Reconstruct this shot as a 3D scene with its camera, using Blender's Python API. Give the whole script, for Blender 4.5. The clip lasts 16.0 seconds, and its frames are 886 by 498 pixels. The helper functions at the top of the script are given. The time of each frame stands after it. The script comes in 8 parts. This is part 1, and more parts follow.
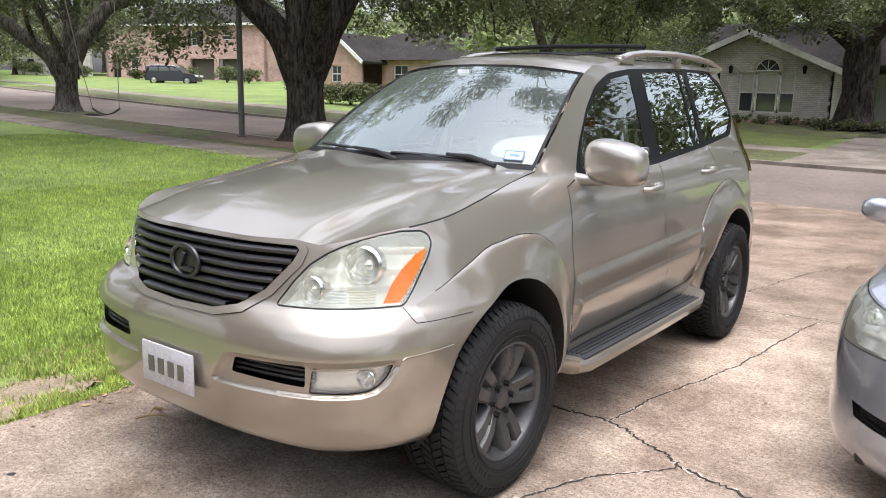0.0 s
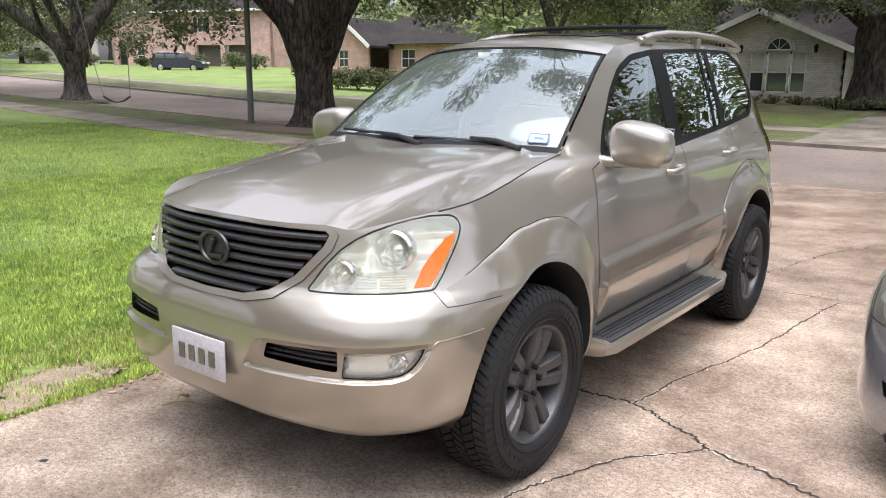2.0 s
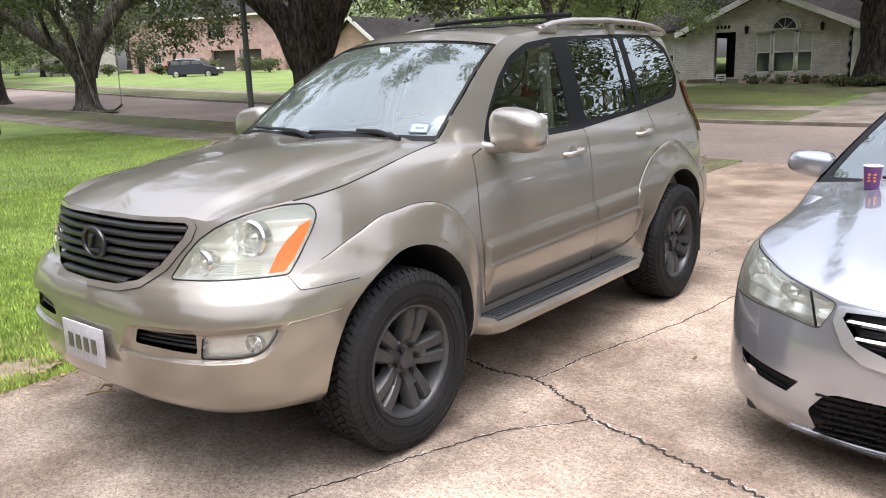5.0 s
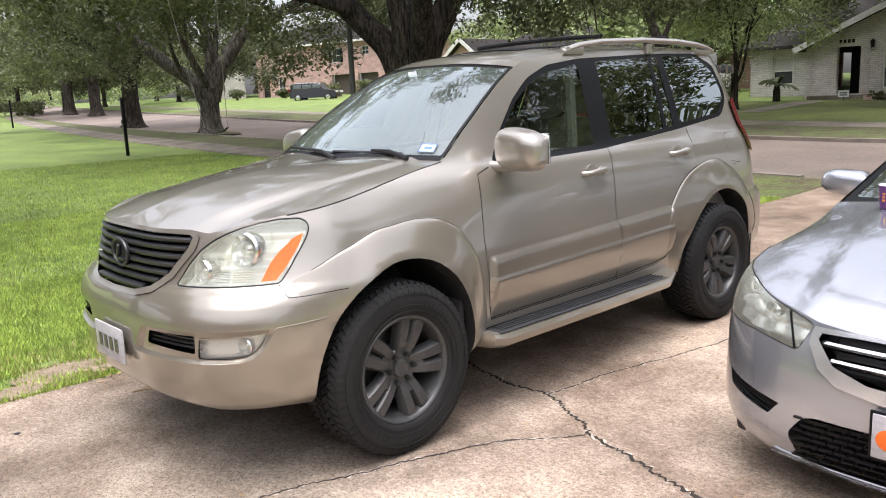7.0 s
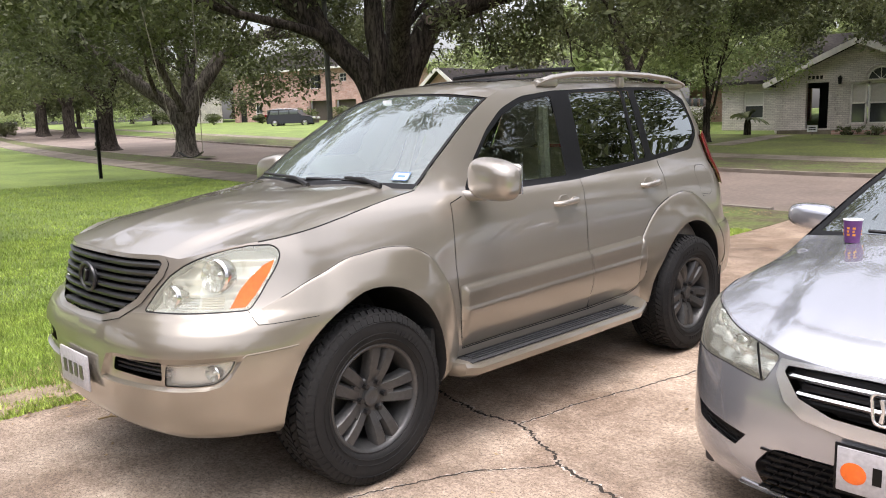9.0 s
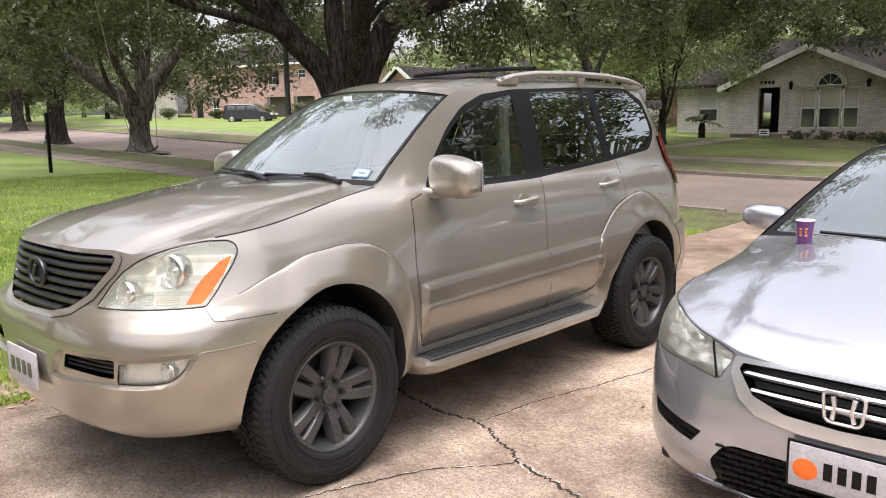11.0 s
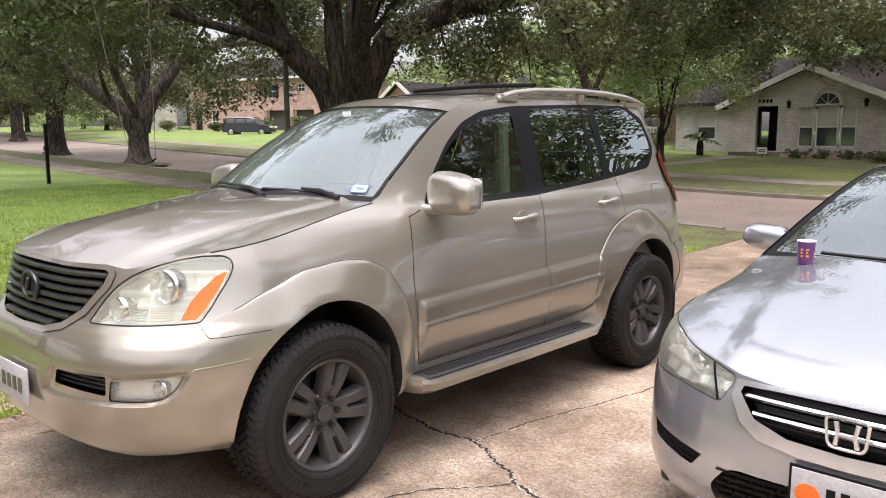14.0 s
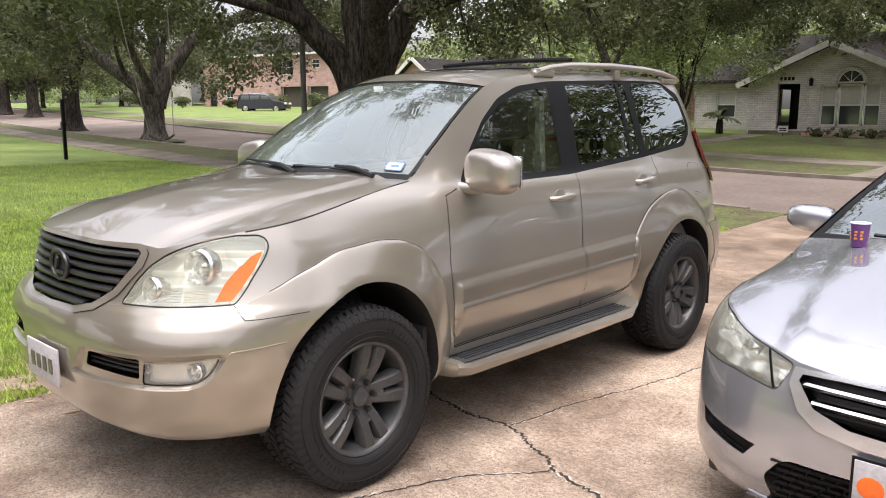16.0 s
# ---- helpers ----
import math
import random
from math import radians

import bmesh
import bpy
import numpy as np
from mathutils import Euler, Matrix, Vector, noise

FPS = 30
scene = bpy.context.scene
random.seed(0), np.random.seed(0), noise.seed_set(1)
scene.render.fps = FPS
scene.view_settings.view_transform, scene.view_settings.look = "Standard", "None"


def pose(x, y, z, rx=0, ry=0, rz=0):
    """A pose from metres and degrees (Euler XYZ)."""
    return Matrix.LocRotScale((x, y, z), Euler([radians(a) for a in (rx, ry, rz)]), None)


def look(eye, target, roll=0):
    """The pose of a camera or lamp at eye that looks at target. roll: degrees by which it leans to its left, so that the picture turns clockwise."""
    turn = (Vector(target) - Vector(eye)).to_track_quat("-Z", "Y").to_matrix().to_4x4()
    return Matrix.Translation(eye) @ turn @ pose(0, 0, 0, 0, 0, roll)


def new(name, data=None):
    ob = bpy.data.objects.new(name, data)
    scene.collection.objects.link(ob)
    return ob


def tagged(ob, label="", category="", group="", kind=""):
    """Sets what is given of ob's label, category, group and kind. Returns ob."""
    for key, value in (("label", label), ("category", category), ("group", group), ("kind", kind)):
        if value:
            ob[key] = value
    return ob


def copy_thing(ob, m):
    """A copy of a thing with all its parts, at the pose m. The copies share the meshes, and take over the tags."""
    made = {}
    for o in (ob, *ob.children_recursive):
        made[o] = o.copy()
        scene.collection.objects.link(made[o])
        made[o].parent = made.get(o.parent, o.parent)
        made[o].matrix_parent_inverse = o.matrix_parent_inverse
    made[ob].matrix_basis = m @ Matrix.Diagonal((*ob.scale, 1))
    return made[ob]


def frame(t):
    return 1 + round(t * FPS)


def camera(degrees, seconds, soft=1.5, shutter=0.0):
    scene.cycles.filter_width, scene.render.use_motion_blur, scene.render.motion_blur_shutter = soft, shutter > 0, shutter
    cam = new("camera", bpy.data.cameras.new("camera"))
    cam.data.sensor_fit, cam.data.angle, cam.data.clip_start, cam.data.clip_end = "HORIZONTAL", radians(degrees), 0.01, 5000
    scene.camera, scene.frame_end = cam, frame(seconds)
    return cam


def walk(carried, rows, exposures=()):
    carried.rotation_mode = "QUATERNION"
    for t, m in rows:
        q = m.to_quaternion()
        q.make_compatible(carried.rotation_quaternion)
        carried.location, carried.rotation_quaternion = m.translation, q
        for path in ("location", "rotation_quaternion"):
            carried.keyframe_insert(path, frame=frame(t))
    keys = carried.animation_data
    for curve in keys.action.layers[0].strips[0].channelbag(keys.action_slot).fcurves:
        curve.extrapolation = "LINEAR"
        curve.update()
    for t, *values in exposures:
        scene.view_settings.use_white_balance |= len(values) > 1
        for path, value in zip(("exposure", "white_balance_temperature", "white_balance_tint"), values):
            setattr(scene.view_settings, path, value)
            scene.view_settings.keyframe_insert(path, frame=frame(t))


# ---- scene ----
from mathutils import geometry

cam = camera(58.1, 16.0, soft=1.0)
PATH = [
    (0, (2.478, -2.572, 1.6), (1.305, -1.0, 1.213), 1.5),
    (0.5, (2.457, -2.578, 1.597), (1.276, -1.015, 1.191), 1.4),
    (1, (2.442, -2.593, 1.596), (1.258, -1.036, 1.178), 1.1),
    (1.5, (2.426, -2.605, 1.597), (1.242, -1.051, 1.171), 0.9),
    (2, (2.414, -2.614, 1.597), (1.23, -1.059, 1.171), 0.8),
    (2.5, (2.413, -2.619, 1.595), (1.234, -1.061, 1.173), 0.7),
    (3, (2.413, -2.618, 1.594), (1.244, -1.05, 1.174), 0.5),
    (3.5, (2.43, -2.61, 1.597), (1.275, -1.034, 1.172), 0.2),
    (4, (2.515, -2.585, 1.606), (1.376, -1.0, 1.171), -0.4),
    (4.2, (2.604, -2.554, 1.59), (1.462, -0.971, 1.151), -0.7),
    (6.3, (3.485, -2.129, 1.584), (2.067, -0.778, 1.179), -2.5),
    (6.5, (3.498, -2.128, 1.581), (2.068, -0.788, 1.183), -2.5),
    (7, (3.512, -2.121, 1.577), (2.061, -0.797, 1.199), -2.6),
    (7.5, (3.524, -2.115, 1.579), (2.071, -0.788, 1.222), -2.5),
    (8, (3.522, -2.11, 1.579), (2.076, -0.77, 1.241), -2.3),
    (8.5, (3.524, -2.108, 1.582), (2.093, -0.749, 1.261), -1.9),
    (9, (3.525, -2.112, 1.583), (2.11, -0.734, 1.27), -1.6),
    (9.5, (3.52, -2.116, 1.579), (2.124, -0.718, 1.268), -1.3),
    (12, (3.496, -2.095, 1.574), (2.177, -0.627, 1.251), -0.4),
    (12.5, (3.488, -2.088, 1.577), (2.171, -0.617, 1.254), -0.3),
    (13, (3.488, -2.089, 1.577), (2.169, -0.619, 1.262), -0.2),
    (13.5, (3.489, -2.088, 1.576), (2.163, -0.622, 1.275), -0.1),
    (14, (3.482, -2.084, 1.581), (2.143, -0.625, 1.299), -0.1),
    (14.5, (3.461, -2.08, 1.587), (2.109, -0.633, 1.313), -0.1),
    (15, (3.421, -2.084, 1.583), (2.058, -0.648, 1.299), -0.1),
    (15.5, (3.36, -2.08, 1.577), (1.996, -0.651, 1.269), 0.0),
    (16, (3.319, -2.075, 1.574), (1.962, -0.644, 1.237), 0.1),
]
walk(cam, [(t, look(eye, target, roll)) for t, eye, target, roll in PATH], [(0.0, 0.5, 6200, 14), (4.2, 0.5, 6200, 14), (6.5, 0.5, 6300, 14), (9.0, 0.5, 6550, 16), (16.0, 0.5, 6600, 16)])

# ---- sky and sun: a bright overcast day ----
world = bpy.data.worlds.new("overcast_sky")
scene.world = world
world.use_nodes = True
wn, wl = world.node_tree.nodes, world.node_tree.links
sky = wn.new("ShaderNodeTexSky")
sky.sky_type = "NISHITA"
sky.sun_disc = False
sky.sun_elevation, sky.sun_rotation = radians(77), radians(140)
sky.air_density, sky.dust_density = 1.0, 4.0
grey = wn.new("ShaderNodeHueSaturation")
grey.inputs["Saturation"].default_value = 0.32
wl.new(sky.outputs[0], grey.inputs["Color"])
up = wn.new("ShaderNodeTexCoord")
height = wn.new("ShaderNodeSeparateXYZ")
wl.new(up.outputs["Generated"], height.inputs[0])
thick = wn.new("ShaderNodeMapRange")  # thick cloud: brighter towards the zenith
thick.inputs[1].default_value, thick.inputs[2].default_value, thick.inputs[3].default_value, thick.inputs[4].default_value = 0.0, 0.9, 0.75, 1.75
wl.new(height.outputs[2], thick.inputs[0])
cloud = wn.new("ShaderNodeMix")
cloud.data_type, cloud.blend_type = "RGBA", "MULTIPLY"
cloud.inputs[0].default_value = 1.0
wl.new(grey.outputs[0], cloud.inputs[6])
wl.new(thick.outputs[0], cloud.inputs[7])
wl.new(cloud.outputs[2], wn["Background"].inputs["Color"])
wn["Background"].inputs["Strength"].default_value = 0.225
sun = new("sun", bpy.data.lights.new("sun", "SUN"))
sun.data.energy, sun.data.angle, sun.data.color = 0.8, radians(60), (1.0, 0.98, 0.95)
sun.rotation_euler = (radians(10), radians(8), 0)


# ---- materials ----
def node(nt, kind, **values):
    n = nt.nodes.new("ShaderNode" + kind)
    for key, value in values.items():
        n.inputs[key.replace("_", " ")].default_value = value
    return n


def surface(name, base, rough=0.5, metal=0.0, second=None, scale=6.0, mix=0.5, grain=60.0, grain_amount=0.12,
            bump=0.0, bump_scale=80.0, coat=0.0, island=0.0, spec=0.4):
    """A principled surface: two colours mixed by large noise, fine grain, bump; island: variation piece by piece."""
    m = bpy.data.materials.new(name)
    m.use_nodes = True
    nt = m.node_tree
    b = nt.nodes["Principled BSDF"]
    b.inputs["Roughness"].default_value, b.inputs["Metallic"].default_value = rough, metal
    b.inputs["Coat Weight"].default_value = coat
    b.inputs["Coat Roughness"].default_value = 0.04
    b.inputs["Specular IOR Level"].default_value = spec
    co = node(nt, "TexCoord")
    big = node(nt, "TexNoise", Scale=scale, Detail=5.0, Roughness=0.6)
    fine = node(nt, "TexNoise", Scale=grain, Detail=3.0)
    nt.links.new(co.outputs["Object"], big.inputs["Vector"])
    nt.links.new(co.outputs["Object"], fine.inputs["Vector"])
    ramp = node(nt, "ValToRGB")
    ramp.color_ramp.elements[0].position, ramp.color_ramp.elements[1].position = 0.5 - 0.22 / max(mix, 0.05) * 0.5, 0.5 + 0.22 / max(mix, 0.05) * 0.5
    nt.links.new(big.outputs["Fac"], ramp.inputs["Fac"])
    mixer = nt.nodes.new("ShaderNodeMix")
    mixer.data_type = "RGBA"
    mixer.inputs[6].default_value = (*base, 1)
    mixer.inputs[7].default_value = (*(second or tuple(c * 0.8 for c in base)), 1)
    nt.links.new(ramp.outputs["Color"], mixer.inputs[0])
    hsv = node(nt, "HueSaturation")
    nt.links.new(mixer.outputs[2], hsv.inputs["Color"])
    span = node(nt, "MapRange")
    span.inputs[1].default_value, span.inputs[2].default_value = 0.3, 0.7
    span.inputs[3].default_value, span.inputs[4].default_value = 1 - grain_amount, 1 + grain_amount
    nt.links.new(fine.outputs["Fac"], span.inputs[0])
    if island:
        geo = node(nt, "NewGeometry")
        add = node(nt, "Math")
        add.operation = "MULTIPLY_ADD"
        add.inputs[1].default_value, add.inputs[2].default_value = island, 1 - island / 2
        nt.links.new(geo.outputs["Random Per Island"], add.inputs[0])
        mul = node(nt, "Math")
        mul.operation = "MULTIPLY"
        nt.links.new(add.outputs[0], mul.inputs[0])
        nt.links.new(span.outputs[0], mul.inputs[1])
        nt.links.new(mul.outputs[0], hsv.inputs["Value"])
    else:
        nt.links.new(span.outputs[0], hsv.inputs["Value"])
    nt.links.new(hsv.outputs[0], b.inputs["Base Color"])
    if bump:
        bt = node(nt, "TexNoise", Scale=bump_scale, Detail=4.0)
        nt.links.new(co.outputs["Object"], bt.inputs["Vector"])
        bn = node(nt, "Bump", Strength=bump, Distance=0.01)
        nt.links.new(bt.outputs["Fac"], bn.inputs["Height"])
        nt.links.new(bn.outputs[0], b.inputs["Normal"])
    return m


def paint(name, base, flake=0.04, metal=0.6, rough=0.25):
    """Metallic car paint under a clear coat."""
    m = surface(name, base, rough, metal, second=tuple(c * 0.96 for c in base), scale=3, grain=900, grain_amount=flake, coat=1.0)
    b = m.node_tree.nodes["Principled BSDF"]
    b.inputs["Coat IOR"].default_value, b.inputs["Coat Roughness"].default_value = 1.75, 0.02
    return m


def clear(name, tint, rough=0.0, gloss=1.0, blend=0.28, gain_by=1.35):
    """Sheet glass: tinted see-through with a mirror reflection that grows towards grazing angles."""
    m = bpy.data.materials.new(name)
    m.use_nodes = True
    nt = m.node_tree
    nt.nodes.remove(nt.nodes["Principled BSDF"])
    out = nt.nodes["Material Output"]
    tr, gl = node(nt, "BsdfTransparent", Color=(*tint, 1)), node(nt, "BsdfGlossy", Roughness=rough, Color=(gloss * 0.93, gloss, gloss * 0.98, 1))
    fr = node(nt, "Fresnel", IOR=1.52)
    gain = node(nt, "Math")
    gain.operation, gain.use_clamp = "MULTIPLY_ADD", True
    gain.inputs[1].default_value, gain.inputs[2].default_value = gain_by, blend * 0.1
    nt.links.new(fr.outputs[0], gain.inputs[0])
    mx = node(nt, "MixShader")
    nt.links.new(gain.outputs[0], mx.inputs[0])
    nt.links.new(tr.outputs[0], mx.inputs[1])
    nt.links.new(gl.outputs[0], mx.inputs[2])
    nt.links.new(mx.outputs[0], out.inputs["Surface"])
    return m


CHAMPAGNE = paint("champagne_paint", (0.332, 0.302, 0.257), metal=0.6, rough=0.28)
CLADDING = paint("champagne_lower_paint", (0.262, 0.233, 0.186), metal=0.55, rough=0.28)
LOWERPAINT = paint("champagne_moulding_paint", (0.270, 0.241, 0.198), metal=0.6, rough=0.28)
SILVER = paint("silver_paint", (0.355, 0.365, 0.395), metal=0.65, rough=0.22)
BLACK = surface("black_plastic", (0.018, 0.018, 0.019), 0.45, bump=0.05, bump_scale=300)
SATIN = surface("satin_black_trim", (0.007, 0.0072, 0.0078), 0.42, spec=0.16)
TREAD = surface("step_tread_rubber", (0.022, 0.023, 0.026), 0.5, second=(0.035, 0.035, 0.036), bump=0.2, bump_scale=200)
RUBBER = surface("tyre_rubber", (0.011, 0.011, 0.0115), 0.7, second=(0.02, 0.0195, 0.019), scale=5, bump=0.1, spec=0.25)
GUNMETAL = surface("gunmetal_wheel", (0.085, 0.085, 0.084), 0.4, 0.5, second=(0.068, 0.068, 0.068))
LUG = surface("lug_steel", (0.045, 0.045, 0.046), 0.35, 0.6)
SLAT = surface("grille_black", (0.022, 0.0225, 0.024), 0.32, spec=0.55)
SATINCHROME = surface("satin_chrome", (0.72, 0.73, 0.74), 0.26, 0.75, grain_amount=0.02)
STEEL = surface("brake_steel", (0.25, 0.24, 0.23), 0.4, 0.9)
CHROME = surface("chrome", (0.75, 0.75, 0.76), 0.12, 1.0, grain_amount=0.02)
SEAM = surface("panel_gap", (0.02, 0.02, 0.02), 0.8)
LINER = surface("arch_liner", (0.014, 0.0145, 0.016), 0.8, second=(0.028, 0.027, 0.025), bump=0.3, bump_scale=30)
SIDEGLASS = clear("side_glass", (0.66, 0.74, 0.67), blend=0.3, gain_by=2.0)
PRIVACY = clear("privacy_glass", (0.03, 0.033, 0.031), blend=0.3, gain_by=3.2)
def hazy(name, tint, haze, amount, gain_by=1.35):
    """A see-through sheet with a milky share: an aged plastic lens, or a windshield with painted veiling light."""
    m = clear(name, tint, 0.02, blend=0.6, gain_by=gain_by)
    nt = m.node_tree
    last = nt.nodes["Material Output"].inputs["Surface"].links[0].from_socket
    df, mx = node(nt, "BsdfDiffuse", Color=(*haze, 1)), node(nt, "MixShader", Fac=amount)
    nt.links.new(last, mx.inputs[1])
    nt.links.new(df.outputs[0], mx.inputs[2])
    nt.links.new(mx.outputs[0], nt.nodes["Material Output"].inputs["Surface"])
    return m


LENS = hazy("headlamp_lens", (0.98, 0.99, 0.92), (0.96, 0.97, 0.80), 0.20)
FOGLENS = hazy("fog_lens", (0.95, 0.97, 0.93), (0.9, 0.9, 0.85), 0.12)
SEDANLENS = hazy("sedan_lamp_lens", (0.92, 0.94, 0.88), (0.8, 0.8, 0.68), 0.14)
# windshields: the milky share stands in for dust and reflected light on the glass
WINDSHIELD = hazy("windshield_glass", (0.74, 0.88, 0.82), (0.62, 0.72, 0.69), 0.06, 2.5)
SEDANSHIELD = hazy("sedan_windshield_glass", (0.42, 0.48, 0.46), (0.5, 0.53, 0.52), 0.03, 2.6)
AMBER = surface("amber_lens", (0.78, 0.145, 0.012), 0.3, second=(0.70, 0.115, 0.01), coat=0.5)
RED = surface("red_lens", (0.20, 0.006, 0.014), 0.2, second=(0.13, 0.004, 0.008), scale=25, coat=0.5)
REFLECTOR = surface("lamp_reflector", (0.93, 0.94, 0.89), 0.2, 0.45, grain_amount=0.05)
LAMPBROWN = surface("lamp_inner_reflector", (0.42, 0.36, 0.24), 0.3, 0.3)
BEIGE = surface("beige_leather", (0.42, 0.36, 0.28), 0.55, bump=0.1)
TAN = surface("tan_trim", (0.38, 0.35, 0.30), 0.6)
DARKCLOTH = surface("dark_interior", (0.035, 0.035, 0.035), 0.8)
PAPER = surface("white_sticker", (0.78, 0.80, 0.82), 0.5)
BLUEINK = surface("blue_print", (0.10, 0.22, 0.45), 0.5)


def aged_concrete(name, light, dark, speck):
    """Old broom-finished concrete: blotches at every scale, dark specks of aggregate, rough relief, two areas darkened
    by dirt and painted shade.
    """
    m = bpy.data.materials.new(name)
    m.use_nodes = True
    nt = m.node_tree
    b = nt.nodes["Principled BSDF"]
    b.inputs["Roughness"].default_value, b.inputs["Specular IOR Level"].default_value = 0.85, 0.3
    co = node(nt, "TexCoord")
    blot = node(nt, "TexNoise", Scale=1.1, Detail=14.0, Roughness=0.74)
    stain = node(nt, "TexNoise", Scale=0.45, Detail=3.0)
    spots = node(nt, "TexNoise", Scale=105.0, Detail=2.0, Roughness=0.6)
    for n in (blot, stain, spots):
        nt.links.new(co.outputs["Object"], n.inputs["Vector"])
    ramp = node(nt, "ValToRGB")
    ramp.color_ramp.elements[0].position, ramp.color_ramp.elements[1].position = 0.39, 0.62
    ramp.color_ramp.elements[0].color, ramp.color_ramp.elements[1].color = (*dark, 1), (*light, 1)
    nt.links.new(blot.outputs["Fac"], ramp.inputs["Fac"])
    tone = node(nt, "MapRange")
    tone.inputs[1].default_value, tone.inputs[2].default_value, tone.inputs[3].default_value, tone.inputs[4].default_value = 0.32, 0.68, 0.66, 1.22
    nt.links.new(stain.outputs["Fac"], tone.inputs[0])
    hsv = node(nt, "HueSaturation")
    nt.links.new(ramp.outputs["Color"], hsv.inputs["Color"])
    nt.links.new(tone.outputs[0], hsv.inputs["Value"])
    fleck = node(nt, "MapRange")
    fleck.inputs[1].default_value, fleck.inputs[2].default_value, fleck.inputs[3].default_value, fleck.inputs[4].default_value = 0.57, 0.66, 0.0, 0.85
    nt.links.new(spots.outputs["Fac"], fleck.inputs[0])
    mx = nt.nodes.new("ShaderNodeMix")
    mx.data_type = "RGBA"
    mx.inputs[7].default_value = (*speck, 1)
    nt.links.new(fleck.outputs[0], mx.inputs[0])
    nt.links.new(hsv.outputs[0], mx.inputs[6])
    # grey mildew stain and the front bumper's contact shade, painted as one area
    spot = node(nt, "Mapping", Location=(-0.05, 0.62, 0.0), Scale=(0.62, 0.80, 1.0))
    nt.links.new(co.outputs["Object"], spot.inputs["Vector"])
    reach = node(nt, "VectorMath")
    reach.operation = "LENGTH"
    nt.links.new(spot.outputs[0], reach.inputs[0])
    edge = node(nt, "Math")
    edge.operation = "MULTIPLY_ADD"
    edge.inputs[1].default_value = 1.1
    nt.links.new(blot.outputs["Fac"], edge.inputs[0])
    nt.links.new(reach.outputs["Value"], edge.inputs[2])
    stain_shade_mask = node(nt, "MapRange")
    stain_shade_mask.inputs[1].default_value, stain_shade_mask.inputs[2].default_value, stain_shade_mask.inputs[3].default_value, stain_shade_mask.inputs[4].default_value = 1.05, 1.6, 0.62, 0.0
    nt.links.new(edge.outputs[0], stain_shade_mask.inputs[0])
    stain_and_shade = nt.nodes.new("ShaderNodeMix")
    stain_and_shade.data_type, stain_and_shade.blend_type = "RGBA", "MULTIPLY"
    stain_and_shade.inputs[7].default_value = (0.52, 0.56, 0.58, 1)
    nt.links.new(stain_shade_mask.outputs[0], stain_and_shade.inputs[0])
    nt.links.new(mx.outputs[2], stain_and_shade.inputs[6])
    # street end darkened: brown dirt, with the trees' shade put into the colour
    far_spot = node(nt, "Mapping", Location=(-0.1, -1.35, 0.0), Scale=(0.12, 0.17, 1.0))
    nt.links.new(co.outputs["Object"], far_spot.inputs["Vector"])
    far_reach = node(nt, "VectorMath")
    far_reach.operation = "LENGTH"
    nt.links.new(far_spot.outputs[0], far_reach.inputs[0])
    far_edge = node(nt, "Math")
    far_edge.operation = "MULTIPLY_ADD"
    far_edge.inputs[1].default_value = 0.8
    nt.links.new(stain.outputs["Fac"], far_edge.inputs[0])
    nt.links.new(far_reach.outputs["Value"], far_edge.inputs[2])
    dirt_shade_mask = node(nt, "MapRange")
    dirt_shade_mask.inputs[1].default_value, dirt_shade_mask.inputs[2].default_value, dirt_shade_mask.inputs[3].default_value, dirt_shade_mask.inputs[4].default_value = 0.75, 1.35, 0.8, 0.0
    nt.links.new(far_edge.outputs[0], dirt_shade_mask.inputs[0])
    dirt_and_shade = nt.nodes.new("ShaderNodeMix")
    dirt_and_shade.data_type, dirt_and_shade.blend_type = "RGBA", "MULTIPLY"
    dirt_and_shade.inputs[7].default_value = (0.56, 0.53, 0.50, 1)
    nt.links.new(dirt_shade_mask.outputs[0], dirt_and_shade.inputs[0])
    nt.links.new(stain_and_shade.outputs[2], dirt_and_shade.inputs[6])
    pits = node(nt, "TexNoise", Scale=42.0, Detail=9.0, Roughness=0.9)
    nt.links.new(co.outputs["Object"], pits.inputs["Vector"])
    worn = node(nt, "MapRange")
    worn.inputs[1].default_value, worn.inputs[2].default_value, worn.inputs[3].default_value, worn.inputs[4].default_value = 0.37, 0.63, 0.40, 1.60
    nt.links.new(pits.outputs["Fac"], worn.inputs[0])
    wear = node(nt, "HueSaturation")
    nt.links.new(dirt_and_shade.outputs[2], wear.inputs["Color"])
    nt.links.new(worn.outputs[0], wear.inputs["Value"])
    nt.links.new(wear.outputs[0], b.inputs["Base Color"])
    bn = node(nt, "Bump", Strength=0.9, Distance=0.008)
    rough = node(nt, "TexNoise", Scale=60.0, Detail=6.0, Roughness=0.7)
    nt.links.new(co.outputs["Object"], rough.inputs["Vector"])
    nt.links.new(rough.outputs["Fac"], bn.inputs["Height"])
    nt.links.new(bn.outputs[0], b.inputs["Normal"])
    return m


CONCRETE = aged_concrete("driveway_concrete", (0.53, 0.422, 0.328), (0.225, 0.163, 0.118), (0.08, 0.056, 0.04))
WALKWAY = surface("sidewalk_concrete", (0.235, 0.20, 0.165), 0.9, second=(0.12, 0.10, 0.075), scale=1.1, mix=0.8, grain=20, grain_amount=0.2, bump=0.2)
STREET = surface("street_concrete", (0.225, 0.180, 0.150), 0.88, second=(0.145, 0.114, 0.094), scale=0.35, grain=12, grain_amount=0.15, bump=0.2)
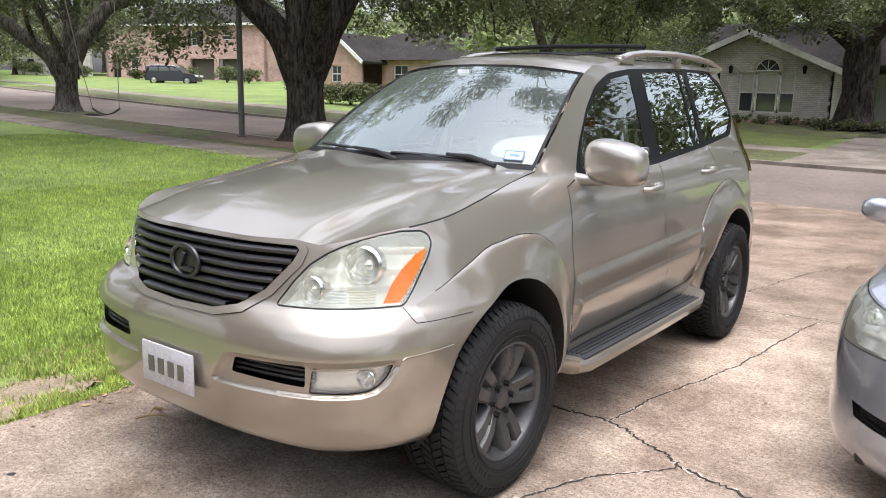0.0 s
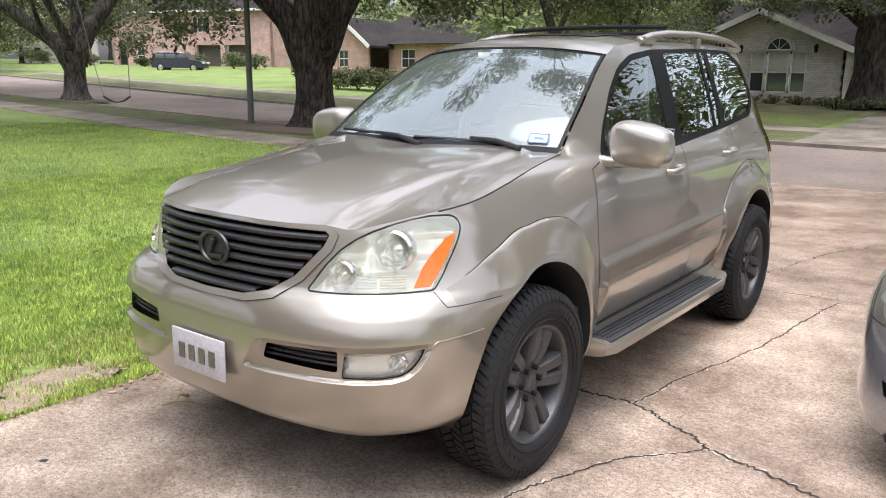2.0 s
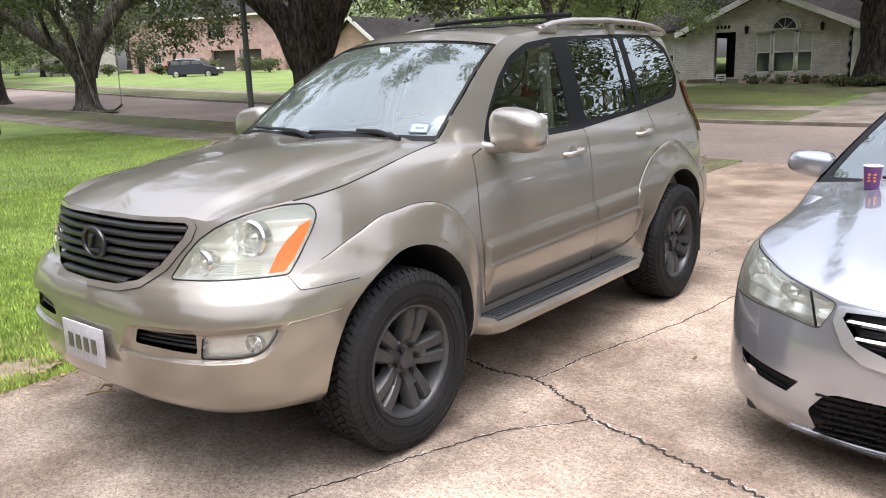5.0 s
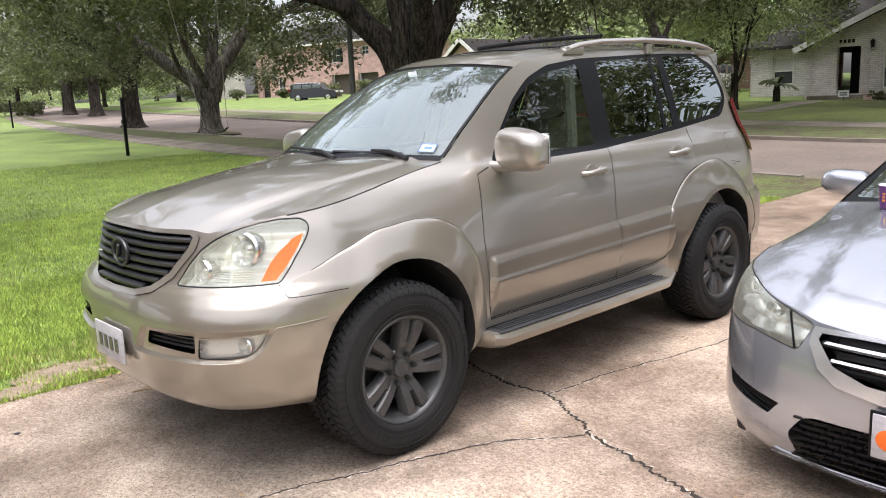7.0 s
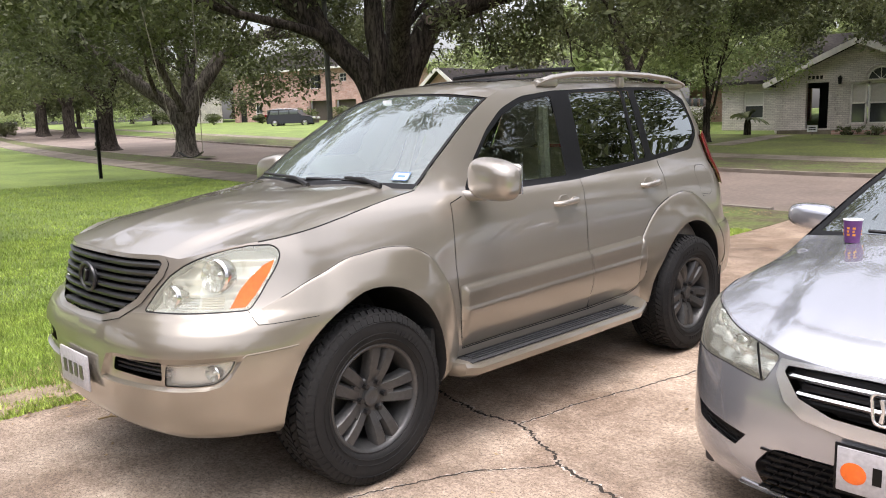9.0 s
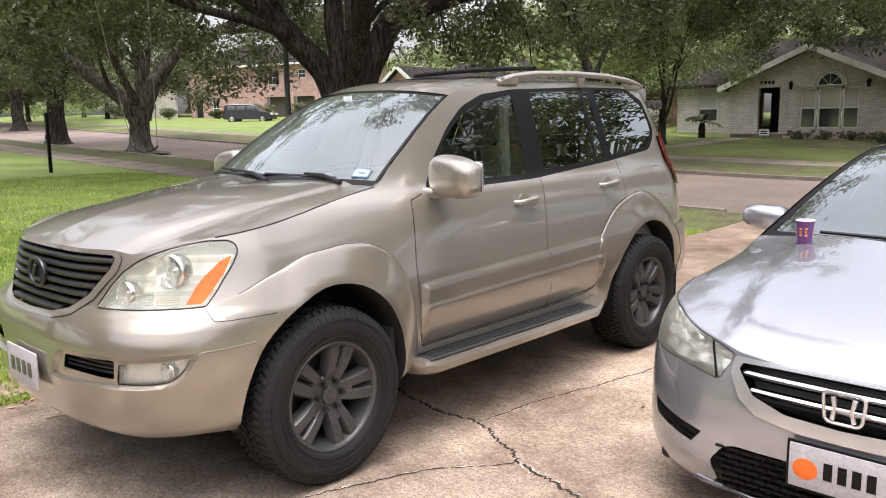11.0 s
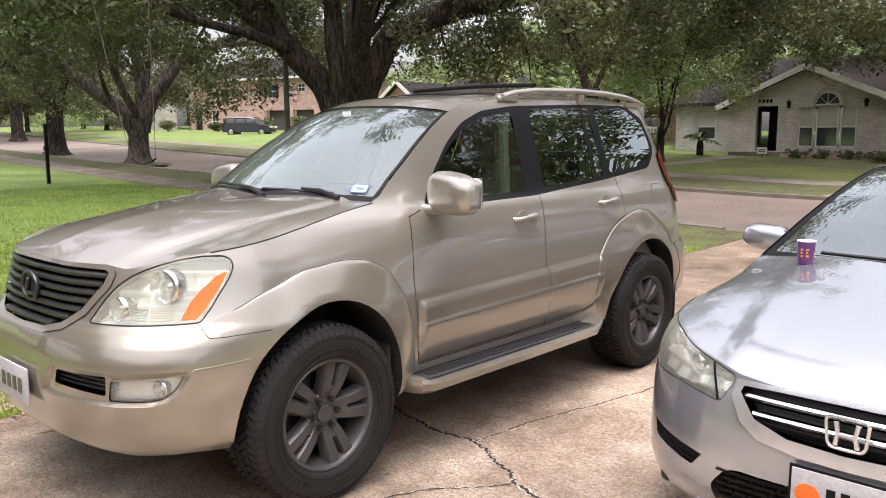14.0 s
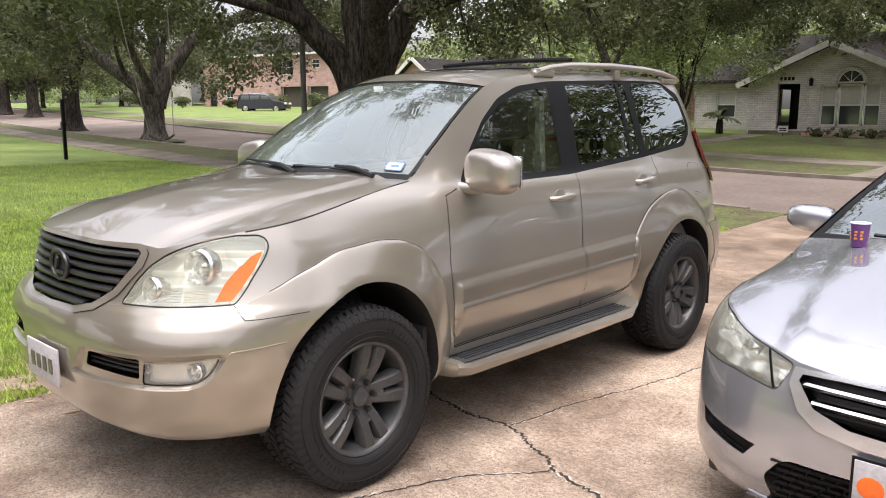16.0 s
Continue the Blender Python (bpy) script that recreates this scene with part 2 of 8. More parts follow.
KERB = surface("kerb_concrete", (0.26, 0.225, 0.19), 0.9, second=(0.14, 0.115, 0.095), scale=2)
CRACK = surface("crack_dirt", (0.035, 0.028, 0.022), 1.0)
CRUMB = surface("crumbled_concrete", (0.50, 0.44, 0.38), 0.95, second=(0.24, 0.19, 0.15), scale=30, mix=0.9, island=0.9)
LAWN = surface("lawn_soil_and_grass", (0.18, 0.24, 0.058), 0.9, second=(0.11, 0.155, 0.04), scale=0.5, mix=0.7, grain=18, grain_amount=0.25, bump=0.6, bump_scale=40)
VERGE = surface("thin_dry_grass", (0.10, 0.125, 0.035), 0.95, second=(0.085, 0.068, 0.042), scale=1.6, mix=0.9, grain=14, grain_amount=0.35, bump=0.5, bump_scale=30)
STRAW = surface("dry_grass_blades", (0.50, 0.42, 0.21), 0.7, second=(0.34, 0.30, 0.12), scale=5, island=0.7)
DRYSOIL = surface("dry_pale_soil", (0.27, 0.21, 0.145), 0.95, second=(0.19, 0.15, 0.10), scale=9, mix=0.8, grain=60, grain_amount=0.3, bump=0.6, bump_scale=60)
# lawn colour darkened to hold the oaks' shade across the street
SHADELAWN = surface("tree_shaded_lawn", (0.125, 0.150, 0.035), 0.95, second=(0.085, 0.095, 0.030), scale=0.6, mix=0.8, grain=12, grain_amount=0.3, bump=0.4, bump_scale=30)
DIRT = surface("bare_dirt", (0.14, 0.10, 0.07), 0.95, second=(0.09, 0.065, 0.045), scale=3, bump=0.4)
BLADE = surface("grass_blades", (0.365, 0.465, 0.092), 0.5, second=(0.205, 0.295, 0.055), scale=1.1, mix=0.8, grain=7, grain_amount=0.3, island=0.9)


def furrowed(name, ridge, furrow):
    """Bark: upright ridges and dark furrows, with grey-brown patches."""
    m = bpy.data.materials.new(name)
    m.use_nodes = True
    nt = m.node_tree
    b = nt.nodes["Principled BSDF"]
    b.inputs["Roughness"].default_value, b.inputs["Specular IOR Level"].default_value = 0.95, 0.2
    co, stretch = node(nt, "TexCoord"), node(nt, "Mapping", Scale=(1.0, 1.0, 0.2))
    nt.links.new(co.outputs["Object"], stretch.inputs["Vector"])
    ridges = node(nt, "TexNoise", Scale=13.0, Detail=7.0, Roughness=0.7, Distortion=0.6)
    patches = node(nt, "TexNoise", Scale=1.6, Detail=4.0)
    nt.links.new(stretch.outputs[0], ridges.inputs["Vector"])
    nt.links.new(co.outputs["Object"], patches.inputs["Vector"])
    ramp = node(nt, "ValToRGB")
    ramp.color_ramp.elements[0].position, ramp.color_ramp.elements[1].position = 0.42, 0.60
    ramp.color_ramp.elements[0].color, ramp.color_ramp.elements[1].color = (*furrow, 1), (*ridge, 1)
    nt.links.new(ridges.outputs["Fac"], ramp.inputs["Fac"])
    span, hsv = node(nt, "MapRange"), node(nt, "HueSaturation")
    span.inputs[1].default_value, span.inputs[2].default_value, span.inputs[3].default_value, span.inputs[4].default_value = 0.3, 0.7, 0.65, 1.4
    nt.links.new(patches.outputs["Fac"], span.inputs[0])
    nt.links.new(ramp.outputs["Color"], hsv.inputs["Color"])
    nt.links.new(span.outputs[0], hsv.inputs["Value"])
    nt.links.new(hsv.outputs[0], b.inputs["Base Color"])
    bn = node(nt, "Bump", Strength=1.0, Distance=0.05)
    nt.links.new(ridges.outputs["Fac"], bn.inputs["Height"])
    nt.links.new(bn.outputs[0], b.inputs["Normal"])
    return m


GREYBARK = furrowed("grey_oak_bark", (0.15, 0.135, 0.115), (0.04, 0.034, 0.029))
BARK = furrowed("oak_bark", (0.075, 0.062, 0.051), (0.016, 0.0125, 0.0105))
SAWN = surface("sawn_wood", (0.24, 0.19, 0.155), 0.9, second=(0.13, 0.10, 0.08), scale=9)
LEAF = surface("oak_leaf", (0.150, 0.168, 0.072), 0.5, second=(0.068, 0.082, 0.036), scale=0.5, mix=0.8, grain=3, grain_amount=0.2, island=0.8)
LEAFLIGHT = surface("young_leaf", (0.36, 0.42, 0.18), 0.5, second=(0.20, 0.25, 0.105), scale=0.4, mix=0.8, grain=3, grain_amount=0.2, island=0.7)
for leaf in (LEAF, LEAFLIGHT):  # thin leaves let some light through
    lt = leaf.node_tree
    thin, both_ways = node(lt, "BsdfTranslucent"), node(lt, "MixShader", Fac=0.35)
    lb = lt.nodes["Principled BSDF"]
    lt.links.new(lb.inputs["Base Color"].links[0].from_socket, thin.inputs["Color"])
    lt.links.new(lb.outputs[0], both_ways.inputs[1])
    lt.links.new(thin.outputs[0], both_ways.inputs[2])
    lt.links.new(both_ways.outputs[0], lt.nodes["Material Output"].inputs["Surface"])
DRYLEAF = surface("dry_leaf", (0.34, 0.25, 0.13), 0.8, second=(0.15, 0.085, 0.04), scale=8, island=0.6)
HEDGELEAF = surface("hedge_leaf", (0.10, 0.105, 0.035), 0.6, second=(0.06, 0.075, 0.022), scale=2, island=0.8)
WOODFENCE = surface("weathered_fence", (0.20, 0.17, 0.14), 0.85, second=(0.13, 0.105, 0.085), scale=3)
POLE = surface("grey_metal_pole", (0.16, 0.16, 0.155), 0.55, 0.3, second=(0.11, 0.11, 0.105))
ROPE = surface("swing_rope", (0.17, 0.155, 0.12), 0.9)
ROOF = surface("dark_shingle", (0.045, 0.040, 0.037), 0.95, second=(0.025, 0.023, 0.022), scale=1.2, grain=9, grain_amount=0.35, spec=0.08)
TRIMWHITE = surface("white_trim_paint", (0.72, 0.70, 0.66), 0.55)
WINDOWDARK = surface("window_pane", (0.05, 0.055, 0.06), 0.06, spec=0.9)
BLIND = surface("window_blind", (0.52, 0.50, 0.45), 0.7)
DOORBLACK = surface("dark_front_door", (0.02, 0.02, 0.025), 0.3)


def brickwork(name, one, two, mortar, width=0.21, height=0.075):
    m = bpy.data.materials.new(name)
    m.use_nodes = True
    nt = m.node_tree
    b = nt.nodes["Principled BSDF"]
    b.inputs["Roughness"].default_value = 0.85
    co, sep, com = node(nt, "TexCoord"), node(nt, "SeparateXYZ"), node(nt, "CombineXYZ")
    add = node(nt, "Math")
    nt.links.new(co.outputs["Object"], sep.inputs[0])
    nt.links.new(sep.outputs[0], add.inputs[0])
    nt.links.new(sep.outputs[1], add.inputs[1])
    nt.links.new(add.outputs[0], com.inputs[0])
    nt.links.new(sep.outputs[2], com.inputs[1])
    br = node(nt, "TexBrick", Color1=(*one, 1), Color2=(*two, 1), Mortar=(*mortar, 1), Scale=1.0)
    br.inputs["Brick Width"].default_value, br.inputs["Row Height"].default_value = width, height
    br.inputs["Mortar Size"].default_value = 0.008
    nt.links.new(com.outputs[0], br.inputs["Vector"])
    big = node(nt, "TexNoise", Scale=1.3, Detail=4.0)
    nt.links.new(co.outputs["Object"], big.inputs["Vector"])
    span = node(nt, "MapRange")
    span.inputs[1].default_value, span.inputs[2].default_value, span.inputs[3].default_value, span.inputs[4].default_value = 0.3, 0.7, 0.8, 1.15
    nt.links.new(big.outputs["Fac"], span.inputs[0])
    hsv = node(nt, "HueSaturation")
    nt.links.new(br.outputs["Color"], hsv.inputs["Color"])
    nt.links.new(span.outputs[0], hsv.inputs["Value"])
    nt.links.new(hsv.outputs[0], b.inputs["Base Color"])
    bn = node(nt, "Bump", Strength=0.5, Distance=0.01)
    bn.invert = True
    nt.links.new(br.outputs["Fac"], bn.inputs["Height"])
    nt.links.new(bn.outputs[0], b.inputs["Normal"])
    return m


REDBRICK = brickwork("red_brick", (0.40, 0.215, 0.18), (0.52, 0.33, 0.285), (0.50, 0.43, 0.39), 0.24, 0.09)
ORANGEBRICK = brickwork("pinkish_brick", (0.40, 0.225, 0.175), (0.46, 0.28, 0.225), (0.44, 0.36, 0.31))
WHITEBRICK = brickwork("white_painted_brick", (0.63, 0.585, 0.54), (0.50, 0.465, 0.43), (0.35, 0.325, 0.30))


# ---- mesh helpers ----
def part(name, bm, material, parent=None, label="", smooth=True):
    """Links a bmesh as one mesh object, under a thing or a part if one is given."""
    me = bpy.data.meshes.new(name)
    bm.to_mesh(me)
    bm.free()
    me.materials.append(material)
    if smooth:
        me.polygons.foreach_set("use_smooth", [True] * len(me.polygons))
        me.set_sharp_from_angle(angle=radians(38))
    ob = new(name, me)
    if parent:
        ob.parent = parent
    if label:
        ob["label"] = label
    return ob


def raw(name, verts, faces, material, parent=None, label="", smooth=False):
    me = bpy.data.meshes.new(name)
    me.from_pydata([tuple(v) for v in verts], [], faces)
    me.materials.append(material)
    if smooth:
        me.polygons.foreach_set("use_smooth", [True] * len(me.polygons))
    me.update()
    ob = new(name, me)
    if parent:
        ob.parent = parent
    if label:
        ob["label"] = label
    return ob


def thing(name, label, category, m=None, group="", kind=""):
    """An Empty at the base of a thing."""
    ob = new(name)
    ob.empty_display_size = 0.1
    if m is not None:
        ob.matrix_world = m
    return tagged(ob, label, category, group, kind)


def box(bm, x0, x1, y0, y1, z0, z1, bevel=0.0, m=None, seg=2):
    """Adds a bevelled box to bm."""
    made = bmesh.ops.create_cube(bm, size=1.0)["verts"]
    for v in made:
        v.co = Vector(((x0 + x1) / 2 + v.co.x * (x1 - x0), (y0 + y1) / 2 + v.co.y * (y1 - y0), (z0 + z1) / 2 + v.co.z * (z1 - z0)))
    if bevel:
        edges = list({e for v in made for e in v.link_edges})
        out = bmesh.ops.bevel(bm, geom=edges, offset=bevel, segments=seg, affect="EDGES", profile=0.5)
        made = list({v for f in out["faces"] for v in f.verts} | {v for v in made if v.is_valid})
    if m is not None:
        bmesh.ops.transform(bm, matrix=m, verts=made)
    return made


def boxpart(name, dims, material, parent=None, bevel=0.0, label="", m=None, seg=2):
    bm = bmesh.new()
    box(bm, *dims, bevel, m, seg)
    return part(name, bm, material, parent, label)


def tube(bm, points, radii, sides=10, cap=True):
    """A tapered tube along points."""
    rings, prev = [], None
    pts = [Vector(p) for p in points]
    for n, p in enumerate(pts):
        d = (pts[min(n + 1, len(pts) - 1)] - pts[max(n - 1, 0)]).normalized()
        a = prev - d * prev.dot(d) if prev else d.orthogonal()
        a.normalize()
        prev = a
        b = d.cross(a)
        r = radii[n] if hasattr(radii, "__len__") else radii
        rings.append([bm.verts.new(p + (a * math.cos(2 * math.pi * k / sides) + b * math.sin(2 * math.pi * k / sides)) * r) for k in range(sides)])
    for r0, r1 in zip(rings, rings[1:]):
        for k in range(sides):
            bm.faces.new((r0[k], r0[(k + 1) % sides], r1[(k + 1) % sides], r1[k]))
    if cap:
        bm.faces.new(rings[0][::-1])
        bm.faces.new(rings[-1])


def tubepart(name, points, radii, material, parent=None, sides=10, label=""):
    bm = bmesh.new()
    tube(bm, points, radii, sides)
    return part(name, bm, material, parent, label)


def lathe(bm, profile, sides=48, m=Matrix()):
    """Turns (axial, radius) points about the local x axis."""
    rings = []
    for a, r in profile:
        rings.append([bm.verts.new(m @ Vector((a, r * math.cos(2 * math.pi * k / sides), r * math.sin(2 * math.pi * k / sides)))) for k in range(sides)])
    for r0, r1 in zip(rings, rings[1:]):
        for k in range(sides):
            bm.faces.new((r0[k], r0[(k + 1) % sides], r1[(k + 1) % sides], r1[k]))


def smooth01(x):
    x = min(1.0, max(0.0, x))
    return x * x * (3 - 2 * x)


def hermite(xs, ys):
    """A smooth curve through points (Catmull-Rom, limited so that it does not overshoot)."""
    xs, ys = np.array(xs, float), np.array(ys, float)
    d = np.diff(ys) / np.diff(xs)
    m = np.r_[d[0], np.where(d[:-1] * d[1:] > 0, 2 * d[:-1] * d[1:] / np.where(d[:-1] + d[1:] == 0, 1, d[:-1] + d[1:]), 0), d[-1]]

    def at(x):
        x = float(min(max(x, xs[0]), xs[-1]))
        k = min(int(np.searchsorted(xs, x, "right")) - 1, len(xs) - 2)
        h = xs[k + 1] - xs[k]
        t = (x - xs[k]) / h
        return float((1 + 2 * t) * (1 - t) ** 2 * ys[k] + t * (1 - t) ** 2 * h * m[k] + t * t * (3 - 2 * t) * ys[k + 1] + t * t * (t - 1) * h * m[k + 1])
    return at


def inside(poly, pts):
    """Which of the points lie in a closed polygon."""
    x, y = pts[:, 0], pts[:, 1]
    hit = np.zeros(len(pts), bool)
    p = np.array(poly, float)
    for (x0, y0), (x1, y1) in zip(p, np.roll(p, -1, 0)):
        cross = (y0 > y) != (y1 > y)
        with np.errstate(divide="ignore", invalid="ignore"):
            hit ^= cross & (x < (x1 - x0) * (y - y0) / (y1 - y0) + x0)
    return hit


def resample(poly, step, closed=True):
    pts = [Vector(p) for p in poly]
    out = []
    for a, b in zip(pts, pts[1:] + pts[:1] if closed else pts[1:]):
        n = max(1, int(math.ceil((b - a).length / step)))
        out += [a.lerp(b, k / n) for k in range(n)]
    return out if closed else out + [pts[-1]]


def rounded(poly, radius=0.02, n=4):
    """Rounds the corners of a closed polygon."""
    pts = [Vector(p) for p in poly]
    out = []
    for k, p in enumerate(pts):
        a, b = pts[k - 1] - p, pts[(k + 1) % len(pts)] - p
        r = min(radius, a.length * 0.45, b.length * 0.45)
        a, b = p + a.normalized() * r, p + b.normalized() * r
        out += [(a * (1 - t) ** 2 + p * 2 * t * (1 - t) + b * t * t) for t in [j / n for j in range(n + 1)]]
    return out


def ribbon(line, half):
    """A closed strip of that half width round an open line."""
    pts = [Vector(p) for p in line]
    left, right = [], []
    for k, p in enumerate(pts):
        d = (pts[min(k + 1, len(pts) - 1)] - pts[max(k - 1, 0)]).normalized()
        o = Vector((-d.y, d.x)) * half
        left.append(p + o)
        right.append(p - o)
    return left + right[::-1]


def panels(regions, domain, step, surf, guides=()):
    """Cuts a surface along outlines. regions: (name, polygon, offset) in order of rank; domain: the whole outline. Returns, by name,
    vertices, normals and triangles; what lies in no region is "rest"."""
    verts, edges = [], []

    def loop(poly):
        pts = resample(poly, step)
        base = len(verts)
        verts.extend(pts)
        edges.extend((base + k, base + (k + 1) % len(pts)) for k in range(len(pts)))
    loop(domain)
    for _, poly, _ in regions:
        loop(poly)
    for line in guides:
        pts = [p for p in resample([Vector(q) for q in line], step * 0.8, False)]
        base = len(verts)
        verts.extend(pts)
        edges.extend((base + k, base + k + 1) for k in range(len(pts) - 1))
    lo = np.min([tuple(p) for p in domain], 0)
    hi = np.max([tuple(p) for p in domain], 0)
    gx, gy = np.meshgrid(np.arange(lo[0], hi[0], step), np.arange(lo[1], hi[1], step))
    grid = np.stack([gx.ravel() + 0.0013, gy.ravel() + 0.0007], 1)
    grid = grid[inside(domain, grid)]
    verts.extend(Vector(p) for p in grid)
    ov, _, of, _, _, _ = geometry.delaunay_2d_cdt(verts, edges, [], 0, 1e-5)
    uv = np.array([tuple(v) for v in ov])
    tri = np.array([f for f in of if len(f) == 3])
    mid = uv[tri].mean(1)
    keep = inside(domain, mid)
    tri, mid = tri[keep], mid[keep]
    rank = np.full(len(tri), -1)
    for k, (_, poly, _) in reversed(list(enumerate(regions))):
        rank[inside(poly, mid)] = k
    out = {}
    for name, group, off in [("rest", [-1], 0.0)] + [(n, [k for k, r in enumerate(regions) if r[0] == n], dict((r[0], r[2]) for r in regions)[n]) for n in dict.fromkeys(r[0] for r in regions)]:
        some = tri[np.isin(rank, group)]
        if len(some) == 0:
            continue
        used, back = np.unique(some, return_inverse=True)
        places, norms = [], []
        for u, v in uv[used]:
            p = surf(u, v)
            e = 0.004
            du, dv = surf(u + e, v) - surf(u - e, v), surf(u, v + e) - surf(u, v - e)
            n = du.cross(dv)
            n = n.normalized() if n.length > 1e-12 else Vector((0, 0, 1))
            o = off(u, v) if callable(off) else off
            places.append(p + n * o)
            norms.append(n)
        out[name] = (places, norms, back.reshape(-1, 3).tolist())
    return out


def panelpart(name, data, material, parent, label="", mirror=False, flip=False, custom=True):
    """One part from cut panels; mirror: the same on the other side of the car."""
    places, norms, tris = data
    if mirror:
        places, norms = [Vector((-p.x, p.y, p.z)) for p in places], [Vector((-n.x, n.y, n.z)) for n in norms]
        tris = [t[::-1] for t in tris]
    ob = raw(name, places, tris, material, parent, label, True)
    if custom:
        ob.data.normals_split_custom_set_from_vertices([tuple(n) for n in norms])
    return ob


# ---- the ground ----
def land(x, y):
    """Height of the ground: the driveway is level, the lots across the street rise gently."""
    near = max(0.0, y - 9) * 0.017 + max(0.0, y - 20) * 0.02 * (1 if y < 60 else 60 / y) + max(0.0, -x - 4) * 0.013
    if y > 60:
        near = 51 * 0.017 + 40 * 0.02 + max(0.0, -x - 4) * 0.013
    return min(near, 3.2)


def kerb_near(x):
    a = max(0.0, -x)
    return 11.7 + 0.03 * a + 0.0012 * min(a, 70) ** 2 + max(0, a - 70) * 0.17 - 1.35 * max(0.0, 1 - a / 9)


def kerb_far(x):
    return kerb_near(x) + 1.35 * max(0.0, 1 - max(0.0, -x) / 9) + 5.6 + 0.05 * min(max(0.0, -x), 50)


def strip(name, y0, y1, xs, up, material, label="", category="", thick=0.0):
    """A band of ground between two lines y0(x), y1(x), that follows the land."""
    bm = bmesh.new()
    rows = []
    for x in xs:
        a, b = y0(x), y1(x)
        n = 6
        rows.append([bm.verts.new((x, a + (b - a) * k / n, land(x, a + (b - a) * k / n) + up)) for k in range(n + 1)])
    for r0, r1 in zip(rows, rows[1:]):
        for k in range(len(r0) - 1):
            bm.faces.new((r0[k], r1[k], r1[k + 1], r0[k + 1]))
    bmesh.ops.recalc_face_normals(bm, faces=bm.faces)
    if thick:
        edge = [e for e in bm.edges if e.is_boundary]
        for v in [g for g in bmesh.ops.extrude_edge_only(bm, edges=edge)["geom"] if isinstance(g, bmesh.types.BMVert)]:
            v.co.z -= thick
    ob = part(name, bm, material)
    for p in ob.data.polygons:
        if p.normal.z < 0 and abs(p.normal.z) > 0.5:
            ob.data.flip_normals()
            break
    return tagged(ob, label, category, kind="structure")


xs = sorted(set([round(v, 2) for v in np.r_[-400:-120:20, -120:-40:5, -40:16:1.0, 16:60:4, 60:401:20]]))
ys = sorted(set([round(v, 2) for v in np.r_[-200:-20:20, -20:40:1.0, 40:80:4, 80:401:20]]))
bm = bmesh.new()
gv = {}
for i, x in enumerate(xs):
    for j, y in enumerate(ys):
        dip = -0.16 if kerb_near(x) - 0.6 < y < kerb_far(x) + 0.6 else (-0.05 if -1.9 < x < 6.3 and -20.5 < y < 12.5 else 0.0)
        gv[i, j] = bm.verts.new((x, y, land(x, y) - 0.004 + dip))
for i in range(len(xs) - 1):
    for j in range(len(ys) - 1):
        bm.faces.new((gv[i, j], gv[i + 1, j], gv[i + 1, j + 1], gv[i, j + 1]))
tagged(part("ground", bm, LAWN), "bright green mown lawn with bare patches", "lawn", kind="structure")
road_x = [v for v in xs if -160 <= v <= 120]
strip("road", lambda x: kerb_near(x) + 0.15, lambda x: kerb_far(x) - 0.15, road_x, -0.06, STREET, "worn brownish concrete residential street", "street", 0.1)
for f0, f1, lo in ((lambda x: kerb_near(x) - 0.02, lambda x: kerb_near(x) + 0.16, 0), (lambda x: kerb_far(x) - 0.16, lambda x: kerb_far(x) + 0.02, 0)):
    strip("kerb", f0, f1, [v for v in road_x if not (-1.5 < v < 5.5 and f0(0) < 13)] if f0(0) > 13 else [v for v in road_x if v <= -1.5], 0.03, KERB, "low weathered concrete kerb", "kerb", 0.12)
strip("sidewalk", lambda x: kerb_near(x) - 3.5 - 0.02 * min(0, x + 15), lambda x: kerb_near(x) - 2.1 - 0.02 * min(0, x + 15), [v for v in xs if -90 <= v <= -3.0], 0.012, WALKWAY, "pale concrete sidewalk between lawn and street", "sidewalk", 0.05)
strip("sidewalk", lambda x: kerb_far(x) + 3.2, lambda x: kerb_far(x) + 4.5, [v for v in xs if -120 <= v <= 60], 0.012, WALKWAY, "pale concrete sidewalk between lawn and street", "sidewalk", 0.05)
strip("verge", lambda x: kerb_near(x) - 2.1 - 0.02 * min(0, x + 15), lambda x: kerb_near(x) - 0.02, [v for v in xs if -90 <= v <= -1.3] + [-1.29], 0.006, VERGE, "thin dry grass strip between sidewalk and kerb", "verge", 0.06)
strip("verge", lambda x: kerb_far(x) + 0.02, lambda x: kerb_far(x) + 3.2, [v for v in xs if -60 <= v <= 40], 0.006, VERGE, "thin dry grass strip between sidewalk and kerb", "verge")
# strip of darker lawn that stands in for shade under the oaks
strip("front_lawn", lambda x: kerb_far(x) + 4.5, lambda x: 31.6, [v for v in xs if -17 <= v <= -3], 0.008, SHADELAWN, "olive green mown lawn before the white house, tree shade in its colour", "lawn")
strip("driveway_across", lambda x: kerb_far(x) - 0.1, lambda x: 31.0, [-2.6, -1.5, -0.5, 0.5, 1.5], 0.02, WALKWAY, "grey concrete driveway across the street", "driveway", 0.05)

# the driveway: one slab with its cracks and joints
bm = bmesh.new()
dx, dy = [-1.3 + 0.55 * k for k in range(14)], [-20 + 0.5 * k for k in range(61)] + [10.38]
rows = []
for y in dy:
    rows.append([bm.verts.new((x + (0.02 * noise.noise((x, y * 1.5, 3)) if k == 0 else 0) - (0.0 if y < 10 else (y - 10) * 0.25 if k == 0 else 0), y, land(x, y) + 0.0)) for k, x in enumerate(dx)])
for r0, r1 in zip(rows, rows[1:]):
    for k in range(len(r0) - 1):
        bm.faces.new((r0[k], r0[k + 1], r1[k + 1], r1[k]))
edge = [e for e in bm.edges if e.is_boundary]
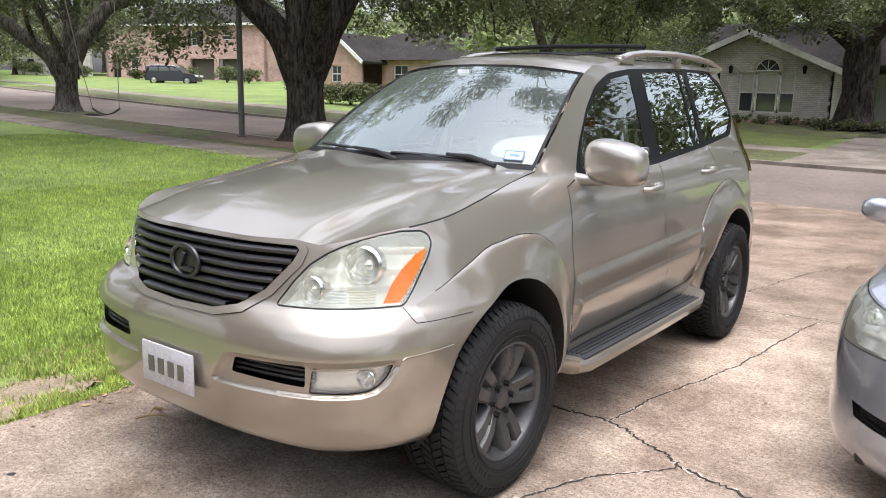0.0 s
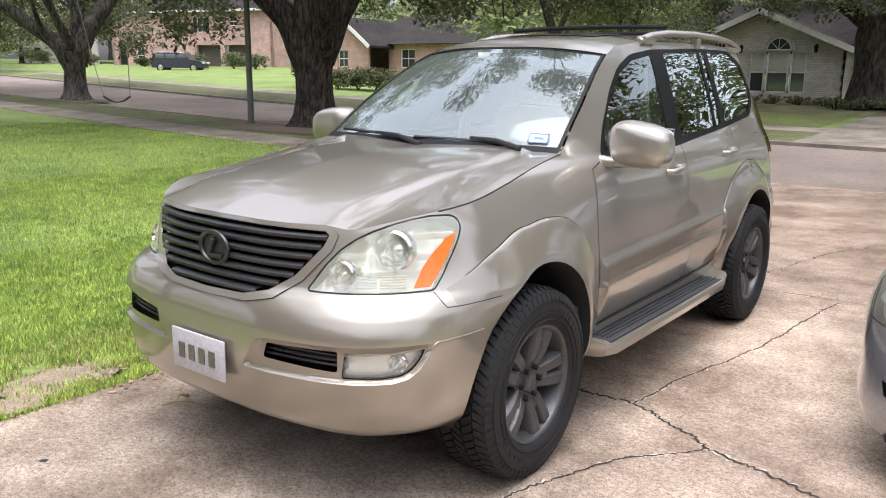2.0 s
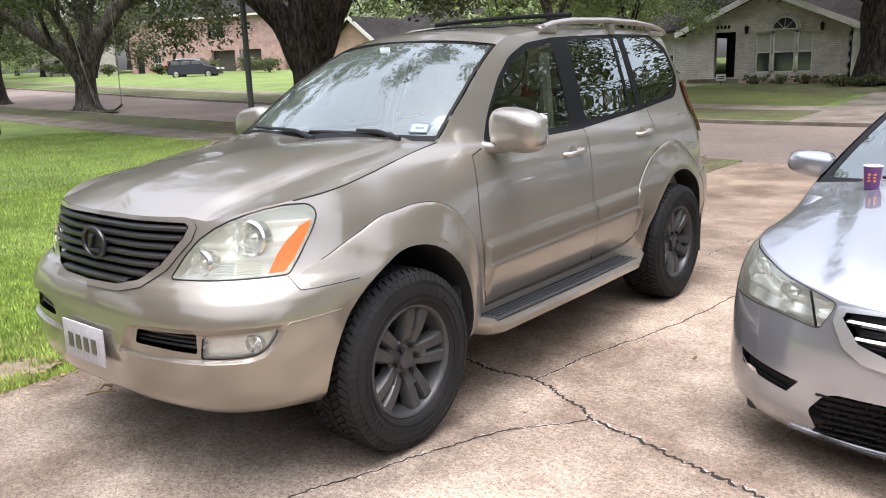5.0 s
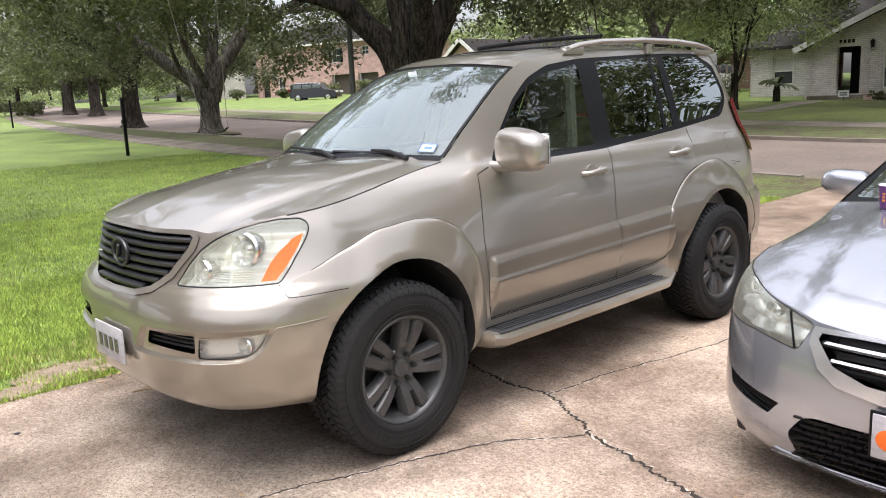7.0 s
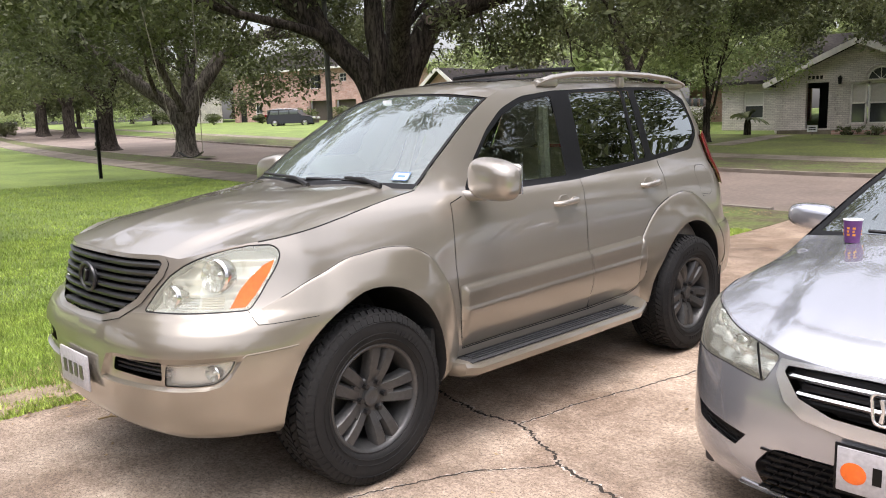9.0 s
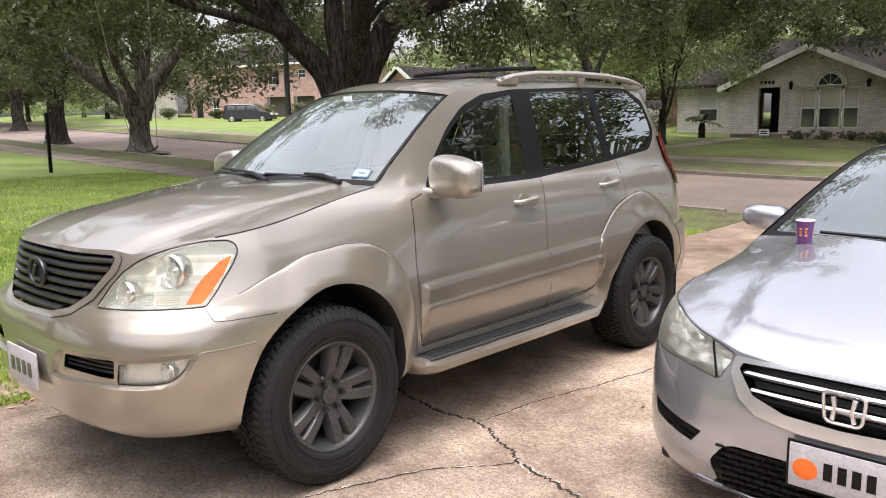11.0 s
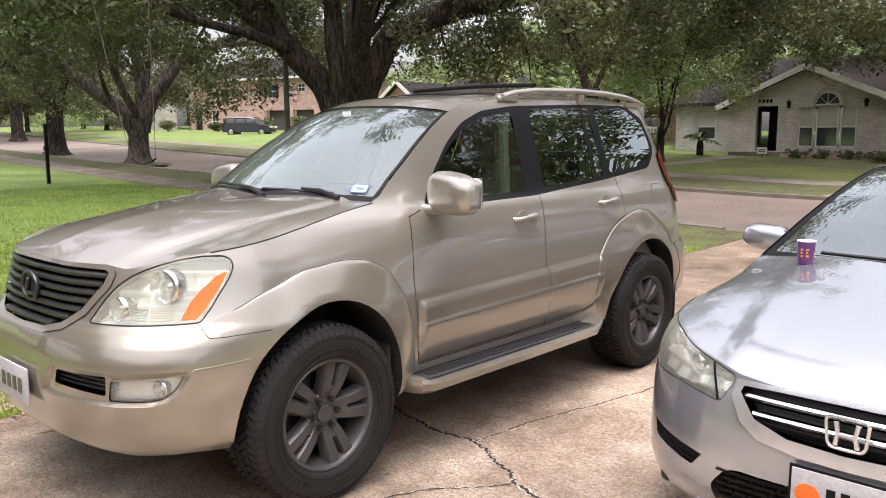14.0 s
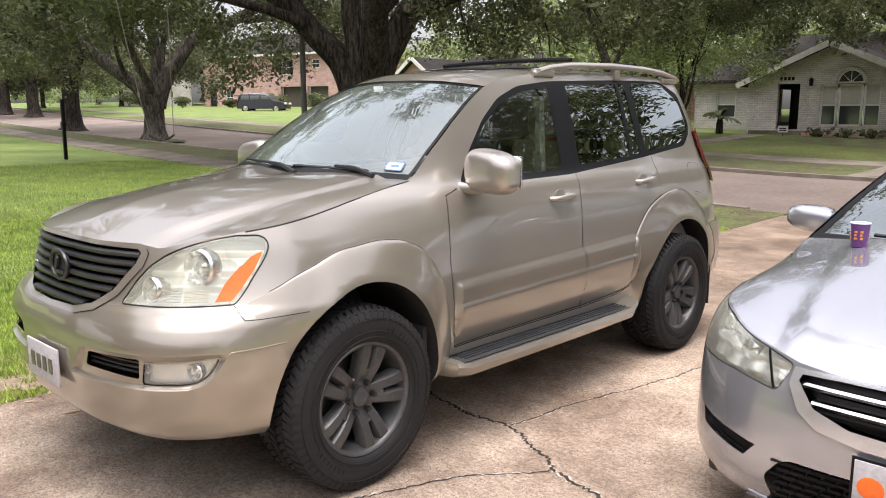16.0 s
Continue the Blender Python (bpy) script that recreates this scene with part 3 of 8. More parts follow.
for v in [g for g in bmesh.ops.extrude_edge_only(bm, edges=edge)["geom"] if isinstance(g, bmesh.types.BMVert)]:
    v.co.z -= 0.08
drive = tagged(part("driveway", bm, CONCRETE), "stained brownish concrete driveway with cracks and some painted shade", "driveway", kind="structure")


def crack(name, line, width, wander=0.035, step=0.03, seed=0, crumble=True):
    """A jagged dark crack along a line on the driveway."""
    rnd = random.Random(seed)
    pts = resample([Vector(p) for p in line], step, False)
    left, right = [], []
    for k, p in enumerate(pts):
        d = (pts[min(k + 1, len(pts) - 1)] - pts[max(k - 1, 0)]).normalized()
        o = Vector((-d.y, d.x))
        off = o * (wander * noise.noise((p.x * 4 + seed, p.y * 4, 0)) + 0.4 * wander * rnd.uniform(-1, 1) * min(1, wander * 30))
        w = width * (0.45 + 0.8 * abs(noise.noise((p.x * 7, p.y * 7, seed + 5.0))) + 0.4 * rnd.random())
        left.append((*(p + off + o * w), 0.0022))
        right.append((*(p + off - o * w), 0.0022))
    n = len(left)
    if crumble:
        chips, faces = [], []
        for k in range(n - 1):
            if noise.noise((left[k][0] * 3 + 9, left[k][1] * 3, seed)) > 0.0 or rnd.random() < 0.12:
                p, s = Vector(left[k] if rnd.random() < 0.5 else right[k]), rnd.uniform(0.006, 0.017)
                base, a0 = len(chips), rnd.uniform(0, 6.3)
                chips += [(p.x + s * rnd.uniform(0.6, 1.2) * math.cos(a0 + q), p.y + s * rnd.uniform(0.6, 1.2) * math.sin(a0 + q), 0.0012 + 0.001 * rnd.random()) for q in (0, 1.26, 2.5, 3.8, 5.0)]
                faces.append(tuple(range(base, base + 5)))
        raw("crack_edge", chips, faces, CRUMB, drive)
    return raw(name, left + right, [(k, n + k, n + k + 1, k + 1) for k in range(n - 1)], CRACK, drive)


crack("crack", [(0.20, 1.05), (0.37, 0.99), (0.64, 0.93), (0.89, 0.97), (1.06, 0.88), (1.28, 0.78), (1.38, 0.69), (1.56, 0.64), (1.75, 0.60), (2.3, 0.42), (3.2, 0.1)], 0.0105, 0.035, 0.015, 1)
crack("crack", [(1.38, 0.69), (1.26, 0.53), (1.13, 0.37), (1.02, 0.16), (0.96, -0.08), (0.8, -0.5), (0.7, -1.1)], 0.0065, 0.025, 0.015, 2)
crack("crack", [(0.91, 0.96), (0.955, 1.31), (1.06, 1.86), (1.16, 2.25), (1.22, 2.96), (1.3, 3.63)], 0.006, 0.025, 0.02, 3)
crack("crack", [(0.61, 4.07), (0.73, 4.85), (0.84, 5.41), (1.07, 5.99), (1.26, 6.35), (1.9, 6.9)], 0.006, 0.04, 0.03, 4)
crack("joint", [(-1.3, 3.66), (0.69, 3.68), (1.28, 3.715), (5.8, 3.74)], 0.006, 0.004, 0.1, 5)
crack("joint", [(-1.3, 6.1), (0.32, 6.64), (1.11, 6.98), (2.5, 7.2)], 0.006, 0.03, 0.05, 6)
crack("joint", [(-1.3, 8.0), (5.8, 8.9)], 0.006, 0.01, 0.1, 7)
crack("joint", [(-1.3, -2.4), (5.8, -2.4)], 0.006, 0.004, 0.1, 8)

# bare earth round the oak and worn ground at the lawn's edge
def patch(name, x, y, rx, ry, material, label, seed, up=0.01):
    rows = [[(x + k / 5 * rx * math.cos(a) * (1 + 0.3 * noise.noise((a, seed, 0))), y + k / 5 * ry * math.sin(a) * (1 + 0.3 * noise.noise((a, seed, 0)))) for a in [2 * math.pi * j / 28 for j in range(28)]] for k in range(1, 6)]
    verts = [(x, y, land(x, y) + up)] + [(px, py, land(px, py) + up - (0.004 if k == 4 else 0)) for k, row in enumerate(rows) for px, py in row]
    faces = [(0, 1 + j, 1 + (j + 1) % 28) for j in range(28)] + [(1 + 28 * k + j, 1 + 28 * (k + 1) + j, 1 + 28 * (k + 1) + (j + 1) % 28, 1 + 28 * k + (j + 1) % 28) for k in range(4) for j in range(28)]
    return tagged(raw(name, verts, faces, material), label, "bare ground", kind="structure")


patch("bare_ground", -13.6, 11.9, 3.0, 1.3, DIRT, "bare brown earth round the oak", 1, 0.025)
patch("bare_ground", -1.60, -0.66, 0.22, 0.30, DRYSOIL, "worn bare earth at the lawn's edge", 2, 0.003)
patch("bare_ground", -1.44, -0.95, 0.12, 0.2, DRYSOIL, "worn bare earth at the lawn's edge", 6, 0.003)
patch("bare_ground", -2.9, 28.9, 5.2, 2.3, VERGE, "dark leaf litter under the oak", 7, 0.02)
patch("bare_ground", -28.9, 14.2, 1.9, 0.9, VERGE, "worn ground round the tree", 3, 0.02)
patch("bare_ground", -2.45, 7.5, 1.0, 1.5, VERGE, "thin worn grass beside the driveway", 4, 0.012)


# ---- the champagne SUV: y runs to its rear, x to its left side ----
CORNER_W = (0, 0.045, 0.127, 0.241, 0.354, 0.477, 0.6025, 0.802, 1)
CORNER_X = hermite(CORNER_W, (1, 0.9985, 0.983, 0.939, 0.856, 0.722, 0.556, 0.278, 0))
CORNER_SHARP = hermite(CORNER_W, (0, 0.094, 0.262, 0.492, 0.689, 0.852, 0.934, 0.992, 1))
CORNER_SOFT = hermite(CORNER_W, (0, 0.070, 0.20, 0.42, 0.61, 0.78, 0.89, 0.98, 1))
LEVEL = (0.34, 0.40, 0.50, 0.62, 0.72, 0.79, 0.835, 0.865, 0.95, 1.05, 1.12, 1.20, 1.27, 1.50, 1.72, 1.83)
FRONT_X = hermite(LEVEL, (0.80, 0.865, 0.892, 0.90, 0.898, 0.884, 0.858, 0.825, 0.803, 0.785, 0.765, 0.715, 0.63, 0.58, 0.50, 0.46))
FRONT_X_SIDE = hermite(LEVEL, (0.80, 0.865, 0.892, 0.90, 0.898, 0.888, 0.876, 0.864, 0.832, 0.80, 0.765, 0.715, 0.63, 0.58, 0.50, 0.46))
FRONT_SIDE = hermite(LEVEL, (-0.3, -0.3, -0.3, -0.3, -0.3, -0.295, -0.285, -0.27, -0.235, -0.2, -0.2, -0.2, -0.2, -0.2, -0.2, -0.2))
FRONT_Y = hermite(LEVEL, (-0.79, -0.87, -0.90, -0.912, -0.908, -0.892, -0.870, -0.850, -0.83, -0.808, -0.785, -0.74, -0.70, -0.6, -0.5, -0.5))
FRONT_SOFT = hermite(LEVEL, (0, 0, 0, 0, 0.05, 0.3, 0.65, 0.9, 1, 1, 1, 1, 1, 1, 1, 1))
MIDDLE_X = hermite(LEVEL, (0.80, 0.825, 0.843, 0.852, 0.857, 0.861, 0.861, 0.859, 0.853, 0.842, 0.829, 0.80, 0.752, 0.66, 0.568, 0.51))
REAR_X = hermite(LEVEL, (0.80, 0.835, 0.855, 0.862, 0.862, 0.855, 0.848, 0.845, 0.838, 0.822, 0.805, 0.775, 0.738, 0.655, 0.565, 0.51))
REAR_Y = hermite(LEVEL, (3.70, 3.77, 3.81, 3.82, 3.82, 3.79, 3.71, 3.68, 3.66, 3.65, 3.645, 3.63, 3.61, 3.54, 3.43, 3.35))
ARCH = {"front": 0.012, "rear": 2.79}
ARCH_Z = 0.39
ARCH_IN = hermite((-60, 14, 36, 54, 71, 93, 116, 138, 160, 240), (0.435, 0.445, 0.468, 0.49, 0.502, 0.495, 0.478, 0.462, 0.455, 0.455))
FLARE_OUT = {"front": hermite((-60, -10, 14, 35, 47, 56, 63, 74, 91, 113, 130, 141, 240), (0.55, 0.555, 0.58, 0.635, 0.680, 0.705, 0.702, 0.675, 0.637, 0.645, 0.70, 0.755, 0.9)),
             "rear": hermite((-60, 40, 68, 83, 107, 127, 142, 165, 185, 240), (0.60, 0.62, 0.66, 0.69, 0.70, 0.72, 0.72, 0.60, 0.50, 0.47))}
FLARE_UP = hermite((0, 0.035, 0.12, 0.35, 0.6, 0.9, 1.0, 1.2), (0, 0.008, 0.015, 0.027, 0.037, 0.046, 0.045, 0.037))


def suv_flare(u, z):
    for end, yc in ARCH.items():
        dy, dz = u - yc, z - ARCH_Z
        r = math.hypot(dy, dz)
        if r < 0.95 and abs(dy) < 0.8:
            phi = math.degrees(math.atan2(dz, dy))
            if phi < -90:
                phi += 360
            ro, ri = FLARE_OUT[end](phi), ARCH_IN(phi)
            q = (ro - r) / max(0.02, ro - ri)
            if q > 0:
                fade = 1 - smooth01((phi - 106) / 36) if end == "front" else (1 - 0.6 * smooth01((60 - phi) / 40)) * (1 - 0.55 * smooth01((phi - 138) / 26))
                return FLARE_UP(min(q, 1.2)) * fade
    return 0.0


def suv_skin(u, z):
    """The body's skin: u is y along the side, and the way round the corners in front and behind."""
    if u < -0.30:
        w = min(1.0, (-0.30 - u) / 1.263)
        s = FRONT_SOFT(z)
        b = CORNER_SHARP(w) * (1 - s) + CORNER_SOFT(w) * s
        k = smooth01((w - 0.10) / 0.24)
        x, y = (FRONT_X_SIDE(z) * (1 - k) + FRONT_X(z) * k) * CORNER_X(w), FRONT_SIDE(z) + (FRONT_Y(z) - FRONT_SIDE(z)) * b
    elif u > 3.2:
        w = min(1.0, (u - 3.2) / 1.35)
        x, y = REAR_X(z) * CORNER_X(w), 3.2 + (REAR_Y(z) - 3.2) * CORNER_SHARP(w)
    else:
        y = u + (FRONT_SIDE(z) + 0.30) * (1 - smooth01((u + 0.30) / 0.4))
        x = FRONT_X_SIDE(z) + (MIDDLE_X(z) - FRONT_X_SIDE(z)) * smooth01((u + 0.3) / 1.2)
        x += (REAR_X(z) - MIDDLE_X(z)) * smooth01((u - 2.3) / 0.9)
    return Vector((x + suv_flare(u, z), y, z))


def arc(end, radius, first, last, n=30):
    out = []
    for k in range(n + 1):
        a = first + (last - first) * k / n
        r = radius(a)
        out.append((ARCH[end] + r * math.cos(radians(a)), ARCH_Z + r * math.sin(radians(a))))
    return out


suv = thing("suv", "champagne metallic SUV with black grille parked on the driveway", "car")
HOOD_EDGE = [(-1.563, 1.088), (-1.2, 1.086), (-1.02, 1.088), (-0.92, 1.073), (-0.81, 1.096), (-0.70, 1.116), (-0.58, 1.130)]
SEAM_EDGE = [(-0.58, 1.130), (-0.30, 1.155), (0.0, 1.192), (0.25, 1.236), (0.446, 1.27)]
PILLAR_EDGE = [(0.446, 1.27), (0.50, 1.305), (0.62, 1.40), (0.80, 1.525), (0.95, 1.618), (1.05, 1.672), (1.13, 1.71)]
ROOF_EDGE = [(1.13, 1.71), (1.25, 1.753), (1.6, 1.79), (2.2, 1.81), (2.85, 1.815), (3.15, 1.80), (3.30, 1.77)]
SUV_OUTLINE = [(-1.563, 0.36), (-0.60, 0.37), (-0.42, 0.345), (0.43, 0.33), (0.55, 0.44), (2.15, 0.44), (2.35, 0.40), (3.15, 0.45), (4.55, 0.47), (4.55, 1.74)] \
    + ROOF_EDGE[::-1] + PILLAR_EDGE[-2::-1] + SEAM_EDGE[-2::-1] + HOOD_EDGE[-2::-1]
GRILLE = [(-1.5635, 0.825), (-1.36, 0.830), (-1.24, 0.853), (-1.13, 0.913), (-1.025, 1.015), (-1.003, 1.055), (-1.018, 1.068), (-1.5635, 1.073)]
SURROUND = [(-1.5635, 0.803), (-1.34, 0.808), (-1.215, 0.833), (-1.10, 0.897), (-0.99, 1.005), (-0.97, 1.055), (-0.985, 1.076), (-1.03, 1.0872), (-1.5635, 1.0876)]
LAMP = rounded([(-1.075, 0.871), (-1.05, 0.900), (-1.01, 0.953), (-0.957, 1.008), (-0.90, 1.044), (-0.84, 1.070), (-0.77, 1.092), (-0.70, 1.106), (-0.62, 1.114), (-0.53, 1.110), (-0.505, 1.096), (-0.50, 1.073), (-0.54, 0.998), (-0.578, 0.925), (-0.610, 0.876), (-0.70, 0.873), (-0.90, 0.871)], 0.014)
AMBER_LENS = [(-0.525, 1.057), (-0.575, 1.036), (-0.625, 0.990), (-0.658, 0.945), (-0.685, 0.882), (-0.625, 0.884), (-0.590, 0.93), (-0.556, 0.99)]
FOG = rounded([(-0.922, 0.601), (-0.912, 0.682), (-0.80, 0.684), (-0.70, 0.690), (-0.628, 0.697), (-0.645, 0.662), (-0.675, 0.628), (-0.715, 0.608), (-0.78, 0.601)], 0.01)
SLOT = rounded([(-1.25, 0.625), (-1.235, 0.681), (-0.94, 0.692), (-0.94, 0.618), (-1.08, 0.621)], 0.012)
LIP_LINE = [(-1.275, 0.690), (-1.345, 0.578), (-1.20, 0.578), (-0.99, 0.583), (-0.83, 0.586), (-0.745, 0.588), (-0.69, 0.601), (-0.65, 0.630), (-0.615, 0.680), (-0.592, 0.713)]
LIP = LIP_LINE + [(-0.66, 0.716), (-0.95, 0.712), (-1.22, 0.702)]
GLASS_FRAME = rounded([(0.725, 1.225), (0.86, 1.385), (1.03, 1.54), (1.2, 1.65), (1.4, 1.718), (1.7, 1.752), (2.5, 1.782), (3.03, 1.785), (3.225, 1.69), (3.285, 1.5), (3.1, 1.352), (2.5, 1.298), (1.65, 1.238)], 0.05)
FRONT_GLASS = rounded([(0.80, 1.262), (0.86, 1.355), (1.02, 1.505), (1.2, 1.615), (1.40, 1.685), (1.68, 1.722), (1.595, 1.268)], 0.02)
REAR_GLASS = rounded([(1.775, 1.283), (1.865, 1.738), (2.43, 1.758), (2.35, 1.312)], 0.02)
FIXED_GLASS = rounded([(2.385, 1.318), (2.465, 1.758), (2.53, 1.76), (2.475, 1.325)], 0.01)
QUARTER_GLASS = rounded([(2.555, 1.332), (2.60, 1.765), (3.03, 1.768), (3.19, 1.665), (3.245, 1.5), (3.07, 1.378)], 0.04)
SEAM_A = [(0.612, 0.478), (0.598, 0.55), (0.592, 0.70), (0.578, 0.79), (0.574, 0.90), (0.582, 1.0), (0.592, 1.10), (0.610, 1.195)]
SEAM_B = [(1.672, 0.485), (1.682, 0.60), (1.682, 0.68), (1.668, 0.77), (1.652, 0.84), (1.652, 0.92), (1.664, 1.126), (1.690, 1.24)]
FRONT_DOOR = SEAM_B + [(0.73, 1.228)] + SEAM_A[::-1]
REAR_DOOR = [(1.672, 0.485), (2.08, 0.500), (2.19, 0.53), (2.27, 0.62)] + arc("rear", FLARE_OUT["rear"], 160, 107, 10) + [(2.57, 1.10), (2.60, 1.30)] + SEAM_B[:0:-1]
MOULD = [(0.615, 0.484), (0.602, 0.56), (0.596, 0.70), (0.583, 0.80), (1.64, 0.8335), (2.215, 0.853), (2.262, 0.70), (2.258, 0.60), (2.185, 0.53), (2.08, 0.506), (1.67, 0.490)]
SHELF = hermite((-2.2, -1.6, -0.8, -0.12, -0.04, 0.04, 0.66, 0.78, 0.97, 1.01, 1.2), (-0.016, -0.003, 0.017, 0.0305, 0.031, 0.0245, 0.0215, 0.018, 0.002, 0.0, 0.0))
TAIL = rounded([(3.44, 1.085), (3.36, 1.25), (3.31, 1.44), (3.46, 1.47), (3.85, 1.42), (3.85, 1.085)], 0.03)


def mould_z(u, share):
    """Height on the door moulding: share 1 at its upper edge, 0 at its lower crease."""
    low, high = 0.683 + 0.027 * (u - 0.6), 0.797 + 0.033 * (u - 0.57)
    return low + (high - low) * share


def moulding(u, z):
    return SHELF((z - mould_z(u, 0)) / (mould_z(u, 1) - mould_z(u, 0))) * smooth01((u - 0.600) / 0.014) * smooth01((2.275 - u) / 0.05)


def from_line(u, z, line):
    """Distance of a point to an open line."""
    best, p = 9.0, Vector((u, z))
    for a, b in zip(line, line[1:]):
        a, b = Vector(a), Vector(b)
        t = min(1.0, max(0.0, (p - a).dot(b - a) / (b - a).length_squared))
        best = min(best, (a.lerp(b, t) - p).length)
    return best


def bumper_ledge(u, z):
    return -0.019 * smooth01(from_line(u, z, LIP_LINE) / 0.010) * smooth01((0.716 - z) / 0.028)


SUV_REGIONS = [
    ("void", [(ARCH["front"] - 0.43, 0.2), (ARCH["front"] + 0.40, 0.2)] + arc("front", ARCH_IN, -10, 190), 0),
    ("void", [(ARCH["rear"] - 0.43, 0.2), (ARCH["rear"] + 0.40, 0.2)] + arc("rear", ARCH_IN, -10, 190), 0),
    ("grille_back", GRILLE, -0.05), ("grille_surround", SURROUND, 0.005),
    ("indicator", AMBER_LENS, 0.001), ("lens", LAMP, 0.0), ("lamp_seal", ribbon(list(LAMP) + [LAMP[0]], 0.0062), -0.004),
    ("fog_lens", FOG, -0.022), ("slot", SLOT, -0.075), ("fog_rim", ribbon(list(FOG) + [FOG[0]], 0.005), -0.012),
    ("bumper_lip", LIP, bumper_ledge),
    ("front_glass", FRONT_GLASS, -0.006), ("rear_glass", REAR_GLASS, -0.006), ("fixed_glass", FIXED_GLASS, -0.006), ("quarter_glass", QUARTER_GLASS, -0.006),
    ("window_frame", GLASS_FRAME, -0.002), ("tail_lamp", TAIL, 0.018),
    ("seam_a", ribbon(SEAM_A + [(0.70, 1.222)], 0.0026), -0.003),
    ("seam_b", ribbon(SEAM_B, 0.0026), -0.003),
    ("seam_c", ribbon([(0.612, 0.478), (1.672, 0.482), (2.08, 0.497), (2.19, 0.525), (2.27, 0.62)], 0.003), -0.002),
    ("seam_d", ribbon(arc("rear", lambda a: FLARE_OUT["rear"](a) + 0.003, 150, 107, 10) + [(2.57, 1.10), (2.60, 1.30)], 0.0024), -0.003),
    ("seam_e", ribbon([(-0.612, 0.868), (-0.577, 0.836), (-0.556, 0.820), (-0.496, 0.818), (-0.28, 0.821)], 0.0016), -0.001),
    ("seam_h", ribbon(rounded([(3.05, 1.02), (3.02, 1.20), (3.06, 1.24), (3.18, 1.24), (3.20, 1.20), (3.20, 1.04)], 0.05) + [Vector((3.05, 1.05))], 0.0015), -0.001),
    ("seam_i", ribbon(arc("rear", FLARE_OUT["rear"], 140, 60, 20), 0.0012), -0.001),
    ("seam_j", ribbon(arc("front", FLARE_OUT["front"], 12, 134, 30), 0.0016), -0.002),
    ("door_moulding", MOULD, moulding),
    ("front_bumper", [(-1.5635, 0.30), (-1.5635, 0.843), (-1.0, 0.863), (-0.612, 0.868), (-0.577, 0.836), (-0.556, 0.820), (-0.496, 0.818), (-0.28, 0.821), (-0.2, 0.6), (-0.3, 0.30)], 0),
    ("fender_flare", arc("front", FLARE_OUT["front"], -25, 140) + [(-0.30, 0.6), (0.0, 0.3)], 0),
    ("rear_flare", arc("rear", FLARE_OUT["rear"], 20, 200) + [(2.3, 0.3), (2.9, 0.3)], 0),
    ("rear_bumper", [(3.0, 0.40), (3.02, 0.78), (3.3, 0.82), (4.56, 0.84), (4.56, 0.40)], 0.004),
    ("front_door", FRONT_DOOR, 0), ("rear_door", REAR_DOOR, 0),
]
flare_guides = []
for end, a0, a1 in (("front", 0, 150), ("rear", 45, 170)):
    for q in (-0.10, -0.03, 0.015, 0.04, 0.08, 0.13, 0.19, 0.27, 0.38, 0.5):
        flare_guides.append(arc(end, lambda a, q=q, end=end: FLARE_OUT[end](a) - q * (FLARE_OUT[end](a) - ARCH_IN(a)), a0, a1, 44))
for share in (-0.5, -0.14, -0.04, 0.04, 0.12, 0.4, 0.62, 0.72, 0.82, 0.9, 0.97):
    flare_guides.append([(0.60, mould_z(0.60, share)), (2.2, mould_z(2.2, share))])
for gap in (0.0035, 0.010, 0.014):
    inset = ribbon(LIP_LINE[1:-1], gap)
    flare_guides.append(inset[:len(LIP_LINE) - 2])
for z in (0.775, 0.79, 0.805, 0.815, 0.825, 0.835, 0.845, 0.857):
    flare_guides.append([(-1.56, z), (-0.30, z)])
SUV_OUTLINE = [Vector(p) for p in SUV_OUTLINE]
cut = panels([(n, [Vector(p) for p in poly], o) for n, poly, o in SUV_REGIONS], SUV_OUTLINE, 0.026, suv_skin, flare_guides)


def both(data):
    """A half and its mirror image as one."""
    p, n, t = data
    return (p + [Vector((-a.x, a.y, a.z)) for a in p], n + [Vector((-a.x, a.y, a.z)) for a in n], t + [[c + len(p) for c in f[::-1]] for f in t])


body = panelpart("body", both(cut["rest"]), CHAMPAGNE, suv)
bumper = panelpart("front_bumper", both(cut["front_bumper"]), CLADDING, suv)
panelpart("rear_bumper", both(cut["rear_bumper"]), CLADDING, suv)
for mirror in (False, True):
    panelpart("bumper_lip", cut["bumper_lip"], CLADDING, bumper, "", mirror, custom=False)
    panelpart("slot_back", cut["slot"], BLACK, bumper, "", mirror)
    for n in [n for n in cut if n.startswith("seam")]:
        panelpart("panel_gap", cut[n], SEAM, suv, "", mirror)
grille = panelpart("grille", both(cut["grille_back"]), BLACK, suv, "matt black slatted grille")
panelpart("grille_surround", both(cut["grille_surround"]), CHAMPAGNE, grille)
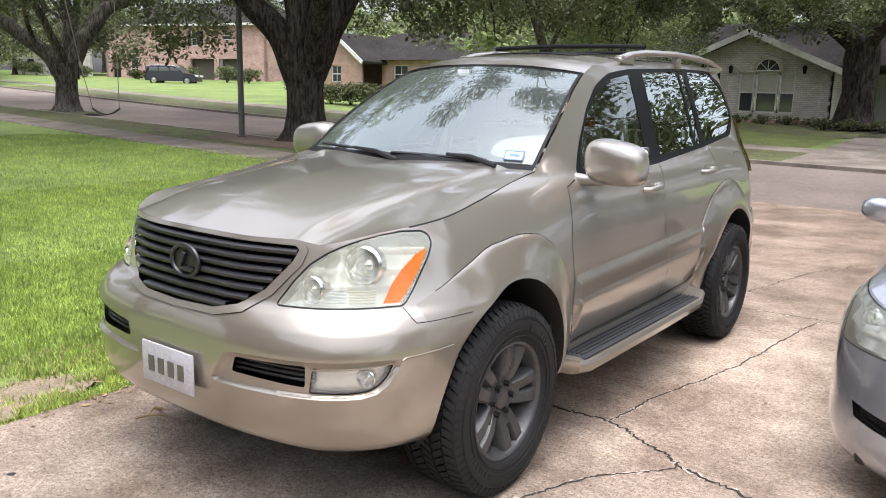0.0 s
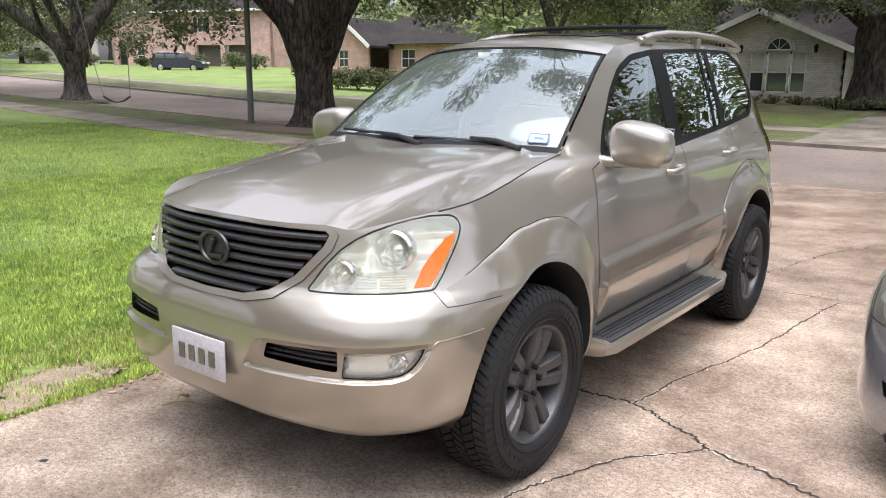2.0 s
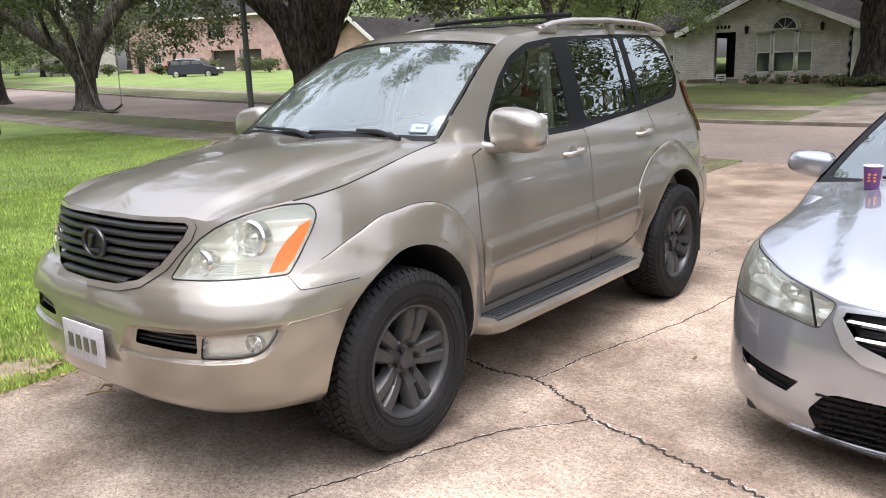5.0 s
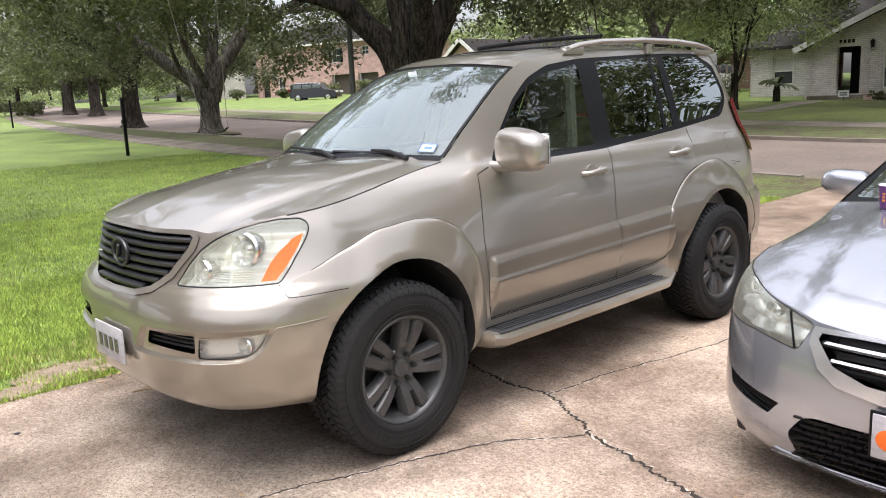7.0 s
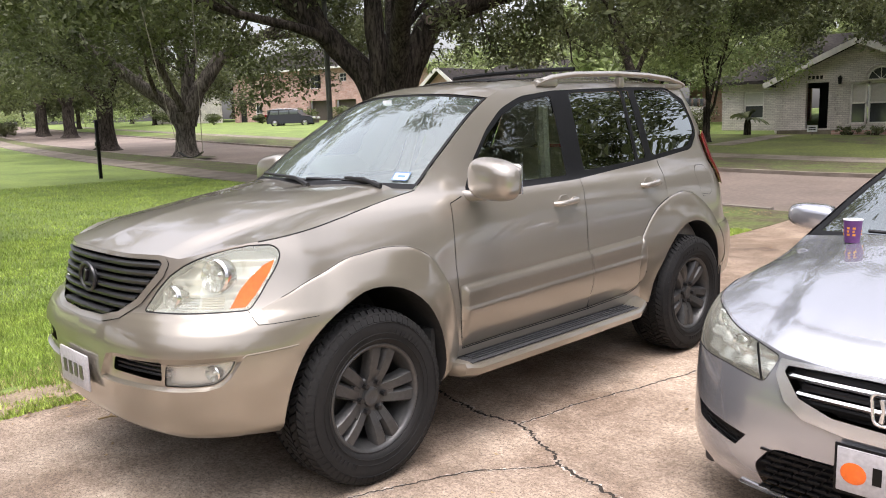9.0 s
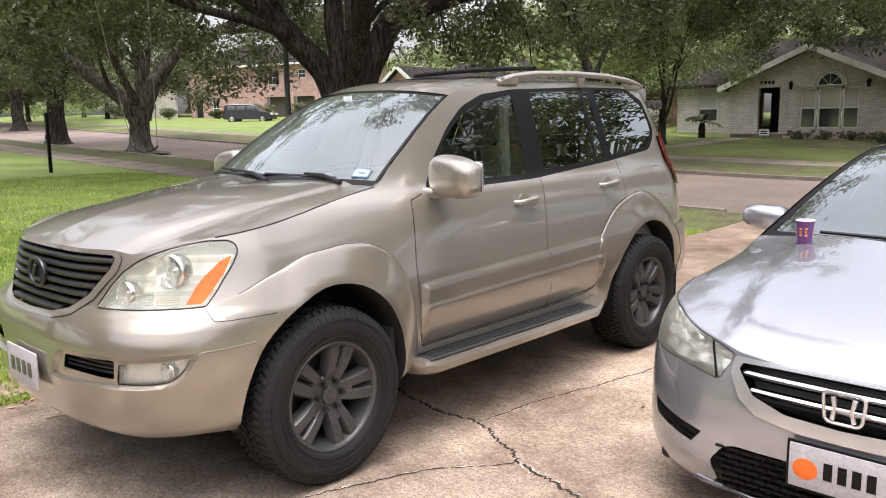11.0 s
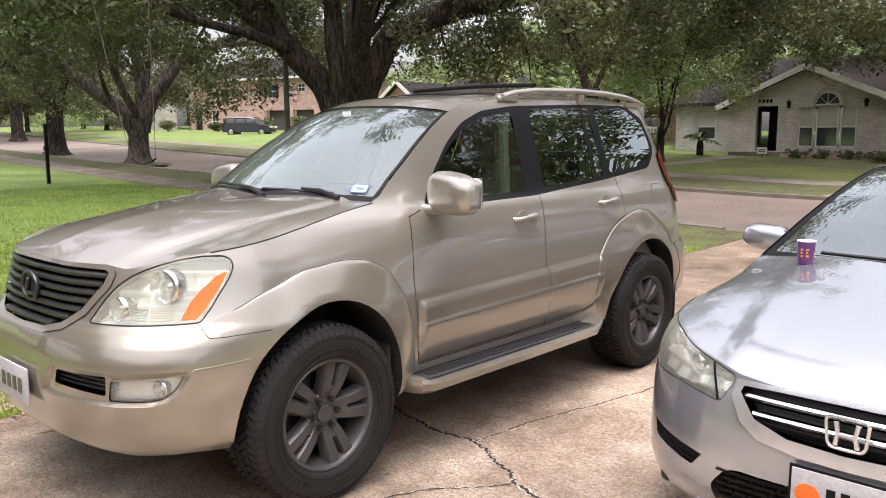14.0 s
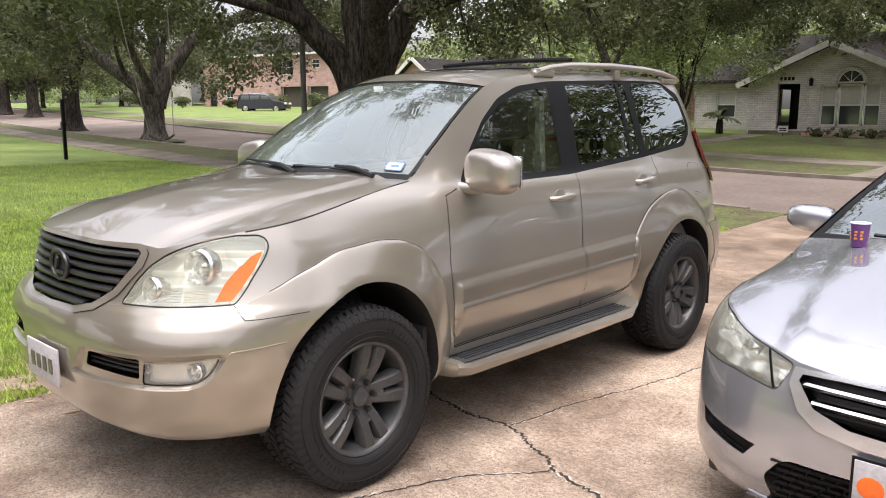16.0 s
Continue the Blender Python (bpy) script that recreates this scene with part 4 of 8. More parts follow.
for mirror in (False, True):
    fr = panelpart("front_door", cut["front_door"], CHAMPAGNE, suv, mirror=mirror)
    panelpart("window_glass", cut["front_glass"], SIDEGLASS, fr, "lightly tinted glass", mirror)
    rr = panelpart("rear_door", cut["rear_door"], CHAMPAGNE, suv, mirror=mirror)
    for n in ("rear_glass", "fixed_glass"):
        panelpart("window_glass", cut[n], PRIVACY, rr, "dark privacy glass", mirror)
    panelpart("quarter_window", cut["quarter_glass"], PRIVACY, suv, "dark privacy glass", mirror)
    panelpart("window_frame", cut["window_frame"], SATIN, suv, mirror=mirror)
    panelpart("door_moulding", cut["door_moulding"], LOWERPAINT, suv, mirror=mirror, custom=False)
    panelpart("fender_flare", cut["fender_flare"], CLADDING, suv, mirror=mirror)
    panelpart("fender_flare", cut["rear_flare"], CLADDING, suv, mirror=mirror)
    panelpart("tail_lamp", cut["tail_lamp"], RED, suv, "red tail lamp", mirror)
    lamp = panelpart("headlamp", cut["lens"], LENS, suv, "slightly yellowed clear headlamp", mirror)
    lamp.visible_shadow = False
    panelpart("indicator", cut["indicator"], AMBER, lamp, "amber indicator lens", mirror)
    panelpart("lamp_seal", cut["lamp_seal"], BLACK, lamp, "", mirror)
    fog = panelpart("fog_lamp", cut["fog_lens"], FOGLENS, bumper, "clear fog lamp with thin rim", mirror)
    fog.visible_shadow = False
    panelpart("fog_rim", cut["fog_rim"], CLADDING, bumper, "", mirror)
    tubepart("bumper_crease", [Vector((q.x * (-1 if mirror else 1), q.y, q.z)) for q in [suv_skin(*p) for p in resample([(-0.600, 0.705), (-0.588, 0.714), (-0.48, 0.717), (-0.374, 0.721)], 0.03, False)]], 0.0032, CLADDING, bumper, 6)
    # the bowls and reflectors behind the clear lenses
    back = panels([], [Vector(p) for p in LAMP], 0.011, suv_skin)
    p, n, t = back["rest"]
    p = [a - b * (0.035 + 0.032 * ((a.z - 0.866) / 0.062 % 1.0) + 0.006 * math.sin(a.x * 70)) for a, b in zip(p, n)]
    panelpart("reflector", (p, n, t), REFLECTOR, lamp, "", mirror, custom=False)
    sgn = -1 if mirror else 1
    for k in range(5):
        z = 0.884 + 0.009 * k
        for name, u0, u1, mat in (("lamp_rib", -0.905, -0.83, CHROME), ("lamp_insert", -0.82, -0.725, LAMPBROWN)):
            tubepart(name, [Vector((q.x * sgn, q.y + 0.016, q.z)) for q in [suv_skin(u, z) for u in np.linspace(u0, u1, 5)]], 0.0042, mat, lamp, 6)
    for u, z, r in ((-0.775, 1.005, 0.064), (-0.955, 0.925, 0.045)):
        c = suv_skin(u, z)
        e = 0.01
        nn = (suv_skin(u + e, z) - suv_skin(u - e, z)).cross(suv_skin(u, z + e) - suv_skin(u, z - e)).normalized()
        aim = (nn + Vector((0, -1.6, 0))).normalized()
        m = Matrix.Translation(c - aim * 0.012) @ aim.to_track_quat("X", "Z").to_matrix().to_4x4()
        bm = bmesh.new()
        lathe(bm, [(-0.05, r * 1.1), (0.0, r * 1.12), (0.008, r), (0.0, r * 0.86), (-0.035, r * 0.6), (-0.04, 0.001)], 28, m)
        lathe(bm, [(-0.03, r * 0.55), (-0.012, r * 0.52), (-0.002, r * 0.35), (0.002, 0.001)], 20, m)
        if mirror:
            bmesh.ops.scale(bm, vec=(-1, 1, 1), verts=bm.verts)
            bmesh.ops.reverse_faces(bm, faces=bm.faces)
        part("projector", bm, CHROME, lamp)
    for z in (0.634, 0.653, 0.672):
        tubepart("slot_slat", [Vector((q.x * sgn, q.y + 0.045, q.z)) for q in [suv_skin(u, z) for u in np.linspace(-1.26, -0.93, 8)]], 0.0055, SLAT, bumper, 6)
    bm = bmesh.new()
    c = suv_skin(-0.765, 0.645)
    lathe(bm, [(-0.03, 0.03), (0.0, 0.034), (0.004, 0.03), (-0.012, 0.018), (-0.006, 0.009), (0.002, 0.001)], 22, Matrix.Translation((c.x * sgn, c.y + 0.052, c.z)) @ Vector((0.45 * sgn, -1, 0)).normalized().to_track_quat("X", "Z").to_matrix().to_4x4())
    part("fog_bulb", bm, CHROME, fog)
    fb = panels([], [Vector(p) for p in FOG], 0.03, suv_skin)["rest"]
    panelpart("fog_reflector", ([a - b * 0.05 for a, b in zip(fb[0], fb[1])], fb[1], fb[2]), SATINCHROME, fog, "", mirror)

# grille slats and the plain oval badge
for k in range(7):
    z = 0.842 + k * 0.034
    half = float(np.interp(z, [0.825, 0.830, 0.853, 0.913, 1.015, 1.055], [-1.37, -1.36, -1.24, -1.13, -1.025, -1.003]))
    bm = bmesh.new()
    row, us = [], np.linspace(-1.563, half - 0.004, 15)
    full = [(-1, u) for u in us[::-1]] + [(1, u) for u in us[1:]]
    for side, u in full:
        c = suv_skin(u, z)
        c.x *= side
        e = suv_skin(u + 0.01, z) - suv_skin(u - 0.01, z)
        nn = Vector((e.y * side, -e.x, 0)).normalized()
        nn.y = -abs(nn.y)
        row.append([bm.verts.new(c + nn * o + Vector((0, 0, d))) for o, d in ((-0.045, 0.009), (-0.004, 0.011), (0.006, 0.004), (0.004, -0.007), (-0.014, -0.013), (-0.045, -0.009))])
    for r0, r1 in zip(row, row[1:]):
        for j in range(6):
            bm.faces.new((r0[j], r1[j], r1[(j + 1) % 6], r0[(j + 1) % 6]))
    bmesh.ops.recalc_face_normals(bm, faces=bm.faces)
    part("slat", bm, SLAT, grille)
bm = bmesh.new()
pts = [Vector((0.078 * math.cos(a), -0.838, 0.965 + 0.058 * math.sin(a))) for a in [2 * math.pi * k / 36 for k in range(37)]]
tube(bm, pts, 0.0095, 8, False)
box(bm, -0.012, 0.008, -0.850, -0.832, 0.933, 1.003, 0.004, Matrix.Translation((-0.012, 0, 0.965)) @ Matrix.Rotation(radians(28), 4, "Y") @ Matrix.Translation((0, 0, -0.965)))
box(bm, -0.03, 0.052, -0.850, -0.832, 0.930, 0.944, 0.004)
bx = bmesh.ops.create_cone(bm, cap_ends=True, segments=32, radius1=0.072, radius2=0.072, depth=0.012, matrix=Matrix.Translation((0, -0.828, 0.965)) @ Matrix.Rotation(radians(90), 4, "X") @ Matrix.Diagonal((1, 0.75, 1, 1)))
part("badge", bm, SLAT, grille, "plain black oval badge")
# blank number plate: a light sheet with unreadable bars
PLATEGREY = surface("plate_sheet", (0.44, 0.43, 0.45), 0.5)
plate = boxpart("number_plate", (-0.155, 0.155, -0.935, -0.925, 0.50, 0.655), PLATEGREY, bumper, 0.004, "pale number plate with bars")
for k in range(4):
    boxpart("bar", (-0.11 + k * 0.06, -0.075 + k * 0.06, -0.9385, -0.936, 0.545, 0.605), STEEL, plate)

# hood
def along(line, t):
    pts = [suv_skin(*p) for p in line]
    d = [0.0]
    for a, b in zip(pts, pts[1:]):
        d.append(d[-1] + (b - a).length)
    s = t * d[-1]
    k = min(len(pts) - 2, max(0, int(np.searchsorted(d, s, "right")) - 1))
    return pts[k].lerp(pts[k + 1], (s - d[k]) / (d[k + 1] - d[k]))


SEAM_FINE = [tuple(p) for p in resample(SEAM_EDGE, 0.03, False)]
EDGE_FINE = [tuple(p) for p in resample(HOOD_EDGE, 0.02, False)]
hood_side, hood_front = [along(SEAM_FINE, k / 30) for k in range(31)], [along(EDGE_FINE, k / 30) for k in range(31)]
c0, c1 = hood_front[0], Vector((0, 0.33, 1.264))
back_edge = [c1.lerp(hood_side[-1], k / 30) + Vector((0, -0.03 * math.sin(math.pi * k / 30) * 0.6, 0.006 * math.sin(math.pi * k / 30))) for k in range(31)]
mid_line = [c0.lerp(c1, k / 30) + Vector((0, 0, 0.052 * math.sin(math.pi * (k / 30) ** 0.8))) for k in range(31)]


def hood_at(i, j):
    s, t = i / 30, j / 30
    p = hood_front[i] * (1 - t) + back_edge[i] * t + mid_line[j] * (1 - s) + hood_side[j] * s
    p = p - (hood_front[0] * (1 - s) * (1 - t) + hood_front[30] * s * (1 - t) + back_edge[0] * (1 - s) * t + back_edge[30] * s * t)
    crease = 0.013 * smooth01((0.49 + 0.10 * t - abs(p.x)) / 0.05) * smooth01(t / 0.2)
    p.z += crease + 0.008 * math.sin(math.pi * s) * smooth01(t * 3) * (1 - 0.5 * t)
    return p


bm = bmesh.new()
grid = {(i, j): bm.verts.new((hood_at(abs(i), j) if i >= 0 else Vector((-hood_at(-i, j).x, *hood_at(-i, j)[1:]))) + Vector((0, 0, 0.001))) for i in range(-30, 31) for j in range(31)}
for i in range(-30, 30):
    for j in range(30):
        bm.faces.new((grid[i, j], grid[i + 1, j], grid[i + 1, j + 1], grid[i, j + 1]))
bmesh.ops.recalc_face_normals(bm, faces=bm.faces)
edge = [e for e in bm.edges if e.is_boundary]
down = bmesh.ops.extrude_edge_only(bm, edges=edge)["geom"]
for v in [g for g in down if isinstance(g, bmesh.types.BMVert)]:
    v.co.z -= 0.018
    v.co.x *= 0.996
part("hood", bm, CHAMPAGNE, suv)
for side in (-1, 1):
    bm = bmesh.new()
    tube(bm, [Vector((p.x * side, p.y, p.z - 0.003)) for p in hood_side], 0.0035, 6)
    part("hood_gap", bm, SEAM, suv)

# windshield, cowl and roof
PILLAR_FINE = [tuple(p) for p in resample(PILLAR_EDGE, 0.03, False)]


def shield(s, t):
    e = along(PILLAR_FINE, t)
    k = 1 - s * s
    return Vector((s * (e.x - 0.012), e.y - (0.135 - 0.04 * t) * k, e.z + (0.01 + 0.028 * t) * k - 0.004))


def sheet(name, at, ni, nj, material, parent, label="", lift=0.0):
    bm = bmesh.new()
    g = {(i, j): bm.verts.new(at(-1 + 2 * i / ni, j / nj)) for i in range(ni + 1) for j in range(nj + 1)}
    for i in range(ni):
        for j in range(nj):
            bm.faces.new((g[i, j], g[i + 1, j], g[i + 1, j + 1], g[i, j + 1]))
    return part(name, bm, material, parent, label)


sheet("windshield", lambda s, t: shield(s * 0.985, 0.03 + 0.955 * t), 30, 20, WINDSHIELD, suv, "windshield with green shade band")
for name, at in (("windshield_seal", lambda s, t: shield(s, 0.983 + 0.017 * t) + Vector((0, 0, 0.003))), ("windshield_seal", lambda s, t: shield(0.978 + 0.022 * (s + 1) / 2, t) + Vector((0, 0, 0.003))),
                 ("windshield_seal", lambda s, t: shield(-0.978 - 0.022 * (1 - s) / 2, t) + Vector((0, 0, 0.003))), ("windshield_frit", lambda s, t: shield(s, 0.055 * t) + Vector((0, 0, 0.003)))):
    sheet(name, at, 24, 12, SATIN, suv)
sheet("sun_band", lambda s, t: shield(s * 0.975, 0.885 + 0.095 * t) - Vector((0, 0, 0.002)), 24, 4, clear("shade_band_glass", (0.10, 0.42, 0.36)), suv)


def cowl(s, t):
    a = back_edge[min(30, int(abs(s) * 30))]
    a = Vector((abs(a.x) * (1 if s >= 0 else -1), a.y - 0.03, a.z - 0.022))
    return a.lerp(shield(s, 0.0) + Vector((0, 0.0, -0.004)), t)


sheet("cowl", cowl, 60, 4, BLACK, suv)
ROOF_FINE = [tuple(p) for p in resample(ROOF_EDGE, 0.05, False)]


def roof(s, t):
    e = along(ROOF_FINE, t)
    k = 1 - s * s
    bow = 0.095 * (1 - smooth01(t * 2.5))
    return Vector((s * e.x, e.y - bow * k, e.z + 0.045 * (1 - abs(s) ** 2.6) * (0.85 + 0.3 * math.sin(math.pi * min(1, t * 1.05)))))


sheet("roof", roof, 40, 40, CHAMPAGNE, suv)
sheet("sunroof", lambda s, t: roof(s * 0.62, 0.17 + 0.21 * t) + Vector((0, 0, 0.004)), 20, 10, SATIN, suv, "dark closed sunroof panel")
for side in (-1, 1):
    rail = [(1.58, -0.008), (1.64, 0.010), (1.74, 0.030), (1.95, 0.043), (2.4, 0.05), (2.8, 0.046), (3.05, 0.03), (3.2, 0.006), (3.27, -0.015)]
    bm = bmesh.new()
    rows = []
    for y, h in rail:
        base = 1.795 + 0.02 * smooth01((y - 1.6) / 0.6)
        x = 0.530
        w, th = 0.026, 0.02
        c = Vector((x * side, y, base + h))
        rows.append([bm.verts.new(c + Vector((w * math.cos(a), 0, th * math.sin(a)))) for a in [2 * math.pi * k / 10 for k in range(10)]])
    for r0, r1 in zip(rows, rows[1:]):
        for k in range(10):
            bm.faces.new((r0[k], r0[(k + 1) % 10], r1[(k + 1) % 10], r1[k]))
    bm.faces.new(rows[0])
    bm.faces.new(rows[-1][::-1])
    bmesh.ops.recalc_face_normals(bm, faces=bm.faces)
    r = part("roof_rail", bm, CHAMPAGNE, suv, "champagne roof rail")
    for y0, y1, hh in ((1.60, 1.78, 0.022), (2.43, 2.49, 0.045), (3.04, 3.24, 0.012)):
        boxpart("rail_foot", (0.53 * side - 0.024, 0.53 * side + 0.024, y0, y1, 1.775, 1.80 + hh), CHAMPAGNE, r, 0.012)
for y in (1.98, 2.72):
    bm = bmesh.new()
    tube(bm, [Vector((x, y + 0.02 * (1 - (x / 0.52) ** 2), 1.885 + 0.012 * (1 - (x / 0.52) ** 2))) for x in np.linspace(-0.52, 0.52, 15)], 0.014, 8)
    part("crossbar", bm, SATIN, suv, "black roof rack crossbar")

# wipers
for a, b, c in (((0.05, 0.335, 1.292), (-0.28, 0.36, 1.305), (-0.56, 0.425, 1.315)), ((0.56, 0.40, 1.30), (0.30, 0.355, 1.31), (-0.02, 0.345, 1.305))):
    bm = bmesh.new()
    p = [Vector(a), Vector(b), Vector(c)]
    tube(bm, [p[0] + Vector((0, -0.035, -0.012)), p[0].lerp(p[1], 0.5) + Vector((0, -0.012, 0.012)), p[1] + Vector((0, 0, 0.012))], [0.013, 0.011, 0.008], 8)
    arm = part("wiper", bm, BLACK, suv)
    blade = [p[0].lerp(p[2], t) * 1.0 for t in (0.12, 0.35, 0.6, 0.85, 1.0)]
    tubepart("wiper_blade", [q + Vector((0, 0.012 * math.sin(math.pi * k / 4), 0.004)) for k, q in enumerate(blade)], 0.0085, BLACK, arm, 6)

# door mirrors and handles
for side in (-1, 1):
    bm = bmesh.new()
    made = bmesh.ops.create_uvsphere(bm, u_segments=32, v_segments=20, radius=1.0)["verts"]
    for v in made:
        s = [math.copysign(abs(c) ** 0.66, c) for c in v.co]
        taper = 1 - 0.08 * s[0]
        v.co = Vector((s[0] * 0.148, s[1] * 0.10 * (1.0 if s[1] < 0 else 0.5) * taper, s[2] * 0.102 * taper + 0.012 * s[0] * -1))
    bmesh.ops.transform(bm, matrix=Matrix.Diagonal((side, 1, 1, 1)), verts=bm.verts)
    bmesh.ops.transform(bm, matrix=Matrix.Translation((0.955 * side, 0.765, 1.305)) @ Matrix.Rotation(radians(-6 * side), 4, "Z"), verts=bm.verts)
    bmesh.ops.recalc_face_normals(bm, faces=bm.faces)
    mir = part("door_mirror", bm, CHAMPAGNE, suv)
    boxpart("mirror_glass", (0.955 * side - 0.12, 0.955 * side + 0.12, 0.808, 0.818, 1.235, 1.38), CHROME, mir, 0.002)
    bm = bmesh.new()
    tube(bm, [Vector((x * side, y, z)) for x, y, z in ((0.75, 0.74, 1.222), (0.82, 0.75, 1.218), (0.89, 0.765, 1.228))], [0.03, 0.026, 0.03], 12)
    part("mirror_arm", bm, CHAMPAGNE, mir)
    for y, z in ((1.475, 1.128), (2.375, 1.165)):
        c = suv_skin(y, z)
        bm = bmesh.new()
        tube(bm, [Vector((side * (c.x + o), y + d, z + 0.06 * d)) for o, d in ((0.0, -0.095), (0.028, -0.08), (0.036, -0.03), (0.036, 0.03), (0.028, 0.075), (0.0, 0.09))], [0.014, 0.015, 0.016, 0.016, 0.018, 0.016], 10)
        h = part("door_handle", bm, CHAMPAGNE, suv)
        bm = bmesh.new()
        bmesh.ops.create_uvsphere(bm, u_segments=20, v_segments=10, radius=1.0, matrix=Matrix.Translation((side * (c.x - 0.002), y - 0.005, z)) @ Matrix.Diagonal((0.006, 0.055, 0.042, 1)))
        part("handle_cup", bm, CLADDING, h)

# running boards, sill, floor and mud flaps
for side in (-1, 1):
    bm = bmesh.new()
    rows = []
    for y, o in ((0.50, -0.10), (0.54, -0.02), (0.62, 0.0), (1.4, 0.0), (2.06, 0.0), (2.15, -0.02), (2.20, -0.10)):
        up = 0.045 * smooth01((y - 2.02) / 0.16) + 0.02 * smooth01((0.6 - y) / 0.1)
        sec = [(0.70, 0.425), (0.93 + o, 0.425), (0.955 + o, 0.418), (0.965 + o, 0.40), (0.955 + o, 0.365), (0.92 + o, 0.345), (0.70, 0.34)]
        rows.append([bm.verts.new((x * side, y, z + up)) for x, z in sec])
    for r0, r1 in zip(rows, rows[1:]):
        for k in range(len(r0) - 1):
            bm.faces.new((r0[k], r0[k + 1], r1[k + 1], r1[k]))
    bmesh.ops.recalc_face_normals(bm, faces=bm.faces)
    sb = part("running_board", bm, CLADDING, suv)
    boxpart("step_tread", (min(0.72 * side, 0.942 * side), max(0.72 * side, 0.942 * side), 0.58, 2.10, 0.424, 0.432), TREAD, sb, 0.003, "black ribbed step tread")
    for k in range(7):
        x = (0.755 + k * 0.025) * side
        boxpart("tread_rib", (x - 0.005, x + 0.005, 0.62, 2.06, 0.431, 0.437), TREAD, sb)
    for y, b in ((3.235, 0.17), ):
        boxpart("mud_flap", (min(0.66 * side, 0.88 * side), max(0.66 * side, 0.88 * side), y, y + 0.012, 0.24, 0.52), BLACK, suv, 0.004)
    for end, yc in ARCH.items():
        bm = bmesh.new()
        prof = arc(end, lambda a: ARCH_IN(a) + 0.004, -8, 188, 28)
        edge = [suv_skin(y, z) for y, z in prof]
        inner = [bm.verts.new((0.45 * side, p.y, p.z)) for p in edge]
        outer = [bm.verts.new(((p.x - 0.018) * side, p.y, p.z)) for p in edge]
        lip = [bm.verts.new((p.x * side, p.y, p.z)) for p in edge]
        for k in range(len(edge) - 1):
            bm.faces.new((inner[k], inner[k + 1], outer[k + 1], outer[k]))
            bm.faces.new((outer[k], outer[k + 1], lip[k + 1], lip[k]))
        bm.faces.new(inner)
        part("arch_liner", bm, LINER, suv)
        if end == "front":
            boxpart("liner_flap", (min(0.68 * side, 0.855 * side), max(0.68 * side, 0.855 * side), 0.395, 0.425, 0.30, 0.62), LINER, suv, 0.01)
boxpart("underbody", (-0.74, 0.74, 0.40, 2.35, 0.36, 0.46), BLACK, suv, 0.03)
boxpart("underbody", (-0.60, 0.60, -0.75, 3.55, 0.38, 0.50), BLACK, suv, 0.03)

# cabin, seen through the glass
cabin = boxpart("cabin_floor", (-0.74, 0.74, 0.50, 3.4, 0.52, 0.58), DARKCLOTH, suv)
bm = bmesh.new()
for side in (-1, 1):
    box(bm, min(0.70 * side, 0.74 * side), max(0.70 * side, 0.74 * side), 0.5, 3.4, 0.5, 1.20)
box(bm, -0.7, 0.7, 0.42, 0.46, 0.5, 1.2)
part("door_trim", bm, TAN, cabin)
bm = bmesh.new()
box(bm, -0.68, 0.68, 0.45, 0.98, 1.05, 1.235, 0.06, seg=4)
part("dashboard", bm, TAN, cabin)
for sx in (-0.36, 0.36):
    bm = bmesh.new()
    box(bm, sx - 0.25, sx + 0.25, 1.35, 1.85, 0.72, 0.88, 0.05, seg=3)
    box(bm, sx - 0.24, sx + 0.24, 1.78, 1.95, 0.80, 1.42, 0.06, Matrix.Translation((0, 1.85, 0.8)) @ Matrix.Rotation(radians(-12), 4, "X") @ Matrix.Translation((0, -1.85, -0.8)), 3)
    box(bm, sx - 0.13, sx + 0.13, 1.92, 2.03, 1.43, 1.62, 0.045, seg=3)
    part("front_seat", bm, BEIGE, cabin)
bm = bmesh.new()
box(bm, -0.64, 0.64, 2.55, 2.72, 0.75, 1.38, 0.06, seg=3)
part("rear_seat", bm, BEIGE, cabin)
bm = bmesh.new()
wheel_m = Matrix.Translation((0.36, 1.06, 1.17)) @ Matrix.Rotation(radians(-62), 4, "X")
tube(bm, [wheel_m @ Vector((0.19 * math.cos(a), 0.19 * math.sin(a), 0)) for a in [2 * math.pi * k / 36 for k in range(37)]], 0.016, 8, False)
box(bm, -0.18, 0.18, -0.02, 0.02, -0.01, 0.01, 0.004, wheel_m)
box(bm, -0.07, 0.07, -0.08, 0.05, -0.015, 0.02, 0.01, wheel_m)
part("steering_wheel", bm, TAN, cabin)
for side in (-1, 1):
    bm = bmesh.new()
    tube(bm, [Vector((side * x, y, z)) for x, y, z in ((0.53, 1.65, 1.66), (0.61, 1.57, 1.3), (0.64, 1.55, 1.1))], 0.035, 8)
    part("pillar_trim", bm, TAN, cabin)
tubepart("grab_handle", [(-0.60, 0.83, 1.40), (-0.575, 0.87, 1.42), (-0.565, 0.94, 1.48), (-0.555, 1.0, 1.53), (-0.57, 1.03, 1.56)], 0.016, TAN, cabin, 8)
st = boxpart("inspection_sticker", (-0.045, 0.045, -0.001, 0.001, -0.03, 0.03), PAPER, suv, 0, "small white and blue registration sticker")
bm = bmesh.new()
for x0, x1, z0, z1 in ((-0.045, 0.045, 0.024, 0.03), (-0.045, 0.045, -0.03, -0.024), (-0.045, -0.039, -0.03, 0.03), (0.039, 0.045, -0.03, 0.03), (-0.02, 0.025, -0.008, 0.008)):
    box(bm, x0, x1, -0.0025, -0.001, z0, z1)
part("sticker_print", bm, BLUEINK, st)
a, b, c = shield(0.84, 0.13), shield(0.90, 0.13), shield(0.84, 0.18)
